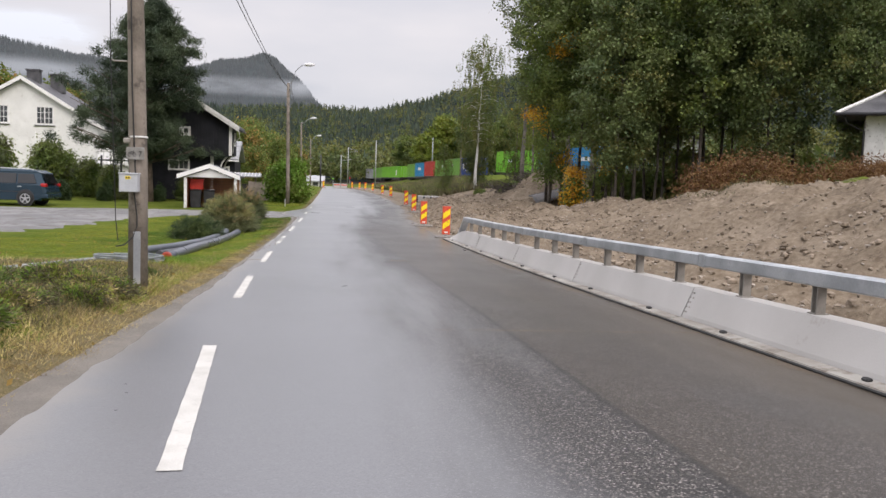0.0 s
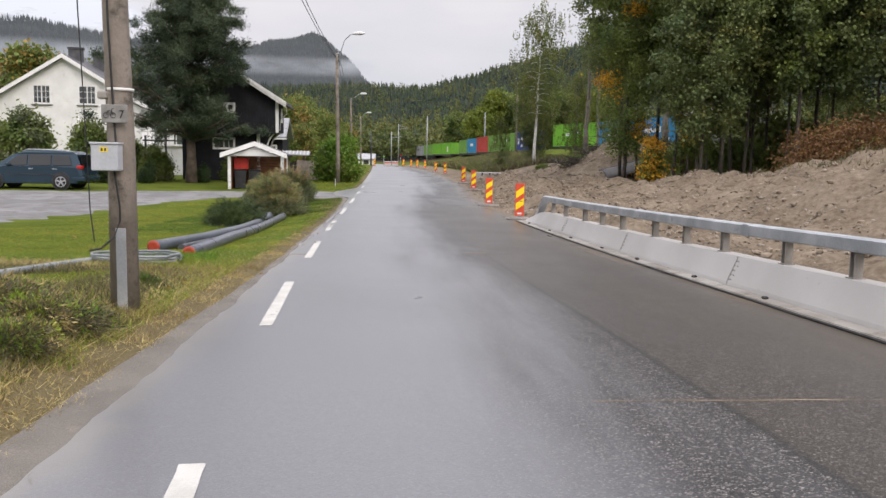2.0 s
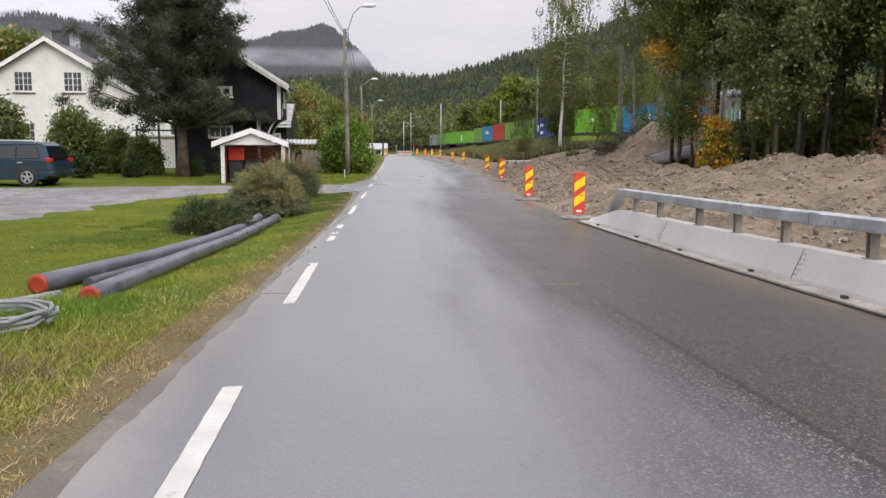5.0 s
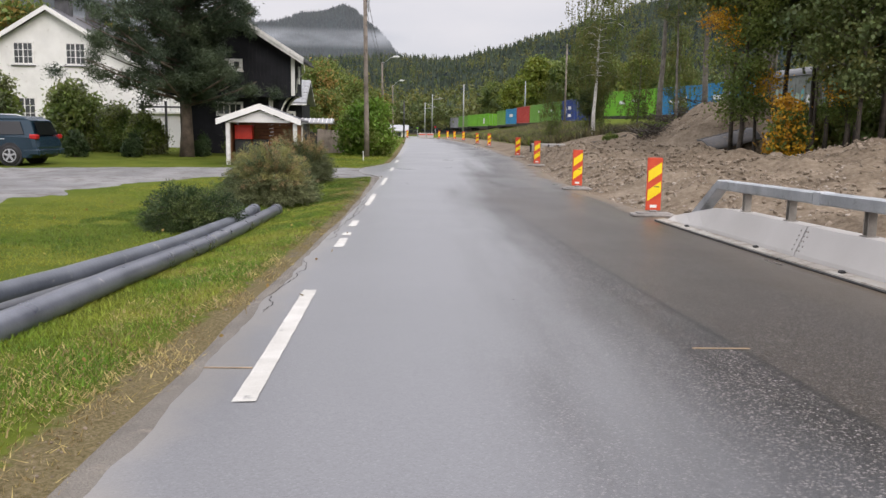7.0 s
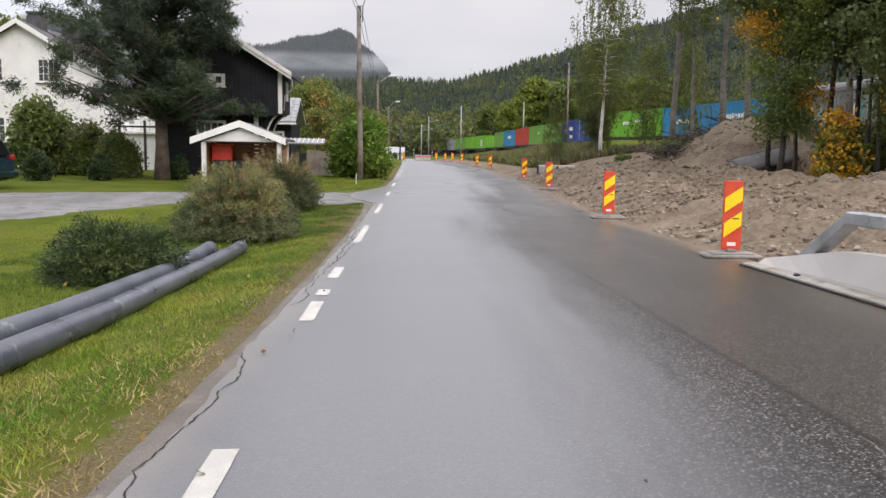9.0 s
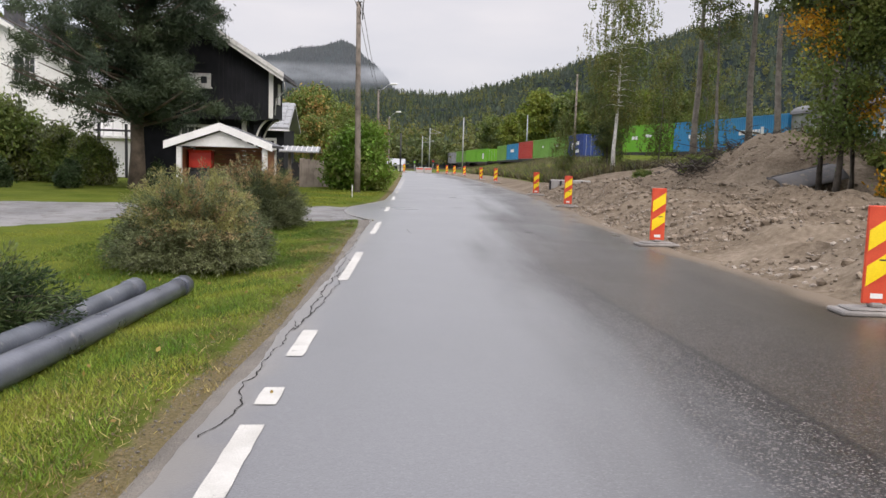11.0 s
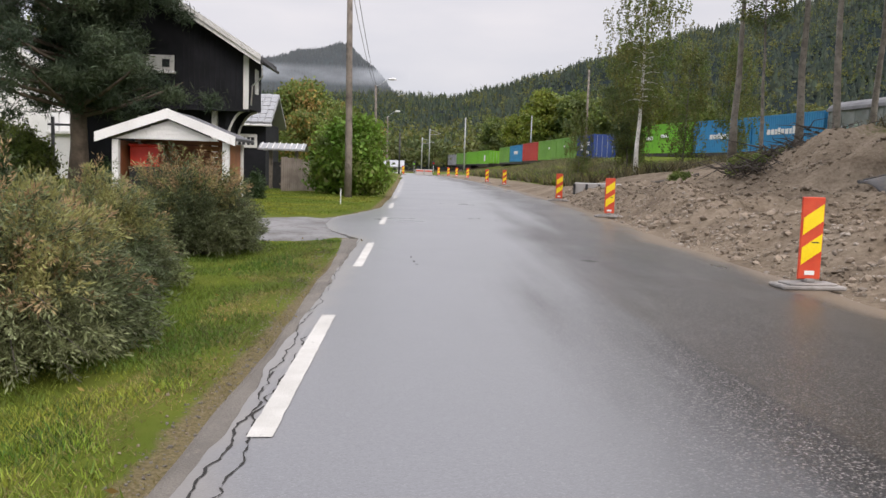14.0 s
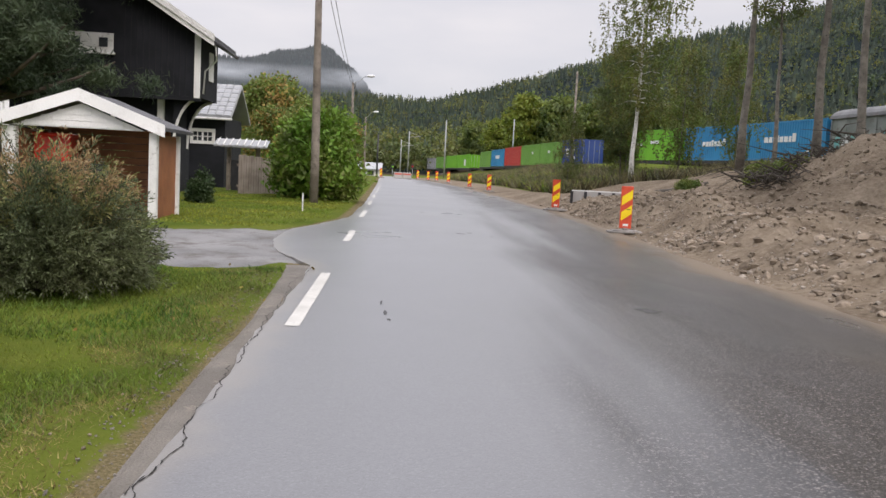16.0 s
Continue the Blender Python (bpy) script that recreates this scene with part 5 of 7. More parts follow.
def leaf_wood(n, r_lo, r_hi, az_lo, az_hi, h_lo, h_hi, cards):
    r = np.sqrt(rng.uniform(r_lo ** 2, r_hi ** 2, n))
    az = np.radians(rng.uniform(az_lo, az_hi, n))
    x, y = r * np.sin(az), r * np.cos(az)
    h = rng.uniform(h_lo, h_hi, n)
    c = np.stack([x, y, ground_z(x, y) + h * 0.55], 1)
    cc = np.repeat(c, 8, axis=0) + rng.normal(size=(n * 8, 3)) * np.repeat(h, 8)[:, None] * np.array([0.17, 0.17, 0.24])
    return leaf_cloud(cc, np.repeat(h * 0.09, 8), cards, 0.95, rng)


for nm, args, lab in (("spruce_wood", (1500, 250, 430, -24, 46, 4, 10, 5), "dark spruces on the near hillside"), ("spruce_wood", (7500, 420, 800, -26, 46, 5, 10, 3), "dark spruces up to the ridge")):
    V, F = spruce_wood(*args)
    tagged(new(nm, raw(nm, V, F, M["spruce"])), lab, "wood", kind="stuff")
for nm, args, lab in (("leafy_wood", (1700, 230, 340, -9, 44, 4, 10, 9), "green and yellow trees at the foot of the hill"), ("leafy_wood", (4800, 320, 760, -22, 46, 4, 9, 3), "leafy trees scattered among the spruces")):
    V, F = leaf_wood(*args)
    tagged(new(nm, raw(nm, V.tolist(), F.tolist(), M["farleaf"])), lab, "wood", kind="stuff")


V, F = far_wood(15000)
tagged(new("spruce_wood", raw("spruce_wood", V, F, M["farspruce"])), "dark spruces covering the far mountain, haze blue in their colour", "wood", kind="stuff")


# ---- houses ----
def sash_window(parent, x, y, z, w, h, cols=2, rows=3, mat_frame="white", leaves=2, sill=True):
    """A small-paned window on a wall that faces -y."""
    win = part("window", boxes(((x - w / 2 - 0.09, y - 0.05, z - h / 2 - 0.09), (x + w / 2 + 0.09, y + 0.02, z - h / 2)), ((x - w / 2 - 0.09, y - 0.05, z + h / 2), (x + w / 2 + 0.09, y + 0.02, z + h / 2 + 0.10)),
                               ((x - w / 2 - 0.09, y - 0.05, z - h / 2), (x - w / 2, y + 0.02, z + h / 2)), ((x + w / 2, y - 0.05, z - h / 2), (x + w / 2 + 0.09, y + 0.02, z + h / 2))), M[mat_frame], parent, "white painted window frame")
    lw = w / leaves
    for i in range(leaves):
        x0 = x - w / 2 + i * lw
        part("pane", boxes(((x0 + 0.01, y - 0.018, z - h / 2), (x0 + lw - 0.01, y - 0.008, z + h / 2))), M["glass"], win, "dark reflecting glass")
        bm = bmesh.new()
        t = 0.035
        for a, b in (((x0, z - h / 2), (x0 + t, z + h / 2)), ((x0 + lw - t, z - h / 2), (x0 + lw, z + h / 2)), ((x0, z - h / 2), (x0 + lw, z - h / 2 + t)), ((x0, z + h / 2 - t), (x0 + lw, z + h / 2))):
            box(bm, (a[0], y - 0.04, a[1]), (b[0], y - 0.019, b[1]))
        for c in range(1, cols):
            box(bm, (x0 + lw * c / cols - 0.014, y - 0.036, z - h / 2), (x0 + lw * c / cols + 0.014, y - 0.019, z + h / 2))
        for r in range(1, rows):
            zz = z - h / 2 + h * r / rows
            box(bm, (x0, y - 0.034, zz - 0.014), (x0 + lw, y - 0.019, zz + 0.014))
        part("glazing_grid", bm, M[mat_frame], win)
    if sill:
        part("sill", boxes(((x - w / 2 - 0.16, y - 0.12, z - h / 2 - 0.15), (x + w / 2 + 0.16, y + 0.01, z - h / 2 - 0.09)), bev=0.01), M["slate"], win, "dark sill")
    return win


def gable_body(bm, x0, x1, y0, y1, z0, ze, zp, xp=None):
    xp = (x0 + x1) / 2 if xp is None else xp
    prism(bm, [(x0, y0, z0), (x1, y0, z0), (x1, y0, ze), (xp, y0, zp), (x0, y0, ze)], (0, y1 - y0, 0))


def roof_slab(bm, xe, ze, xp, zp, y0, y1, t):
    """One roof slope from the eave (xe, ze) to the ridge (xp, zp)."""
    prism(bm, [(xe, y0, ze), (xp, y0, zp), (xp, y0, zp + t), (xe, y0, ze + t)], (0, y1 - y0, 0))


def barge(bm, xe, ze, xp, zp, y, wide, t=0.05):
    prism(bm, [(xe, y, ze - wide), (xp, y, zp - wide), (xp, y, zp + 0.03), (xe, y, ze + 0.03)], (0, -t, 0))


# white house
wh = thing("white_house", "two-storey white timber house with small-paned windows", "house")
WX, WY, WZ = -23.4, 65.0, -0.75
bm = bmesh.new()
gable_body(bm, WX - 5.3, WX + 5.3, WY, WY + 9, WZ, 4.55, 7.72, WX)
part("wall", bm, M["white"], wh)
for s in (-1, 1):
    bm = bmesh.new()
    roof_slab(bm, WX + s * 5.85, 4.25, WX, 7.76, WY - 0.4, WY + 9.4, 0.14)
    part("roof", bm, M["slate"], wh, "dark tiled roof slope")
    bm = bmesh.new()
    barge(bm, WX + s * 5.9, 4.36, WX, 7.91, WY - 0.41, 0.26)
    part("barge_board", bm, M["white"], wh)
sash_window(wh, WX - 1.62, WY, 5.1, 1.15, 1.25)
sash_window(wh, WX + 1.55, WY, 5.1, 1.15, 1.25)
sash_window(wh, WX - 1.7, WY, 1.7, 1.3, 1.4)
sash_window(wh, WX + 1.7, WY, 1.7, 1.3, 1.4)
for xx, yy, w in ((WX + 0.05, WY + 2.2, 0.45), (WX + 0.9, WY + 5.0, 0.5)):
    part("chimney", boxes(((xx - w, yy - 0.3, 7.2), (xx + w, yy + 0.3, 8.55)), ((xx - w - 0.06, yy - 0.36, 8.55), (xx + w + 0.06, yy + 0.36, 8.68))), M["slate"], wh, "dark chimney")
part("drainpipe", tubes(([(WX + 0.9, WY - 0.06, 3.9), (WX + 0.9, WY - 0.06, WZ)], 0.04)), M["white"], wh)
# low wing with a railed terrace on its roof
part("wing", boxes(((WX + 5.31, WY - 0.5, WZ), (WX + 10.4, WY + 4, 1.55))), M["white"], wh)
part("terrace_slab", boxes(((WX + 5.31, WY - 0.7, 1.552), (WX + 10.6, WY + 4, 1.70)), bev=0.02), M["white_worn"], wh)
for i in range(11):
    xx = WX + 5.4 + i * 0.5
    part("baluster", boxes(((xx - 0.03, WY - 0.66, 1.70), (xx + 0.03, WY - 0.60, 2.55))), M["white_worn"], wh)
part("handrail", boxes(((WX + 5.33, WY - 0.68, 2.55), (WX + 10.5, WY - 0.58, 2.62))), M["white_worn"], wh)
for i in range(4):
    xx = WX + 6.0 + i * 1.4
    part("pergola_post", boxes(((xx - 0.06, WY - 1.6, -0.7), (xx + 0.06, WY - 1.48, 2.3))), M["bin_black"], wh, "black post")
part("pergola_beam", boxes(((WX + 5.8, WY - 1.62, 1.9), (WX + 10.4, WY - 1.46, 2.0))), M["bin_black"], wh)

# black house
bh = thing("black_house", "black-stained storehouse with white trim and an overhanging upper floor", "house")
HX0, HX1, HXP, HY, HZ = -13.55, -7.05, -10.3, 55.4, -0.75
bm = bmesh.new()
gable_body(bm, HX0, HX1, HY, HY + 2.5, 2.48, 4.42, 6.42, HXP)
part("upper_wall", bm, M["black"], bh)
part("lower_wall", boxes(((HX0 + 0.5, HY + 0.7, HZ), (HX1 - 0.85, HY + 2.4, 2.478))), M["black"], bh)
batten = raw("batten", [(0, 0, 0), (0.045, 0, 0), (0.045, 0.02, 0), (0, 0.02, 0), (0, 0, 1), (0.045, 0, 1), (0.045, 0.02, 1), (0, 0.02, 1)], [(0, 1, 5, 4), (1, 2, 6, 5), (3, 0, 4, 7), (4, 5, 6, 7), (0, 3, 2, 1)], M["black"])
for i in range(46):
    x = HX0 + 0.12 + i * 0.185
    if x > HX1 - 0.2:
        break
    top = 4.42 + (2.0 * (1 - abs(x - HXP) / 3.25)) - 0.1
    if abs(x - (-10.37)) < 0.85:
        continue
    b = new("board", batten)
    b.parent = bh
    b.matrix_basis = Matrix.Translation((x, HY - 0.02, 2.50)) @ Matrix.Diagonal((1, 1, top - 2.5, 1))
for s, xe in ((-1, HX0 - 0.5), (1, HX1 + 0.5)):
    bm = bmesh.new()
    zr_ = 6.46 - abs(xe - HXP) * 0.615
    roof_slab(bm, xe, zr_, HXP, 6.46, HY - 0.55, HY + 3.0, 0.15)
    part("roof", bm, M["slate"], bh, "dark roof slope")
    bm = bmesh.new()
    barge(bm, xe + 0.04 * s, zr_ + 0.14, HXP, 6.64, HY - 0.56, 0.17)
    part("barge_board", bm, M["white_worn"], bh, "worn white barge board")
    bm = bmesh.new()
    barge(bm, xe + 0.02 * s, zr_ - 0.02, HXP, 6.48, HY - 0.53, 0.16, 0.03)
    part("barge_board", bm, M["white_worn"], bh, "worn white barge board")
part("corner_board", boxes(((HX1 - 0.17, HY - 0.035, 2.44), (HX1 + 0.02, HY - 0.001, 4.36)), bev=0.006), M["white"], bh, "white corner board")
part("corner_board", boxes(((HX1 - 1.42, HY + 0.52, HZ), (HX1 - 1.22, HY + 0.698, 2.47)), bev=0.02), M["white_worn"], bh, "worn white post")
part("floor_beam", boxes(((HX0, HY - 0.03, 2.36), (HX1 + 0.03, HY + 0.12, 2.476))), M["black"], bh)
part("gutter", tubes(([(HX1 + 0.55, HY - 0.5, 4.07), (HX1 + 0.55, HY + 3.0, 4.10)], 0.06)), M["bin_black"], bh)
part("drainpipe", tubes(([(HX1 + 0.52, HY - 0.3, 4.05), (HX1 + 0.52, HY - 0.1, 3.6), (HX1 + 0.1, HY + 0.25, 3.3), (HX1 + 0.06, HY + 0.25, 2.6)], 0.03)), M["white_worn"], bh)
for yy in (HY + 0.3, HY + 2.0):
    bm = bmesh.new()
    arc = [(HX1 - 0.84 + 0.8 * (1 - math.cos(a)), yy, 0.9 + 1.56 * math.sin(a)) for a in np.linspace(0, math.pi / 2, 9)]
    sweep(bm, arc, 0.05, 6)
    part("bracket", bm, M["white_worn"], bh, "curved white-edged bracket")
    bm = bmesh.new()
    prism(bm, [(HX1 - 0.86, yy + 0.03, 0.9), *[(x, yy + 0.03, z) for x, _, z in arc[1:]], (HX1 - 0.86, yy + 0.03, 2.46)], (0, 0.06, 0))
    part("bracket_panel", bm, M["black"], bh)
win = part("window", boxes(((-11.1, HY - 0.06, 3.66), (-9.65, HY - 0.022, 4.24))), M["white_worn"], bh, "white carved panel with two small panes")
for xx in (-10.87, -10.05):
    part("pane", boxes(((xx - 0.02, HY - 0.075, 3.82), (xx + 0.24, HY - 0.061, 4.10))), M["glass"], win, "small dark pane")
part("sill", boxes(((-11.16, HY - 0.14, 3.60), (-9.59, HY - 0.02, 3.659)), bev=0.01), M["white"], win)
part("side_window", boxes(((HX1 + 0.001, HY + 1.2, 3.1), (HX1 + 0.04, HY + 1.75, 4.0))), M["white"], bh)
low = sash_window(bh, -10.5, HY + 0.698, 1.75, 1.2, 0.55, 2, 1, sill=False)
# lower wing behind
wing = thing("black_outhouse", "low black outhouse with a grey tiled roof", "house")
part("wall", boxes(((-12, 62.9, -0.75), (-7.75, 66.4, 2.3))), M["black"], wing)
bm = bmesh.new()
prism(bm, [(-12.2, 62.5, 2.18), (-12.2, 64.7, 3.6), (-12.2, 66.9, 2.18), (-12.2, 66.9, 2.3), (-12.2, 64.7, 3.72), (-12.2, 62.5, 2.3)], (4.75, 0, 0))
part("roof", bm, M["greytile"], wing, "pale grey tiled roof")
tile = raw("tile", [(0, 0, 0), (0.3, 0, 0), (0.3, 0.34, 0.22), (0, 0.34, 0.22), (0.02, 0, 0.05), (0.28, 0, 0.05), (0.28, 0.34, 0.24), (0.02, 0.34, 0.24)], [(0, 1, 5, 4), (1, 2, 6, 5), (3, 0, 4, 7), (4, 5, 6, 7), (2, 3, 7, 6)], M["greytile"])
for r in range(7):
    for c in range(9):
        o = new("tile", tile)
        o.parent = wing
        o.matrix_basis = Matrix.Translation((-10.2 + c * 0.305, 62.48 + r * 0.31, 2.31 + r * 0.2 + 0.012 * ((r + c) % 2)))
part("gutter", tubes(([(-12.2, 62.42, 2.2), (-7.4, 62.42, 2.2)], 0.05)), M["white_worn"], wing)
sash_window(wing, -8.62, 62.9, 1.5, 0.8, 0.42, 2, 2, sill=False)

# gate roof and board fence
gate = thing("gate_shelter", "small garden gate with a pale tiled roof on posts", "gate")
for x in (-7.0, -5.95):
    part("post", boxes(((x - 0.07, 59.93, -0.6), (x + 0.07, 60.07, 1.15)), bev=0.01), M["polewood"], gate)
bm = bmesh.new()
prism(bm, [(-7.45, 59.45, 1.08), (-7.45, 60.1, 1.32), (-7.45, 60.7, 1.08), (-7.45, 60.7, 1.14), (-7.45, 60.1, 1.38), (-7.45, 59.45, 1.14)], (1.9, 0, 0))
part("roof", bm, M["greytile"], gate, "pale tiled roof")
for i in range(8):
    part("roof_batten", tubes(([(-7.35 + i * 0.24, 59.43, 1.155), (-7.35 + i * 0.24, 60.1, 1.40)], 0.025), n=6), M["white_worn"], gate)
part("gate_leaf", boxes(((-6.9, 59.97, -0.5), (-6.05, 60.03, 0.6))), M["bin_black"], gate)
fence = thing("board_fence", "grey weathered upright board fence", "fence")
part("fence_rail", boxes(((-0.02, 0.03, 0.3), (3.0, 0.07, 0.38)), ((-0.02, 0.03, 1.0), (3.0, 0.07, 1.08))), M["fence"], fence)
for i in range(22):
    part("board", boxes(((i * 0.136, 0, 0.0), (i * 0.136 + 0.12, 0.026, 1.38 - i * 0.008 + 0.015 * (i % 3)))), M["fence"], fence)
fence.matrix_world = pose(-6.15, 57.4, -0.58, 0, 0, 62)

# carport
cp = thing("carport_shed", "small open shed with a white gable and brown boards inside", "shed")
CZ = -0.68
for x in (-8.14, -5.54):
    for y in (45.35, 46.95):
        part("post", boxes(((x - 0.075, y - 0.075, CZ), (x + 0.075, y + 0.075, 1.02)), bev=0.008), M["white_worn"], cp, "worn white post")
for s, xe in ((-1, -8.56), (1, -5.28)):
    bm = bmesh.new()
    roof_slab(bm, xe, 1.06, -6.87, 1.66, 45.15, 47.3, 0.07)
    part("roof", bm, M["slate"], cp, "dark roofing felt")
    bm = bmesh.new()
    barge(bm, xe, 1.14, -6.87, 1.74, 45.14, 0.20, 0.04)
    part("barge_board", bm, M["white"], cp, "white barge board")
bm = bmesh.new()
prism(bm, [(-8.15, 45.3, 1.04), (-5.7, 45.3, 1.04), (-6.87, 45.3, 1.5)], (0, 0.03, 0))
part("gable_panel", bm, M["white"], cp, "white boarded gable")
for i in range(3):
    part("gable_board", boxes(((-7.9 + i * 0.3, 45.285, 1.06 + i * 0.11), (-6.1 - i * 0.3, 45.298, 1.15 + i * 0.11))), M["white"], cp)
for i in range(12):
    part("back_board", boxes(((-8.2, 46.9, CZ + 0.05 + i * 0.145), (-5.65, 46.93, CZ + 0.185 + i * 0.145))), M["rednwood"], cp, "orange-brown board")
for x in (-8.14, -5.54):
    part("side_wall", boxes(((x - 0.02, 45.43, CZ + 0.05), (x + 0.02, 46.88, 1.0))), M["rednwood"], cp)


def wheelie_bin(x, y, mat_, lab, lid=None):
    ob = thing("wheeled_bin", lab, "bin", (x, y, CZ + 0.02), 8, "bins in the shed")
    bm = bmesh.new()
    prism(bm, [(-0.24, -0.3, 0.06), (0.24, -0.3, 0.06), (0.29, -0.36, 0.95), (-0.29, -0.36, 0.95)], (0, 0.62, 0))
    part("body", bm, M[mat_], ob)
    part("lid", boxes(((-0.31, -0.40, 0.952), (0.31, 0.34, 1.03)), bev=0.03), M[lid or mat_], ob)
    for s in (-0.24, 0.24):
        part("wheel", tubes(([(s - 0.03, 0.28, 0.1), (s + 0.03, 0.28, 0.1)], 0.1), n=12), M["tyre"], ob)


wheelie_bin(-7.75, 46.2, "bin_black", "black wheeled bin in the shed")
wheelie_bin(-7.05, 46.3, "bin_black", "black wheeled bin beside another")
red_box = solo("storage_crate", boxes(((-0.35, -0.25, 0), (0.35, 0.25, 0.5)), ((-0.38, -0.28, 0.5), (0.38, 0.28, 0.56)), bev=0.02), M["bin_red"], "bright red plastic crate on the bins", "crate", (-7.7, 46.25, CZ + 1.06), 4)

# pale house beyond the bank
rh = thing("roadside_house", "pale rendered house with a dark hipped roof", "house")
part("wall", boxes(((20.9, 32.0, 0.4), (31.0, 41.0, 4.6))), M["white_worn"], rh)
bm = bmesh.new()
eave = [bm.verts.new(p) for p in ((19.8, 31.3, 4.56), (32.0, 31.3, 4.56), (32.0, 41.8, 4.56), (19.8, 41.8, 4.56))]
ridge = [bm.verts.new(p) for p in ((24.6, 36.5, 7.4), (28.0, 36.5, 7.4))]
bm.faces.new(eave[::-1])
bm.faces.new((eave[0], eave[1], ridge[1], ridge[0]))
bm.faces.new((eave[1], eave[2], ridge[1]))
bm.faces.new((eave[2], eave[3], ridge[0], ridge[1]))
bm.faces.new((eave[3], eave[0], ridge[0]))
part("roof", bm, M["slate"], rh, "dark slate hipped roof")
part("hip_cap", tubes(([(19.8, 31.3, 4.6), (24.6, 36.5, 7.44)], 0.07), n=6), M["white_worn"], rh, "pale hip capping")
part("gutter", tubes(([(19.75, 31.24, 4.54), (32.0, 31.24, 4.56)], 0.075)), M["bin_black"], rh)
part("drainpipe", tubes(([(20.1, 31.4, 4.5), (20.2, 31.6, 4.2), (20.85, 31.95, 3.9), (20.87, 31.95, 0.8)], 0.045)), M["bin_black"], rh)
rh.matrix_world = Matrix.Translation((19.8, 31.3, 0)) @ pose(0, 0, 0, 0, 0, -33) @ Matrix.Translation((-19.8, -31.3, 0))

# house at the end of the road
eh = thing("distant_house", "small pale house at the far end of the road", "house")
bm = bmesh.new()
prism(bm, [(-9, 140, -0.7), (-9, 147, -0.7), (-9, 147, 0.5), (-9, 143.5, 1.25), (-9, 140, 0.5)], (6.2, 0, 0))
part("wall", bm, M["white_worn"], eh)
bm = bmesh.new()
prism(bm, [(-9.3, 139.6, 0.4), (-9.3, 143.5, 1.3), (-9.3, 147.4, 0.4), (-9.3, 147.4, 0.52), (-9.3, 143.5, 1.42), (-9.3, 139.6, 0.52)], (6.8, 0, 0))
part("roof", bm, M["greytile"], eh)
for x in (-7.6, -5.8, -4.0):
    part("window", boxes(((x - 0.4, 139.95, -0.3), (x + 0.4, 139.999, 0.3))), M["glass"], eh)


# ---- parked car ----
def people_carrier():
    """A long estate car pointing along -x; its tail at x = 0."""
    ob = thing("parked_car", "dark teal people carrier parked on the driveway", "car")
    prof_low = [(-0.02, 0.42), (0.03, 0.62), (-0.06, 0.95), (-0.95, 1.0), (-2.4, 0.97), (-3.45, 0.98), (-4.25, 0.86), (-4.66, 0.70), (-4.75, 0.45), (-4.65, 0.25), (-4.25, 0.22), (-0.25, 0.24)]
    bm = bmesh.new()
    secs = [(-0.92, 0.93), (-0.88, 0.985), (-0.72, 1.0), (0.72, 1.0), (0.88, 0.985), (0.92, 0.93)]
    prev = None
    for y, s in secs:
        ring = [bm.verts.new((-2.37 + (x + 2.37) * s, y, 0.6 + (z - 0.6) * s)) for x, z in prof_low]
        if prev:
            for i in range(len(ring)):
                j = (i + 1) % len(ring)
                f = bm.faces.new((prev[i], prev[j], ring[j], ring[i]))
        else:
            bm.faces.new(ring)
        prev = ring
    bm.faces.new(prev[::-1])
    body = part("body", bm, M["carpaint"], ob, "dark teal metallic paint")
    bm = bmesh.new()
    cab = [(-0.08, 0.94), (-0.30, 1.50), (-0.55, 1.63), (-1.5, 1.68), (-2.5, 1.64), (-3.0, 1.48), (-3.75, 0.98)]
    prev = None
    for y, k in ((-0.86, 0), (-0.66, 1), (0.66, 1), (0.86, 0)):
        ring = [bm.verts.new((x if not k else x * 0.985 - 0.03, y if z < 1.2 else y * (1 if k else 0.82), z if k else min(z, 1.57))) for x, z in cab]
        if prev:
            for i in range(len(ring)):
                j = (i + 1) % len(ring)
                bm.faces.new((prev[i], prev[j], ring[j], ring[i]))
        else:
            bm.faces.new(ring)
        prev = ring
    bm.faces.new(prev[::-1])
    part("cabin", bm, M["carpaint"], ob)
    side = lambda pts, y0: made(prism, [(x, y0 - 0.0 + (z - 1.0) * 0.26, z) for x, z in pts], (0, -0.012, 0))
    for nm, pts in (("rear_window", [(-0.45, 1.04), (-1.28, 1.03), (-1.28, 1.46), (-0.62, 1.46)]), ("door_window", [(-1.36, 1.03), (-2.3, 1.02), (-2.3, 1.49), (-1.36, 1.47)]), ("front_window", [(-2.38, 1.02), (-3.28, 1.02), (-2.92, 1.32), (-2.7, 1.44), (-2.38, 1.47)])):
        part(nm, side(pts, -0.872), M["carglass"], ob, "tinted glass")
    part("tailgate_glass", made(prism, [(-0.065, -0.68, 1.02), (-0.065, 0.68, 1.02), (-0.235, 0.56, 1.46), (-0.235, -0.56, 1.46)], (0.012, 0, 0.003)), M["carglass"], ob)
    part("roof_rail", tubes(([(-0.55, -0.62, 1.60), (-0.75, -0.64, 1.68), (-2.4, -0.64, 1.70), (-2.65, -0.62, 1.63)], 0.02)), M["alloy"], ob, "silver roof rail")
    part("tail_light", boxes(((-0.26, -0.925, 0.88), (0.0, -0.70, 1.04)), bev=0.03), M["lamp_red"], ob, "red tail light")
    part("tail_light", boxes(((-0.26, 0.70, 0.88), (0.0, 0.925, 1.04)), bev=0.03), M["lamp_red"], ob, "red tail light")
    part("bumper", boxes(((-0.5, -0.93, 0.34), (0.07, 0.93, 0.56)), bev=0.05), M["carpaint"], ob)
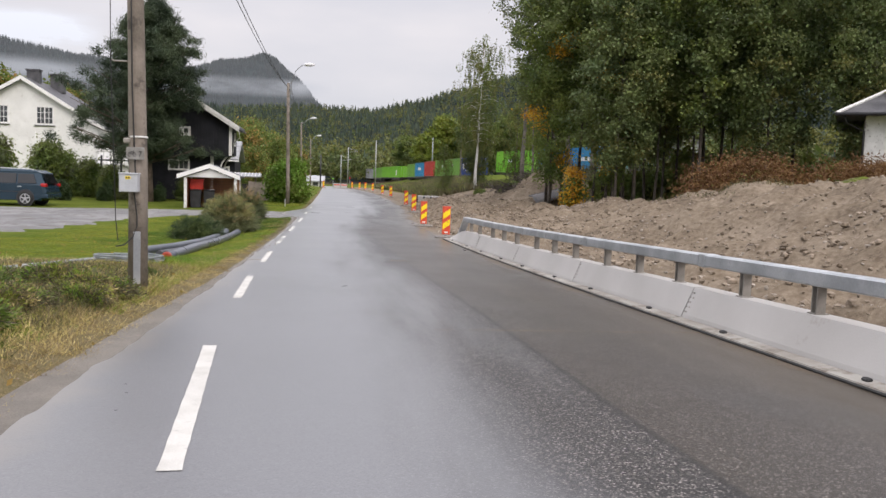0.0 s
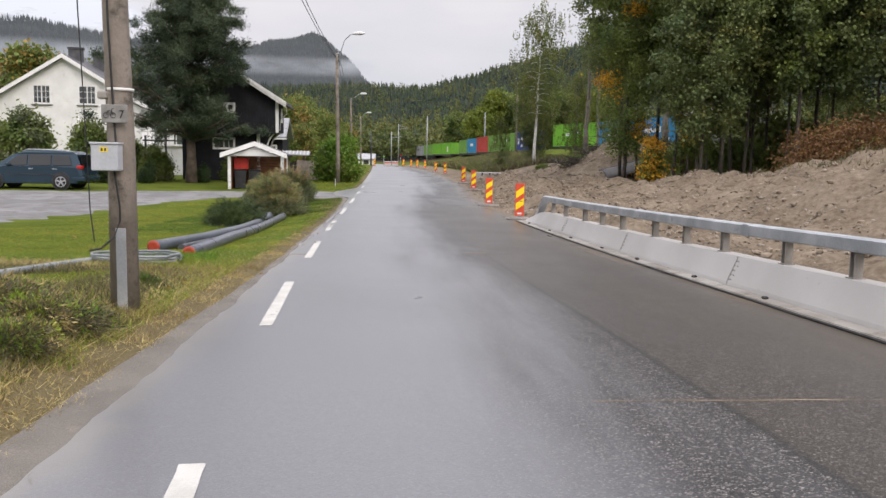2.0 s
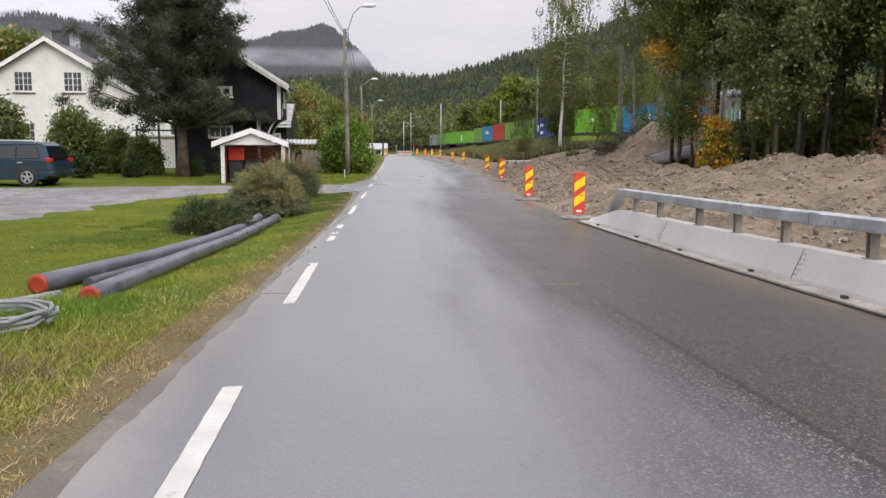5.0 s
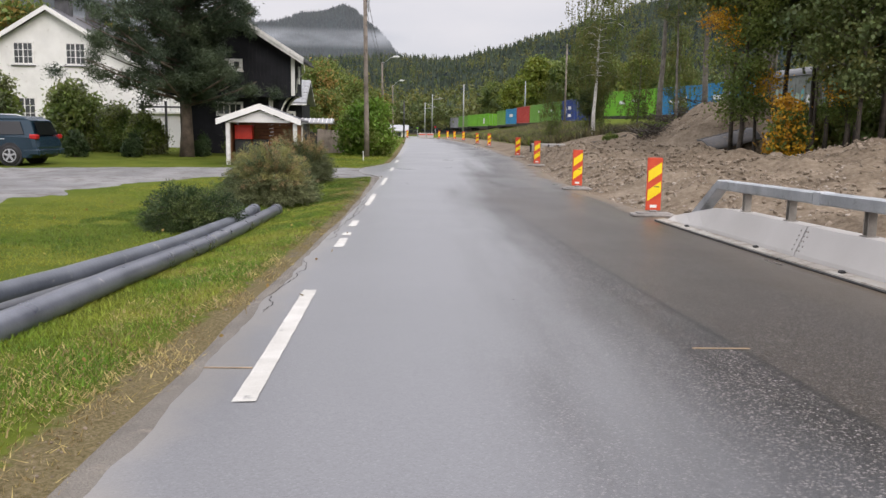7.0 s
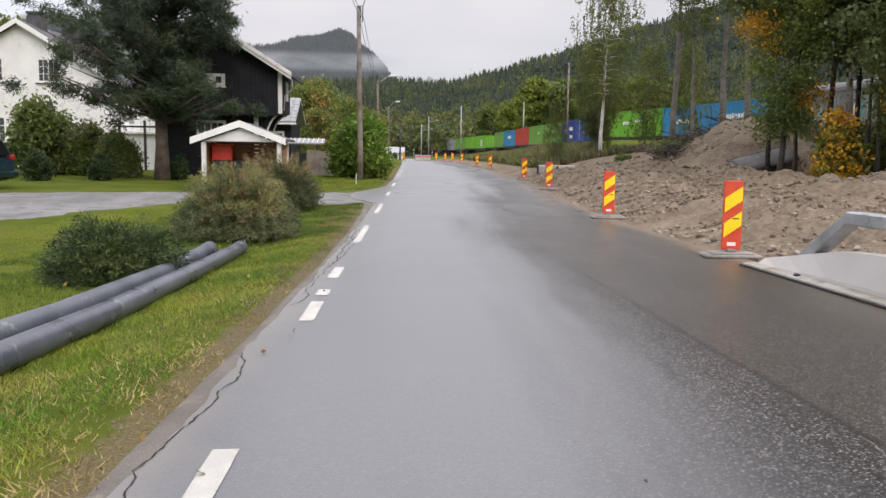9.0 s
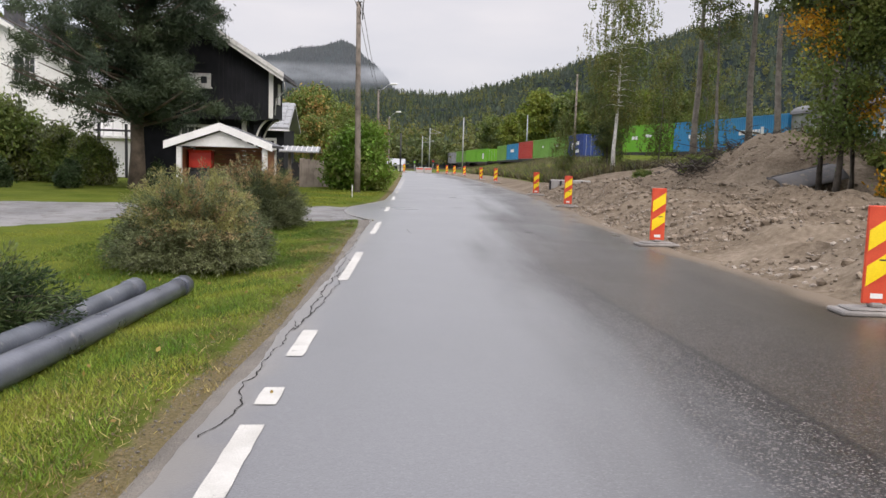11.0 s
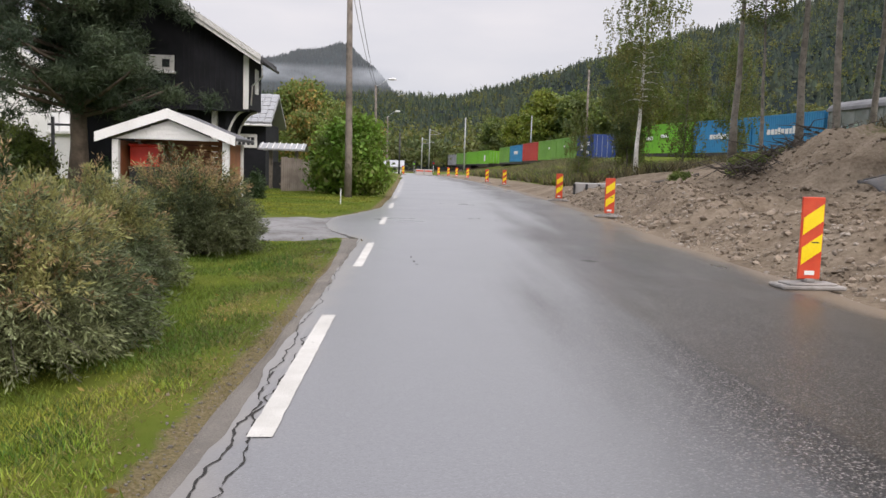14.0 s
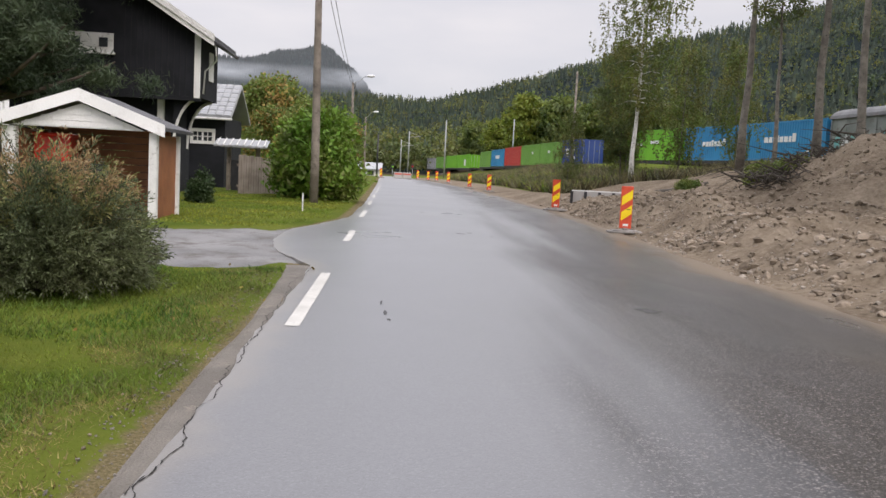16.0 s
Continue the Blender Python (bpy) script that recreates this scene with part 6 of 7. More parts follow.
    part("side_trim", boxes(((-3.3, -0.93, 0.62), (-1.2, -0.915, 0.66))), M["bin_black"], ob)
    part("mirror", boxes(((-3.2, -1.08, 0.98), (-3.05, -0.88, 1.12)), bev=0.04), M["carpaint"], ob)
    part("tow_bar", tubes(([(0.02, 0.1, 0.34), (0.18, 0.1, 0.33), (0.2, 0.1, 0.42)], 0.02)), M["bin_black"], ob)
    for x in (-2.34, -1.32):
        part("door_handle", boxes(((x + 0.05, -0.945, 0.86), (x + 0.25, -0.925, 0.89)), bev=0.008), M["alloy"], ob)
    for x in (-0.92, -3.75):
        for s in (-1, 1):
            y = s * 0.80
            part("wheel_arch", tubes(([(x, s * 0.72, 0.36), (x, s * 0.934, 0.36)], 0.40), n=20), M["bin_black"], ob)
            wh_ = part("wheel", tubes(([(x, y - 0.11, 0.33), (x, y - 0.09, 0.33), (x, y + 0.14 * (s > 0) + 0.09, 0.33), (x, y + 0.14 * (s > 0) + 0.11, 0.33)], [0.28, 0.33, 0.33, 0.28]), n=24) if s > 0 else tubes(([(x, -0.96, 0.33), (x, -0.94, 0.33), (x, -0.75, 0.33)], [0.27, 0.33, 0.33]), n=24), M["tyre"], ob, "black tyre")
            bm = bmesh.new()
            yo = s * 0.965
            for k in range(5):
                a = k * 1.2566
                box(bm, (-0.03, -0.012, 0.03), (0.03, 0.012, 0.21), 0, Matrix.Translation((x, yo, 0.33)) @ Matrix.Rotation(a, 4, "Y"))
            sweep(bm, [(x, yo - 0.012, 0.33), (x, yo + 0.012, 0.33)], 0.05, 12)
            for k in range(20):
                a = 2 * math.pi * k / 20
                box(bm, (-0.036, -0.012, 0.195), (0.036, 0.012, 0.225), 0, Matrix.Translation((x, yo, 0.33)) @ Matrix.Rotation(a, 4, "Y"))
            part("rim", bm, M["alloy"], wh_, "five-spoke silver rim")
    return ob


car = people_carrier()
car.scale = (1.07, 1.07, 1.07)
car.matrix_basis = pose(-14.25, 43.6, gz(-16, 43.5) + 0.02, 0, 0, -2) @ Matrix.Diagonal((1.07, 1.07, 1.07, 1))


# ---- poles, lamps and cables ----
def timber_pole(x, y, top, r, lamp_at=None):
    z = gz(x, y)
    ob = thing("utility_pole", "weathered grey timber utility pole" + (" with a street lamp" if lamp_at else ""), "utility pole", (x, y, z), 0, "timber poles along the road")
    part("pole", tubes(([(0, 0, -0.2), (0.0, 0, 1.5), (-0.05, 0, (top - z) * 0.6), (-0.09, 0, top - z)], [r * 1.08, r, r * 0.85, r * 0.72]), n=14), M["polewood"], ob)
    part("cap", tubes(([(-0.03, 0, top - z - 0.01), (-0.03, 0, top - z + 0.05)], [r * 0.8, r * 0.5]), n=12), M["galv"], ob)
    if lamp_at:
        lx, ly, lz = lamp_at[0] - x, lamp_at[1] - y, lamp_at[2] - z
        part("lamp_arm", tubes(([(0.08, 0, top - z - 0.7), (0.1, -0.02, top - z), (lx * 0.4, ly * 0.4, lz - 0.35), (lx * 0.75, ly * 0.75, lz - 0.06), (lx, ly, lz)], 0.028)), M["galv"], ob, "bent steel lamp arm")
        part("lamp_head", tubes(([(lx - 0.1, ly, lz - 0.02), (lx + 0.05, ly, lz + 0.02), (lx + 0.4, ly - 0.05, lz + 0.03), (lx + 0.62, ly - 0.07, lz + 0.02)], [0.04, 0.10, 0.12, 0.05]), n=10), M["c_white"], ob, "pale grey lamp head")
    for dz in (0.25, 0.5):
        part("insulator", tubes(([(0.02, -r, top - z - dz), (0.02, -r - 0.14, top - z - dz + 0.03), (0.02, -r - 0.14, top - z - dz + 0.12)], 0.025), n=8), M["bin_black"], ob)
    return ob


P1, P2, P3, P4 = (-2.63, 11.29), (-3.3, 53.9), (-4.45, 97.0), (-4.8, 138.0)
p1 = timber_pole(*P1, 6.6, 0.118)
timber_pole(*P2, 7.15, 0.125, (-2.35, 53.6, 8.3))
timber_pole(*P3, 7.4, 0.125, (-3.4, 96.5, 7.9))
timber_pole(*P4, 7.2, 0.125, (-3.8, 137.5, 7.9))
z1 = gz(*P1)
part("meter_box", boxes(((-0.18, -0.27, 1.03 - z1), (0.05, -0.12, 1.265 - z1)), bev=0.008), M["box"], p1, "grey steel junction box")
part("box_lid", boxes(((-0.188, -0.283, 1.26 - z1), (0.058, -0.115, 1.278 - z1)), bev=0.004), M["box"], p1)
part("warning_label", boxes(((-0.10, -0.2735, 1.195 - z1), (-0.035, -0.2705, 1.235 - z1))), M["yellow"], p1, "small yellow warning label")
for xx in (-0.083, -0.053):
    part("label_mark", boxes(((xx - 0.008, -0.2755, 1.203 - z1), (xx + 0.008, -0.2738, 1.228 - z1))), M["bin_black"], p1)
sign = part("route_sign", boxes(((-0.17, -0.155, 1.525 - z1), (0.125, -0.135, 1.71 - z1)), bev=0.005), M["sign"], p1, "weathered grey cycle-route sign")
bm = bmesh.new()
for cx in (-0.115, -0.035):
    ring = [(cx + 0.028 * math.cos(a), -0.158, 1.60 - z1 + 0.028 * math.sin(a)) for a in np.linspace(0, 6.2832, 13)]
    sweep(bm, ring, 0.004, 5, caps=False)
sweep(bm, [(-0.115, -0.158, 1.60 - z1), (-0.095, -0.158, 1.645 - z1), (-0.05, -0.158, 1.645 - z1), (-0.035, -0.158, 1.60 - z1)], 0.004, 5)
sweep(bm, [(-0.095, -0.158, 1.645 - z1), (-0.07, -0.158, 1.605 - z1), (-0.05, -0.158, 1.645 - z1), (-0.045, -0.158, 1.665 - z1), (-0.03, -0.158, 1.667 - z1)], 0.004, 5)
part("cycle_symbol", bm, M["bin_black"], sign, "black cycle symbol")
txt = bpy.data.curves.new("numeral", "FONT")
txt.body, txt.size, txt.extrude = "7", 0.12, 0.002
numeral = new("numeral_tmp", txt)
num_me = bpy.data.meshes.new_from_object(numeral)
bpy.data.objects.remove(numeral)
num_me.materials.append(M["bin_black"])
num_ob = new("numeral", num_me)
num_ob.parent = sign
num_ob.matrix_basis = pose(0.03, -0.157, 1.57 - z1, 90, 0, 0)
sign.matrix_basis = Matrix.Translation((0.0, -0.02, 1.53 - z1)) @ Matrix.Diagonal((0.76, 1, 0.86, 1)) @ Matrix.Translation((0.0225, 0, z1 - 1.6175))
part("steel_strip", boxes(((-0.03, -0.135, 0.0), (0.06, -0.121, 0.75)), bev=0.004), M["galv"], p1, "galvanised cable guard")
part("cable_clamp", boxes(((-0.17, -0.10, 1.66 - z1), (-0.08, -0.02, 1.73 - z1)), bev=0.012), M["galv_dark"], p1)
part("white_band", tubes(([(0, 0, 1.735 - z1), (0, 0, 1.76 - z1)], 0.121), n=16), M["white_worn"], p1)
part("cable", tubes(([(-0.08, -0.125, 4.6), (-0.05, -0.128, 2.6), (-0.02, -0.13, 1.8), (0.0, -0.135, 1.42)], 0.010), n=6), M["wire"], p1)
part("cable", tubes(([(-0.02, -0.16, 1.06 - z1 + 0.0), (0.02, -0.15, 0.95), (0.02, -0.15, 0.82), (-0.02, -0.2, 0.68), (-0.12, -0.24, 0.58), (-0.22, -0.25, 0.56)], 0.009), n=6), M["wire"], p1)
part("side_arm", tubes(([(-0.1, -0.02, 2.95), (-0.30, -0.03, 2.95), (-0.33, -0.03, 2.97)], 0.012), n=6), M["galv_dark"], p1)
part("hanging_wire", tubes(([(-0.36, -0.05, 6.2), (-0.34, -0.05, 3.0), (-0.30, -0.05, 1.8), (-0.27, -0.06, 0.9), (-0.24, -0.06, 0.62)], 0.006), n=5), M["wire"], p1)


def span(a, b, sag, r=0.012):
    pts = []
    for i in range(17):
        t = i / 16
        pts.append((a[0] + (b[0] - a[0]) * t, a[1] + (b[1] - a[1]) * t, a[2] + (b[2] - a[2]) * t - sag * 4 * t * (1 - t)))
    solo("overhead_cable", tubes((pts, r), n=5), M["wire"], "thin black overhead cable between poles", "cable", group="overhead cables")


for dx, dz in ((-0.1, -0.25), (0.14, -0.5)):
    span((P1[0] + dx, P1[1], 6.6 + dz), (P2[0] + dx, P2[1], 7.15 + dz), 0.55)
    span((P2[0] + dx, P2[1], 7.15 + dz), (P3[0] + dx, P3[1], 7.4 + dz), 0.5)
    span((P3[0] + dx, P3[1], 7.4 + dz), (P4[0] + dx, P4[1], 7.2 + dz), 0.5)
    span((P1[0] + dx, P1[1], 6.6 + dz), (-1.0 + dx, -30, 8 + dz), 0.5)


# ---- pipes on the lawn ----
def pipe(name, pts, r, mat_, label, cap=True):
    ob = thing(name, label, "pipe", group="plastic pipes on the grass")
    P = [(x, y, gz(x, y) + r + lift) for x, y, lift in pts]
    fine = []
    for a, b in zip(P, P[1:]):
        for k in range(5):
            fine.append(tuple(p + (q - p) * k / 5 for p, q in zip(a, b)))
    fine.append(P[-1])
    part("tube", tubes((fine, r), n=16), mat_, ob)
    if cap:
        d = Vector(P[0]) - Vector(P[1])
        d.normalize()
        e = Vector(P[0])
        part("end_cap", tubes(([tuple(e + d * 0.004), tuple(e + d * 0.02), tuple(e + d * 0.03)], [r * 1.04, r * 1.04, r * 0.7]), n=16), M["pipecap"], ob, "orange-red end cap")
    e, d = Vector(P[-1]), (Vector(P[-1]) - Vector(P[-2])).normalized()
    part("socket", tubes(([tuple(e - d * 0.22), tuple(e - d * 0.20), tuple(e + d * 0.02)], [r, r * 1.12, r * 1.12]), n=16), mat_, ob)


pipe("drain_pipe", [(-4.05, 17.3, 0), (-3.80, 20, 0), (-3.68, 23, 0), (-3.70, 26, 0), (-3.74, 28.2, 0.05)], 0.10, M["pipe"], "dark grey plastic pipe with an orange cap")
pipe("drain_pipe", [(-3.36, 16.8, -0.05), (-3.32, 20, 0), (-3.31, 23, 0), (-3.36, 26, 0), (-3.44, 28.9, 0.02)], 0.10, M["pipe_light"], "pale blue-grey plastic pipe with an orange cap")
pipe("drain_pipe", [(-3.68, 17.6, 0.0), (-3.55, 20, 0.0), (-3.50, 23, 0.0), (-3.57, 28.3, 0.02)], 0.06, M["pipe_dark"], "thin black plastic pipe between two others", False)
pipe("hose_pipe", [(-5.6, 7.5, 0), (-4.9, 10.5, 0), (-4.45, 13.2, 0), (-4.12, 15.2, 0), (-3.75, 17.0, 0)], 0.04, M["pipe_pale"], "thin pale plastic pipe lying in the grass", False)


# ---- railway ----
def container(name, L, mat_, label, marks=(), H=2.6, corr=True):
    """A freight box along x, its base centre at the origin; the side at -y faces the road."""
    ob = thing(name, label, "container", group="containers on the train")
    W = 1.22
    bm = bmesh.new()
    if corr:
        xs, k = [], int(L / 0.28)
        for i in range(k):
            x0 = -L / 2 + 0.1 + (L - 0.2) * i / k
            s = (L - 0.2) / k
            xs += [(x0, 0), (x0 + s * 0.3, 0), (x0 + s * 0.5, 0.045), (x0 + s * 0.8, 0.045)]
        xs.append((L / 2 - 0.1, 0))
        lo = [bm.verts.new((x, -W + 0.02 + d, 0.16)) for x, d in xs]
        hi = [bm.verts.new((x, -W + 0.02 + d, H - 0.1)) for x, d in xs]
        for i in range(len(xs) - 1):
            bm.faces.new((lo[i], lo[i + 1], hi[i + 1], hi[i]))
    else:
        box(bm, (-L / 2 + 0.1, -W + 0.01, 0.15), (L / 2 - 0.1, -W + 0.04, H - 0.1))
    part("side_wall", bm, mat_, ob)
    part("shell", boxes(((-L / 2 + 0.05, -W + 0.07, 0.12), (L / 2 - 0.05, W, H - 0.04))), mat_, ob)
    part("bottom_rail", boxes(((-L / 2, -W, 0), (L / 2, -W + 0.09, 0.155))), mat_, ob)
    part("top_rail", boxes(((-L / 2, -W, H - 0.1), (L / 2, -W + 0.09, H))), mat_, ob)
    for x in (-L / 2, L / 2 - 0.12):
        part("corner_post", boxes(((x, -W - 0.004, 0.0), (x + 0.12, -W + 0.12, H)), bev=0.01), mat_, ob)
    for k in range(4):
        y = -W + 0.35 + k * 0.56
        part("lock_rod", tubes(([(L / 2 - 0.02, y, 0.2), (L / 2 - 0.02, y, H - 0.15)], 0.025), n=6), M["galv"], ob)
    for x0, z0, w, h in marks:
        part("marking", boxes(((x0, -W - 0.012, z0), (x0 + w, -W - 0.004 + 0.001, z0 + h))), M["c_white"], ob, "plain white lettering bar")
    return ob


def wagon(L):
    ob = thing("flat_wagon", "dark steel flat railway wagon", "wagon", group="flat wagons of the train")
    part("frame", boxes(((-L / 2, -1.2, -0.28), (L / 2, -0.95, -0.02)), ((-L / 2, 0.95, -0.28), (L / 2, 1.2, -0.02)), ((-L / 2, -0.3, -0.3), (L / 2, 0.3, -0.04)), ((-L / 2, -1.2, -0.26), (-L / 2 + 0.3, 1.2, -0.03)), ((L / 2 - 0.3, -1.2, -0.26), (L / 2, 1.2, -0.03))), M["wagon"], ob)
    for c in (-L / 2 + 1.9, L / 2 - 1.9):
        part("bogie", boxes(((c - 1.4, -1.0, -0.72), (c + 1.4, -0.85, -0.45)), ((c - 1.4, 0.85, -0.72), (c + 1.4, 1.0, -0.45)), ((c - 0.3, -1.0, -0.6), (c + 0.3, 1.0, -0.3))), M["wagon"], ob)
        for x in (c - 0.9, c + 0.9):
            for s in (-0.80, 0.74):
                part("wheel", tubes(([(x, s, -0.67), (x, s + 0.07, -0.67)], 0.45), n=16), M["rail"], ob)
    return ob


def track_run(name, P, zs):
    ob = thing(name, "railway track on a grey ballast bed", "railway track", kind="structure")
    n = len(P)
    offs = lambda k, d: (P[k][0] + d * -(P[min(k + 1, n - 1)][1] - P[max(k - 1, 0)][1]) / math.dist(P[min(k + 1, n - 1)], P[max(k - 1, 0)]), P[k][1] + d * (P[min(k + 1, n - 1)][0] - P[max(k - 1, 0)][0]) / math.dist(P[min(k + 1, n - 1)], P[max(k - 1, 0)]))
    bm = bmesh.new()
    prev = None
    for k in range(n):
        ring = [bm.verts.new((*offs(k, d), z)) for d, z in ((-2.9, zs[k] - 2.6), (-1.6, zs[k] - 0.16), (1.6, zs[k] - 0.16), (2.9, zs[k] - 2.6))]
        if prev:
            for i in range(3):
                bm.faces.new((prev[i], prev[i + 1], ring[i + 1], ring[i]))
        prev = ring
    part("ballast", bm, M["ballast"], ob)
    for d in (-0.75, 0.75):
        part("rail", tubes(([(*offs(k, d), zs[k] - 0.06) for k in range(n)], 0.06), n=6), M["rail"], ob)


def lie(ob, a, b, z):
    """Lay a thing along the line from a to b, its -y side towards the road."""
    dx, dy = b[0] - a[0], b[1] - a[1]
    ob.matrix_basis = pose((a[0] + b[0]) / 2, (a[1] + b[1]) / 2, z, 0, 0, math.degrees(math.atan2(dy, dx)))


# near train: bright green, two blue boxes and a grey wagon
def near_track(s):
    """A point s metres on from the green box's far end, along a gentle curve."""
    x, y, step = 22.0, 113.0, 0.25
    for i in range(int(s / step)):
        ang = radians(-71.5 - 0.36 * i * step)
        x, y = x + step * math.cos(ang), y + step * math.sin(ang)
    ang, rest = radians(-71.5 - 0.36 * s), s - int(s / step) * step
    return (x + rest * math.cos(ang), y + rest * math.sin(ang))


BARS = [(-1.6, 1.15, 0.42, 0.4), (-1.1, 1.15, 0.36, 0.4), (-0.66, 1.15, 0.3, 0.4), (-0.3, 1.15, 0.26, 0.5), (0.04, 1.15, 0.36, 0.4), (0.5, 1.15, 0.36, 0.4), (0.96, 1.15, 0.26, 0.4), (1.3, 1.15, 0.36, 0.6)]
seq = [(1.2, 12.3, "c_green", "bright lime-green container behind the birch", [(-2.0, 1.3, 1.2, 0.35), (0.6, 1.5, 1.3, 0.3)]), (12.7, 21.4, "c_blue", "sky-blue container with white lettering", BARS), (21.7, 30.6, "c_blue", "sky-blue ribbed container with white lettering", [(x * 1.15 - 0.6, z + 0.15, w * 1.15, h) for x, z, w, h in BARS] + [(2.6, 0.55, 0.6, 0.18)])]
for a, b, mt, lab, marks in seq:
    c = container("freight_container", b - a, M[mt], lab, marks, 2.8)
    lie(c, near_track(a), near_track(b), 2.72)
grey_wagon = thing("covered_wagon", "covered goods wagon with a grey roof and sprayed pale side", "wagon")
WL = 13.5
part("body", boxes(((-WL / 2, -1.25, 0.0), (WL / 2, 1.25, 2.75)), bev=0.03), M["wagon_side"], grey_wagon, "pale grey wagon side")
bm = bmesh.new()
prism(bm, [(-WL / 2 - 0.05, 1.38 * math.cos(q), 2.752 + 0.72 * math.sin(q)) for q in np.linspace(0, math.pi, 11)], (WL + 0.1, 0, 0))
part("roof", bm, M["roof_grey"], grey_wagon, "weathered grey arched roof")
for i in range(10):
    x0 = -WL / 2 + 0.1 + i * (WL - 0.25) / 9
    part("rib", boxes(((x0, -1.29, 0.05), (x0 + 0.06, -1.252, 2.7))), M["wagon_side"], grey_wagon)
rng = np.random.default_rng(61)
for i in range(16):
    x0, z0, w, h = -6.3 + i * 0.8, rng.uniform(0.3, 0.8), rng.uniform(0.35, 0.75), rng.uniform(0.8, 1.5)
    bm = bmesh.new()
    prism(bm, [(x0 + w * (0.5 + 0.5 * math.cos(q) * rng.uniform(0.6, 1.1)), -1.256, z0 + h * (0.5 + 0.5 * math.sin(q) * rng.uniform(0.7, 1.1))) for q in np.linspace(0, 5.5, 8)], (0, -0.01, 0))
    part("spray_patch", bm, M[("c_teal", "c_white", "c_teal", "c_pale")[i % 4]], grey_wagon, "sprayed paint shape")
lie(grey_wagon, near_track(31.2), near_track(44.7), 2.62)
for a, b in ((1.0, 12.5), (12.6, 30.8), (31.1, 44.8)):
    lie(wagon(b - a), near_track(a), near_track(b), 2.70)
tp = [near_track(s) for s in (0.5, 6, 12, 18, 24, 30, 36, 44)]
track_run("railway_track", tp + [(tp[-1][0] + 3, tp[-1][1] - 36)], [1.58] * 9)

# far train
FAR = [(19.2, 109.0), (19.0, 113.0), (18.67, 120.0), (18.0, 130.0), (17.2, 140.0), (16.6, 152.0), (15.9, 163.0), (15.2, 174.0), (14.6, 186.0), (11.8, 212.0), (8.5, 235.0), (4.0, 256.0)]
far_at = lambda y: (float(np.interp(y, [p[1] for p in FAR], [p[0] for p in FAR])), y)
fz = lambda y: float(np.interp(y, [110, 150, 186, 212, 235], [2.12, 2.0, 1.65, 1.6, 1.1]))
for a, b, mt, lab, marks in ((112.4, 119.7, "c_navy", "navy-blue container with white lettering", [(-1.8, 0.9, 1.0, 0.8), (0.2, 1.4, 1.6, 0.4), (0.2, 0.5, 1.6, 0.35)]), (120.1, 129.7, "c_green2", "dull green container with a white mark", [(-1, 1.4, 0.8, 0.3)]), (130.0, 139.7, "c_green2", "dull green container with a faded mark", [(1, 1.4, 0.8, 0.3)]), (140.0, 151.6, "c_red", "plain red container on the train", []),
                             (152.0, 162.6, "c_blue", "sky-blue container with a white mark", [(-1.5, 1.2, 3.2, 0.5)]), (163.0, 173.0, "c_green2", "dull green container on the train", []), (186.0, 198.5, "c_green", "lime-green container with a white mark", [(1, 0.5, 1.5, 1.2)]), (199.0, 211.5, "c_green", "lime-green container on the train", []), (212.0, 223.5, "c_green2", "dull green container behind another", []), (224.0, 235.0, "c_grey", "grey container at the tail of the train", [])):
    c = container("freight_container", math.dist(far_at(a), far_at(b)), M[mt], lab, marks, 2.6)
    lie(c, far_at(b), far_at(a), fz((a + b) / 2))
for a, b in ((112.2, 129.8), (129.9, 151.7), (151.8, 173.2), (185.8, 211.7), (211.8, 235.2)):
    lie(wagon(math.dist(far_at(a), far_at(b))), far_at(b), far_at(a), fz((a + b) / 2) - 0.02)
track_run("railway_track", FAR, [fz(p[1]) - 1.14 for p in FAR])


def mast(x, y, h, mat_="steelpole", arm=True, lab="grey railway mast with a bracket arm"):
    z = gz(x, y)
    ob = thing("railway_mast", lab, "mast", (x, y, z), 0, "masts along the railway")
    part("column", tubes(([(0, 0, -0.2), (0, 0, h)], [0.12, 0.09]), n=8), M[mat_], ob)
    if arm:
        part("bracket_arm", tubes(([(0, 0, h - 1.2), (2.2, 0, h - 0.9)], 0.05), ([(0, 0, h - 0.2), (2.2, 0, h - 0.9)], 0.03), n=6), M[mat_], ob)
    return ob


mast(6.4, 150, 8.4, arm=False, lab="tall grey railway mast")
mast(17.9, 161, 7.6, arm=False, lab="tall grey railway mast")
mast(1.8, 190, 8.4)
mast(0.2, 176, 6.4)
mast(15.2, 104, 9.0, "polewood", False, "dark timber pole beside the railway")
mast(-3.0, 131, 5.2, "bin_black", False, "thin dark pole by the road's end")
for x, y, m_ in ((1.8, 150, "lamp_red"), (-1.1, 139, "c_green")):
    ob = thing("signal_post", "small railway signal on a thin post", "signal", (x, y, gz(x, y)), 0, "railway signals")
    part("post", tubes(([(0, 0, -0.1), (0, 0, 1.2)], 0.05)), M["steelpole"], ob)
    part("signal_head", boxes(((-0.2, -0.1, 1.1), (0.2, 0.1, 1.75)), bev=0.03), M["bin_black"], ob)
    part("lens", tubes(([(0, -0.1, 1.42), (0, -0.14, 1.42)], 0.14), n=12), M[m_], ob)

# barrier blocks at the end of the road
for x in (-0.9, 0.15):
    ob = thing("road_block", "pale grey concrete block closing the road", "barrier", (x, 126, float(road_z(126))), 3, "blocks across the road")
    part("block", boxes(((0, -0.3, 0), (0.98, 0.3, 0.72)), bev=0.04), M["concrete"], ob)
    part("red_band", boxes(((0.05, -0.312, 0.45), (0.93, -0.301, 0.6))), M["red"], ob)
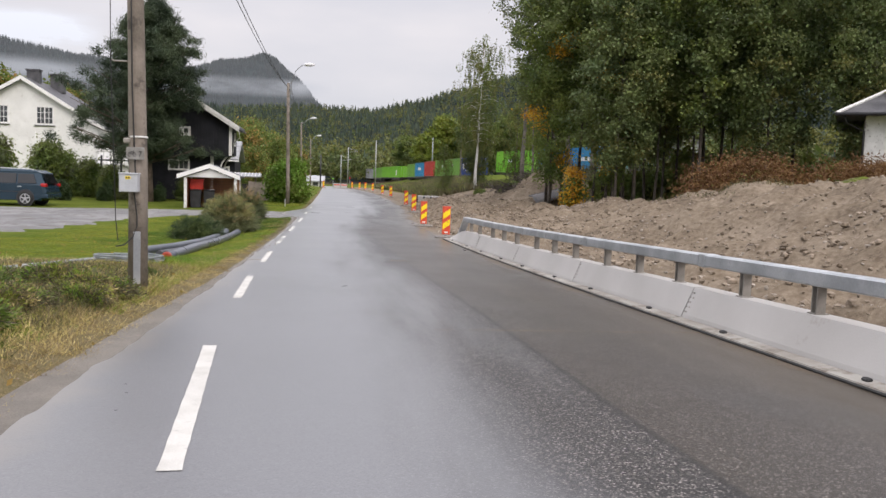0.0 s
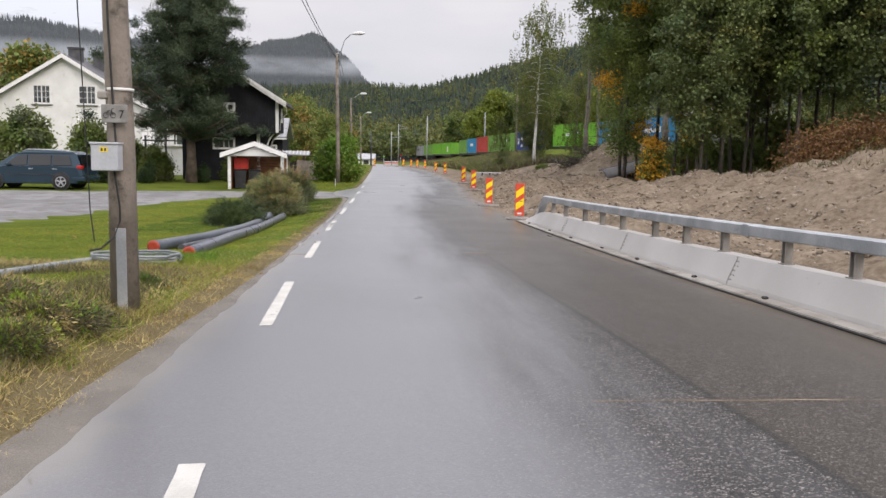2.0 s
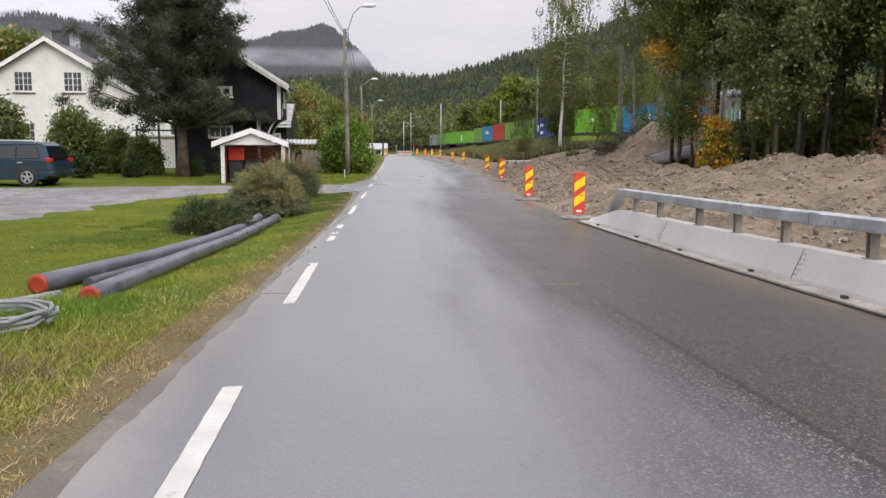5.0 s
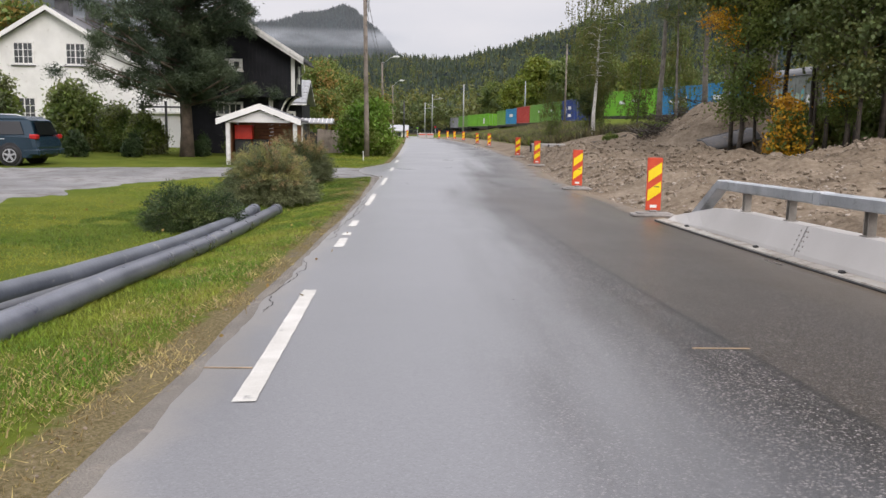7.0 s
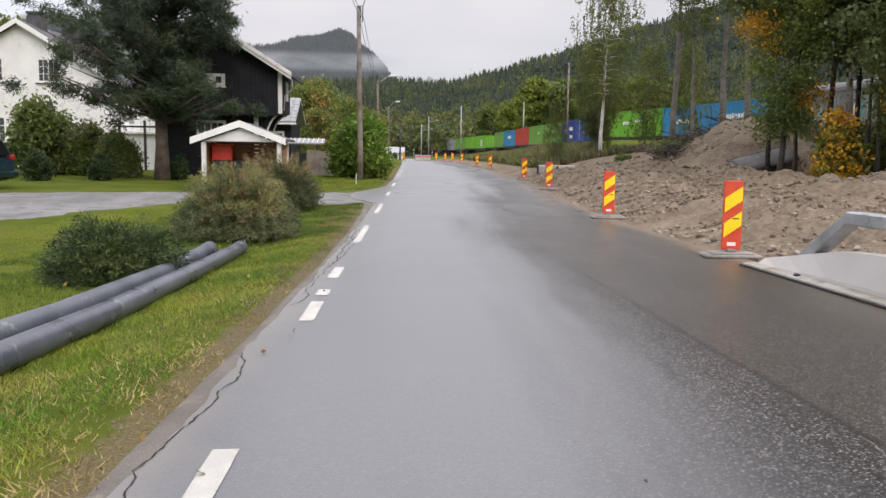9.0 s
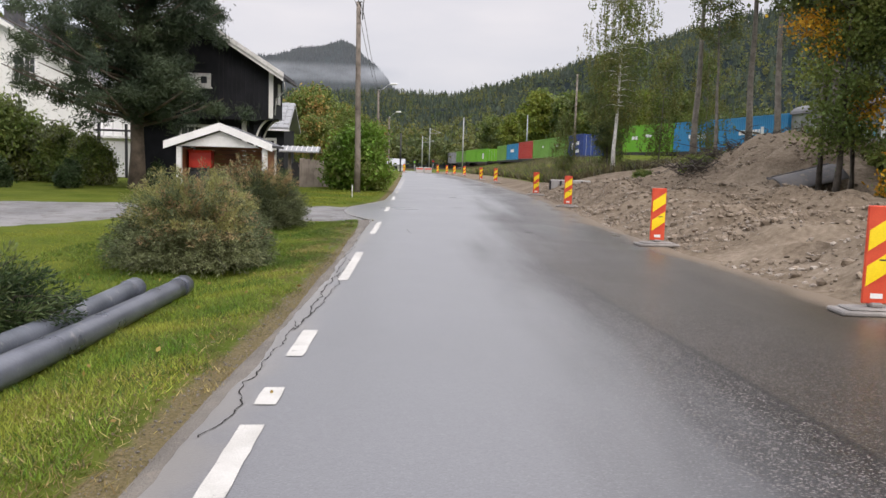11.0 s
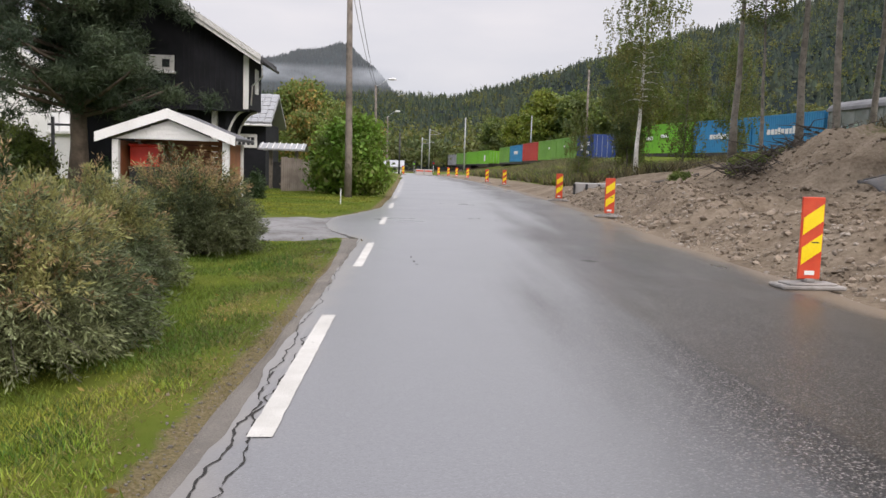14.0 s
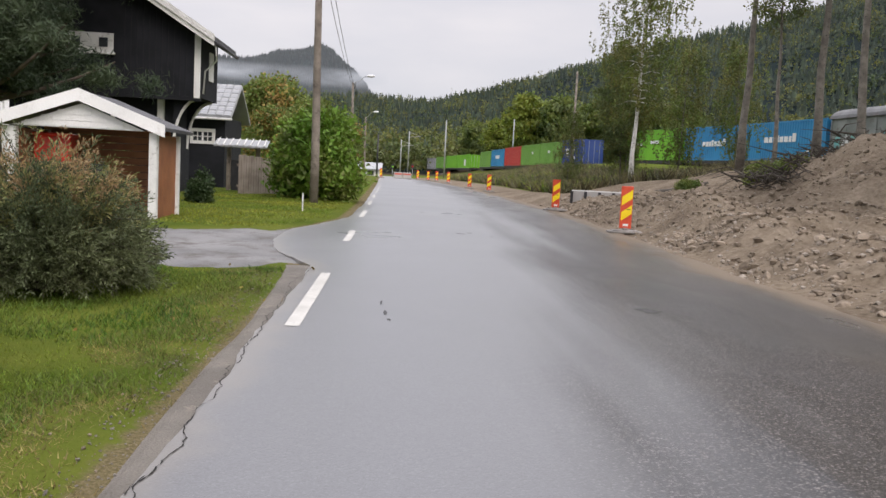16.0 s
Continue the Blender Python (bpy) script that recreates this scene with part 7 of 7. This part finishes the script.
# concrete trough with steel posts by the verge
ob = thing("concrete_trough", "grey concrete block with dark steel posts", "concrete block", (6.5, 59.2, gz(6.5, 59.2) - 0.12), -12)
part("block", boxes(((-0.9, -0.2, -0.1), (1.0, 0.5, 0.38)), bev=0.03), M["concrete"], ob)
for i in range(4):
    part("post", boxes(((-0.95 + i * 0.5, -0.32, -0.1), (-0.85 + i * 0.5, -0.22, 0.34))), M["bin_black"], ob)
# fallen log and half-buried culvert piece
solo("fallen_log", tubes(([(8.8, 62.2, gz(8.8, 62.2) + 0.12), (10.2, 62, gz(10.2, 62) + 0.16), (11.6, 61.6, gz(11.6, 61.6) + 0.2)], [0.14, 0.13, 0.10]), n=9), M["bark"], "dark fallen log on the bare earth", "log")
ob = thing("culvert_shell", "dark grey curved plastic culvert piece half sunk in the earth", "culvert piece")
bm = bmesh.new()
corner = [Vector(p) for p in ((11.05, 47.45, 0.60), (13.3, 47.75, 1.16), (13.5, 46.7, 0.74), (11.25, 46.4, 0.22))]
rows = []
for i in range(13):
    f = i / 12
    a, b = corner[0].lerp(corner[1], f), corner[3].lerp(corner[2], f)
    rows.append([a.lerp(b, j / 6) + Vector((0, 0, 0.16 * math.sin(math.pi * j / 6))) for j in range(7)])
top = [[bm.verts.new(p) for p in r] for r in rows]
low = [[bm.verts.new(p - Vector((0, 0, 0.05))) for p in r] for r in rows]
for i in range(12):
    for j in range(6):
        f = bm.faces.new((top[i][j], top[i][j + 1], top[i + 1][j + 1], top[i + 1][j]))
        f.smooth = True
        bm.faces.new((low[i][j], low[i + 1][j], low[i + 1][j + 1], low[i][j + 1]))
    for j in (0, 6):
        bm.faces.new((top[i][j], top[i + 1][j], low[i + 1][j], low[i][j]))
for i in (0, 12):
    for j in range(6):
        bm.faces.new((top[i][j], top[i][j + 1], low[i][j + 1], low[i][j]))
part("shell", bm, M["pipe_shell"], ob)
part("rim", tubes(([tuple(r[0] + Vector((0, 0.02, 0.01))) for r in rows], 0.035), n=6), M["pipe_shell"], ob, "raised pipe rim")

# torn roots and branches on the heap
rng = np.random.default_rng(91)
for cx, cy, n in ((10.9, 55.6, 34), (11.6, 55.0, 34), (12.4, 55.6, 30), (13.2, 55.9, 26), (11.7, 57.6, 26), (14.4, 55.8, 24), (15.4, 55.0, 18)):
    stump = thing("uprooted_stump", "tangled uprooted stump lying on the earth heap", "stump", (cx, cy, gz(cx, cy) - 0.05), group="uprooted stumps")
    for i in range(n):
        bm = bmesh.new()
        a, L = rng.uniform(0, 6.28), rng.uniform(0.5, 1.5) * (1.5 if i % 6 == 0 else 1)
        x0, y0 = rng.normal(0, 0.35), rng.normal(0, 0.35)
        zz = rng.uniform(0.0, 0.45)
        sweep(bm, [(x0, y0, zz), (x0 + math.cos(a) * L * 0.5, y0 + math.sin(a) * L * 0.5, zz + rng.uniform(0, 0.35)), (x0 + math.cos(a + 0.4) * L, y0 + math.sin(a + 0.4) * L, zz + rng.uniform(-0.2, 0.4))], [0.045 if i % 6 == 0 else 0.026, 0.018, 0.006], 5, caps=False)
        part("root", bm, M["bark"], stump)
for x, y, s in ((11.9, 57.2, 0.55), (13.2, 57.8, 0.6), (15.4, 57.4, 0.6), (16.8, 58.4, 0.7), (10.4, 60.5, 0.4)):
    put(copy_thing(under, pose(0, 0, 0)), x, y, x * 40, scale=s)
solo("garden_stake", tubes(([(-3.2, 50, gz(-3.2, 50) - 0.1), (-3.2, 50, -0.12)], 0.02), n=6), M["white_worn"], "thin white garden stake", "stake")


COIL = (-3.64, 15.29)
# a loosely coiled hose lying before the pipes
rng = np.random.default_rng(17)
coil = []
for i in range(86):
    a, r = i * 0.42, 0.42 + 0.16 * math.sin(i * 0.21) + rng.normal(0, 0.015)
    px, py = COIL[0] + r * 1.15 * math.cos(a), COIL[1] + r * 1.3 * math.sin(a)
    coil.append((px, py, gz(px, py) + 0.035 + 0.0012 * i))
solo("coiled_hose", tubes((coil, 0.017), n=6), M["pipe_pale"], "thin grey hose coiled loosely in the grass", "hose")

# ---- weed clumps on the bank before the pole ----
clump = spray_bush("weed_clump", "low grey-brown tangle of withered weeds on the bank", 71, 0.5, 0.42, 0.30, 300, 34, 0.04, [("foliage", M["weed"], 1, 0), ("foliage_dry", M["dryblade"], 0.28, 0.2), ("foliage_green", M["grassblade"], 0.28, 0.1)], "weeds", "weed clumps on the bank")
put(clump, -2.85, 9.9)
for x, y, a, s in ((-3.3, 10.2, 50, 1.1), (-2.75, 9.2, 120, 0.8), (-3.8, 9.3, 200, 1.0), (-4.6, 10.0, 300, 0.8), (-3.2, 8.3, 20, 0.9), (-4.4, 8.0, 240, 0.9)):
    put(copy_thing(clump, pose(0, 0, 0)), x, y, a, scale=s)
green_clump = spray_bush("weed_clump", "low clump of green weeds in the rough grass", 72, 0.4, 0.4, 0.26, 220, 30, 0.05, [("foliage", M["lushblade"], 1, 0), ("foliage_dry", M["weed"], 0.2, 0.2)], "weeds", "weed clumps on the bank")
put(green_clump, -3.6, 8.9)
for x, y, a, s in ((-4.0, 10.0, 30, 1.0), (-3.1, 7.2, 140, 1.0), (-4.9, 8.8, 80, 1.2), (-2.9, 12.6, 10, 0.6), (-5.6, 10.6, 200, 1.1)):
    put(copy_thing(green_clump, pose(0, 0, 0)), x, y, a, scale=s)

# ---- grass, weeds and stones ----
def blades(n, xr, yr, h_lo, h_hi, w, keep, seed, lean=1.15):
    g = np.random.default_rng(seed)
    x, y = g.uniform(*xr, n), g.uniform(*yr, n)
    k = keep(x, y, g)
    x, y = x[k], y[k]
    n = len(x)
    z = ground_z(x, y) - 0.01
    h, a, b = g.uniform(h_lo, h_hi, n), g.uniform(0, 6.283, n), g.uniform(0, 6.283, n)
    L = h * g.uniform(0.1, lean, n)
    w = w * 1.5
    p0 = np.stack([x - w * np.cos(b), y - w * np.sin(b), z], 1)
    p1 = np.stack([x + w * np.cos(b), y + w * np.sin(b), z], 1)
    t = np.stack([x + L * np.cos(a), y + L * np.sin(a), z + h], 1)
    v = np.stack([p0, p1, t], 1).reshape(-1, 3)
    return v.tolist(), np.arange(n * 3).reshape(-1, 3).tolist()


def drive_edge(x, y):
    """True on the lawn, false on the driveway."""
    return ~((x < np.interp(y, [8, 12, 22, 30, 35, 38.5], [-12, -10.3, -9.3, -9.0, -8.4, -7.0])) | (y > 39.0) & (y < 44.6) | (y > 43.2) & (x < -8) & (y < 43.9) | (y > 44) & (y < 48.6) & (x > -1.95 - (48.6 - y) * 0.3))


def verge(lo, hi, ragged=0.25):
    def keep(x, y, g):
        d = left_x(y) - x + ragged * wave(x, y, 0.6, 2)
        return (d > lo) & (d < hi) & drive_edge(x, y) & (g.random(len(x)) < (0.35 + 0.65 * (wave(x, y, 0.35, 5) > -0.25)) * sstep(lo - 0.15, lo + 0.3, d))
    return keep


patch = lambda s, c: (lambda x, y: wave(x, y, s, 9) > c)
GRASS = (
    ("lawn_grass", (-9.5, -2.2), (9, 39.2), 210000, 0.02, 0.042, 0.0035, verge(0.9, 8), "lawnblade", "short mown lawn grass"),
    ("verge_grass", (-4.2, -2.1), (9, 30), 130000, 0.02, 0.065, 0.0035, lambda x, y, g: verge(0.3, 1.7, 0.35)(x, y, g) & (left_x(y) - x > np.interp(y, [18, 28], [0.5, 0.25])), "grassblade", "lush green grass along the verge"),
    ("verge_grass", (-6.5, -2.05), (22, 39.1), 150000, 0.02, 0.07, 0.0035, lambda x, y, g: verge(0.42, 4.5, 0.45)(x, y, g) & (wave(x, y, 0.7, 3) > -0.55) & (g.random(len(x)) < np.interp(y, [22, 27], [0.2, 1.0])), "lushblade", "deep green grass below the bushes"),
    ("dry_grass", (-3.4, -1.9), (20, 39.1), 120000, 0.01, 0.036, 0.0028, lambda x, y, g: verge(0.03, 1.1, 0.4)(x, y, g) & (left_x(y) - x > np.interp(y, [31, 36, 39], [0.1, 0.2, 0.4])) & (g.random(len(x)) < np.interp(y, [20, 26], [0.1, 1.0])), "tanblade", "short browned grass at the road edge"),
    ("dry_grass", (-3.6, -1.9), (0, 28), 120000, 0.012, 0.05, 0.0034, lambda x, y, g: verge(0.04, 1.15, 0.35)(x, y, g) & (g.random(len(x)) < np.interp(y, [18, 27], [1.0, 0.0])), "dryblade", "dry yellow grass at the road edge"),
    ("lawn_grass", (-20, -2.2), (44, 58), 60000, 0.03, 0.07, 0.008, verge(0.5, 18), "lawnblade", "short lawn beyond the driveway"),
    ("dry_grass", (-6.5, -1.9), (1, 15), 60000, 0.03, 0.12, 0.0035, lambda x, y, g: verge(0.45, 4.5)(x, y, g) & (wave(x, y, 0.9, 4) > -0.35), "dryblade", "tall dry grass round the pole"),
    ("weeds", (-8, -1.9), (1, 14), 80000, 0.05, 0.15, 0.004, lambda x, y, g: verge(0.7, 6.5)(x, y, g) & (wave(x, y, 0.8, 1) > -0.25), "weed", "grey-green weeds on the bank"),
    ("verge_grass", (-8, -1.9), (1, 16), 40000, 0.04, 0.10, 0.0035, lambda x, y, g: verge(0.8, 6.5)(x, y, g) & (wave(x, y, 1.1, 6) > 0.05), "grassblade", "rough green grass round the pole"),
    ("verge_grass", (-4.2, -2.9), (14.6, 16.9), 5000, 0.05, 0.14, 0.0035, lambda x, y, g: wave(x, y, 0.4, 2) > -0.3, "grassblade", "longer green grass before the pipe ends"),
    ("railway_grass", (5, 16), (74, 125), 40000, 0.3, 0.9, 0.03, lambda x, y, g: (x > right_x(y) + 3.2 + 0.6 * wave(x, y, 1.5)), "weed", "tall grass between road and railway"),
    ("railway_grass", (5, 16), (75, 125), 26000, 0.3, 0.8, 0.03, lambda x, y, g: (x > right_x(y) + 3.4 + 0.6 * wave(x, y, 1.5)) & (wave(x, y, 4, 3) > -0.2), "grassblade", "green grass below the railway"),
    ("heap_grass", (12.5, 22), (20, 33), 5000, 0.1, 0.28, 0.012, lambda x, y, g: (wave(x, y, 1.5, 3) > 0.1) & (x > 14.5 - 0.6 * (y - 24).clip(-4, 3)), "weed", "tufts of grass on the earth bank"),
    ("bank_grass", (15, 30), (48, 80), 30000, 0.2, 0.7, 0.02, lambda x, y, g: wave(x, y, 2.0, 8) > -0.3, "weed", "rough grass under the tall trees"),
)
for k, (nm, xr, yr, n, h0, h1, w, keep, mt, lab) in enumerate(GRASS):
    v, f = blades(n, xr, yr, h0, h1, w, keep, 500 + k, 2.6 if nm == "dry_grass" else 1.3)
    tagged(new(nm, raw(nm, v, f, M[mt])), lab, "grass", kind="stuff")

ICO = bmesh.new()
bmesh.ops.create_icosphere(ICO, subdivisions=1, radius=1)
ICO_V = np.array([v.co[:] for v in ICO.verts])
ICO_F = np.array([[v.index for v in f.verts] for f in ICO.faces])
ICO.free()


def rubble(n, place, s_lo, s_hi, seed, sink=0.25):
    g = np.random.default_rng(seed)
    x, y = place(g, n)
    z = ground_z(x, y)
    n = len(x)
    s = s_lo * (s_hi / s_lo) ** (g.random(n) ** 2.2)
    v = ICO_V[None] * g.uniform(0.6, 1.3, (n, len(ICO_V), 1)) * s[:, None, None] * g.uniform(0.6, 1.2, (n, 1, 3)) * np.array([1, 1, 0.75])
    v = v + np.stack([x, y, z + s * (0.5 - sink)], 1)[:, None, :]
    f = ICO_F[None] + (np.arange(n) * len(ICO_V))[:, None, None]
    return v.reshape(-1, 3).tolist(), f.reshape(-1, 3).tolist()


def site_area(y_lo, y_hi, x_off, x_hi):
    def place(g, n):
        y = g.uniform(y_lo, y_hi, n)
        x = right_x(y) + x_off + (x_hi - right_x(y) - x_off) * g.random(n) ** 1.25
        k = wave(x, y, 1.6, 4) + g.uniform(-0.7, 0.9, n) > 0
        return x[k], y[k]
    return place


def edge_grit(g, n):
    y = 1 + 38 * g.random(n) ** 1.8
    return left_x(y) - 0.55 + 0.75 * g.random(n) ** 0.8, y


def shoulder_grit(g, n):
    y = g.uniform(22, 39.3, n)
    return left_x(y) + 0.03 - np.interp(y, [22, 31, 39.3], [0.3, 0.32, 0.6]) * g.random(n), y


for nm, n, pl, a, b, mt, lab in (("stones", 13000, site_area(8, 62, 0.35, 13.0), 0.008, 0.055, "stone", "pale stones in the bare earth"), ("earth_clods", 30000, site_area(8, 62, 0.3, 14), 0.012, 0.085, "clod", "brown clods of dug earth"), ("earth_clods", 9000, site_area(34, 60, 0.4, 13), 0.016, 0.11, "clod", "lumps of earth tipped on the heap"), ("stones", 2600, site_area(27, 48, 0.1, 6.0), 0.008, 0.06, "stone", "gravel at the foot of the earth bank"),
                                 ("grit", 4200, edge_grit, 0.003, 0.012, "clod", "loose grit along the road edge"), ("grit", 3800, shoulder_grit, 0.003, 0.013, "verge", "grey grit on the road shoulder")):
    v, f = rubble(n, pl, a, b, n)
    tagged(new(nm, raw(nm, v, f, M[mt])), lab, "stones", kind="stuff")
# fallen leaves on the grass and road edge
g = np.random.default_rng(5)
lx_ = g.uniform(-8, -1.6, 260)
ly_ = g.uniform(4, 39, 260)
v, f = leaf_cloud(np.stack([lx_, ly_, ground_z(lx_, ly_) + 0.06], 1), 0.01, 1, 0.045, g, 0, 1.2, 0.3)
tagged(new("fallen_leaves", raw("fallen_leaves", v.tolist(), f.tolist(), M["leaf_ochre"])), "yellow fallen leaves scattered on the grass", "leaves", kind="stuff")


# ---- mist on the mountain ----
def mist_mat(name, glow):
    m = bpy.data.materials.new(name)
    m.use_nodes = True
    n, l = m.node_tree.nodes, m.node_tree.links
    n.remove(n["Principled BSDF"])
    att = n.new("ShaderNodeAttribute")
    att.attribute_name = "veil"
    sep = n.new("ShaderNodeSeparateXYZ")
    l.new(att.outputs["Vector"], sep.inputs[0])
    tc = n.new("ShaderNodeTexCoord")
    mp = n.new("ShaderNodeMapping")
    mp.inputs["Scale"].default_value = (0.0075, 0.0075, 0.024)
    l.new(tc.outputs["Object"], mp.inputs[0])
    nz = n.new("ShaderNodeTexNoise")
    nz.inputs["Scale"].default_value, nz.inputs["Detail"].default_value = 1.0, 7
    l.new(mp.outputs[0], nz.inputs["Vector"])
    rg = n.new("ShaderNodeMapRange")
    rg.inputs["From Min"].default_value, rg.inputs["From Max"].default_value = 0.3, 0.62
    rg.inputs["To Min"].default_value = 0.15
    l.new(nz.outputs["Fac"], rg.inputs["Value"])
    mu = n.new("ShaderNodeMath")
    mu.operation = "MULTIPLY"
    l.new(rg.outputs[0], mu.inputs[0])
    l.new(sep.outputs["X"], mu.inputs[1])
    ad = n.new("ShaderNodeMath")
    ad.operation = "ADD"
    ad.use_clamp = True
    l.new(mu.outputs[0], ad.inputs[0])
    l.new(sep.outputs["Y"], ad.inputs[1])
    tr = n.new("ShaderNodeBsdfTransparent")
    # daylight on the mist is put in as the sheet's own glow
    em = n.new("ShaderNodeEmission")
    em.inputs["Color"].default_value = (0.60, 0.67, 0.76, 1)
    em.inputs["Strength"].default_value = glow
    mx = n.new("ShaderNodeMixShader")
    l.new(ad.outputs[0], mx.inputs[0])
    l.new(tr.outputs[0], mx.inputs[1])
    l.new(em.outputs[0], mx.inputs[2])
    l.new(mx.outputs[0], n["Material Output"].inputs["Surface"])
    return m


MIST, CLOUD = mist_mat("mist", 0.85), mist_mat("glowing_cloud", 1.25)


def mist_sheet(name, r, az0, az1, el0, el1, dens, thin, lab, mat_=MIST):
    """A curved self-glowing veil that stands for low cloud and haze before the mountain."""
    na, ne = 60, 14
    v, f, d = [], [], []
    for j in range(ne + 1):
        for i in range(na + 1):
            az, el = radians(az0 + (az1 - az0) * i / na), radians(el0 + (el1 - el0) * j / ne)
            v.append((r * math.sin(az), r * math.cos(az), r * math.tan(el)))
            a, b = i / na, j / ne
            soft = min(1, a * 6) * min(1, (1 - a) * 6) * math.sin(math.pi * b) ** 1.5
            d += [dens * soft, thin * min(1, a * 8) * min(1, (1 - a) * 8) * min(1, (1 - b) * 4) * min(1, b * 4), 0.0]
    for j in range(ne):
        for i in range(na):
            k = j * (na + 1) + i
            f.append((k, k + 1, k + na + 2, k + na + 1))
    me = raw(name, v, f, mat_)
    at_ = me.attributes.new("veil", "FLOAT_VECTOR", "POINT")
    at_.data.foreach_set("vector", np.array(d, np.float32))
    ob = tagged(new(name, me), lab, "mist", kind="structure")
    ob.visible_shadow = False


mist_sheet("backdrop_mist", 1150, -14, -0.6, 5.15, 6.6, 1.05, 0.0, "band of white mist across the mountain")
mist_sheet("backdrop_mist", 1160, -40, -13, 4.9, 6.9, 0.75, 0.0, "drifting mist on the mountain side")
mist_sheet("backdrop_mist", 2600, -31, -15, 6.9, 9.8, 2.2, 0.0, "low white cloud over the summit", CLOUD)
# added glowing veil: washes haze over everything far behind it
mist_sheet("backdrop_mist", 1130, -45, 14, 1.0, 9.8, 0.0, 0.15, "glowing see-through sheet painting thin haze over the far valley")
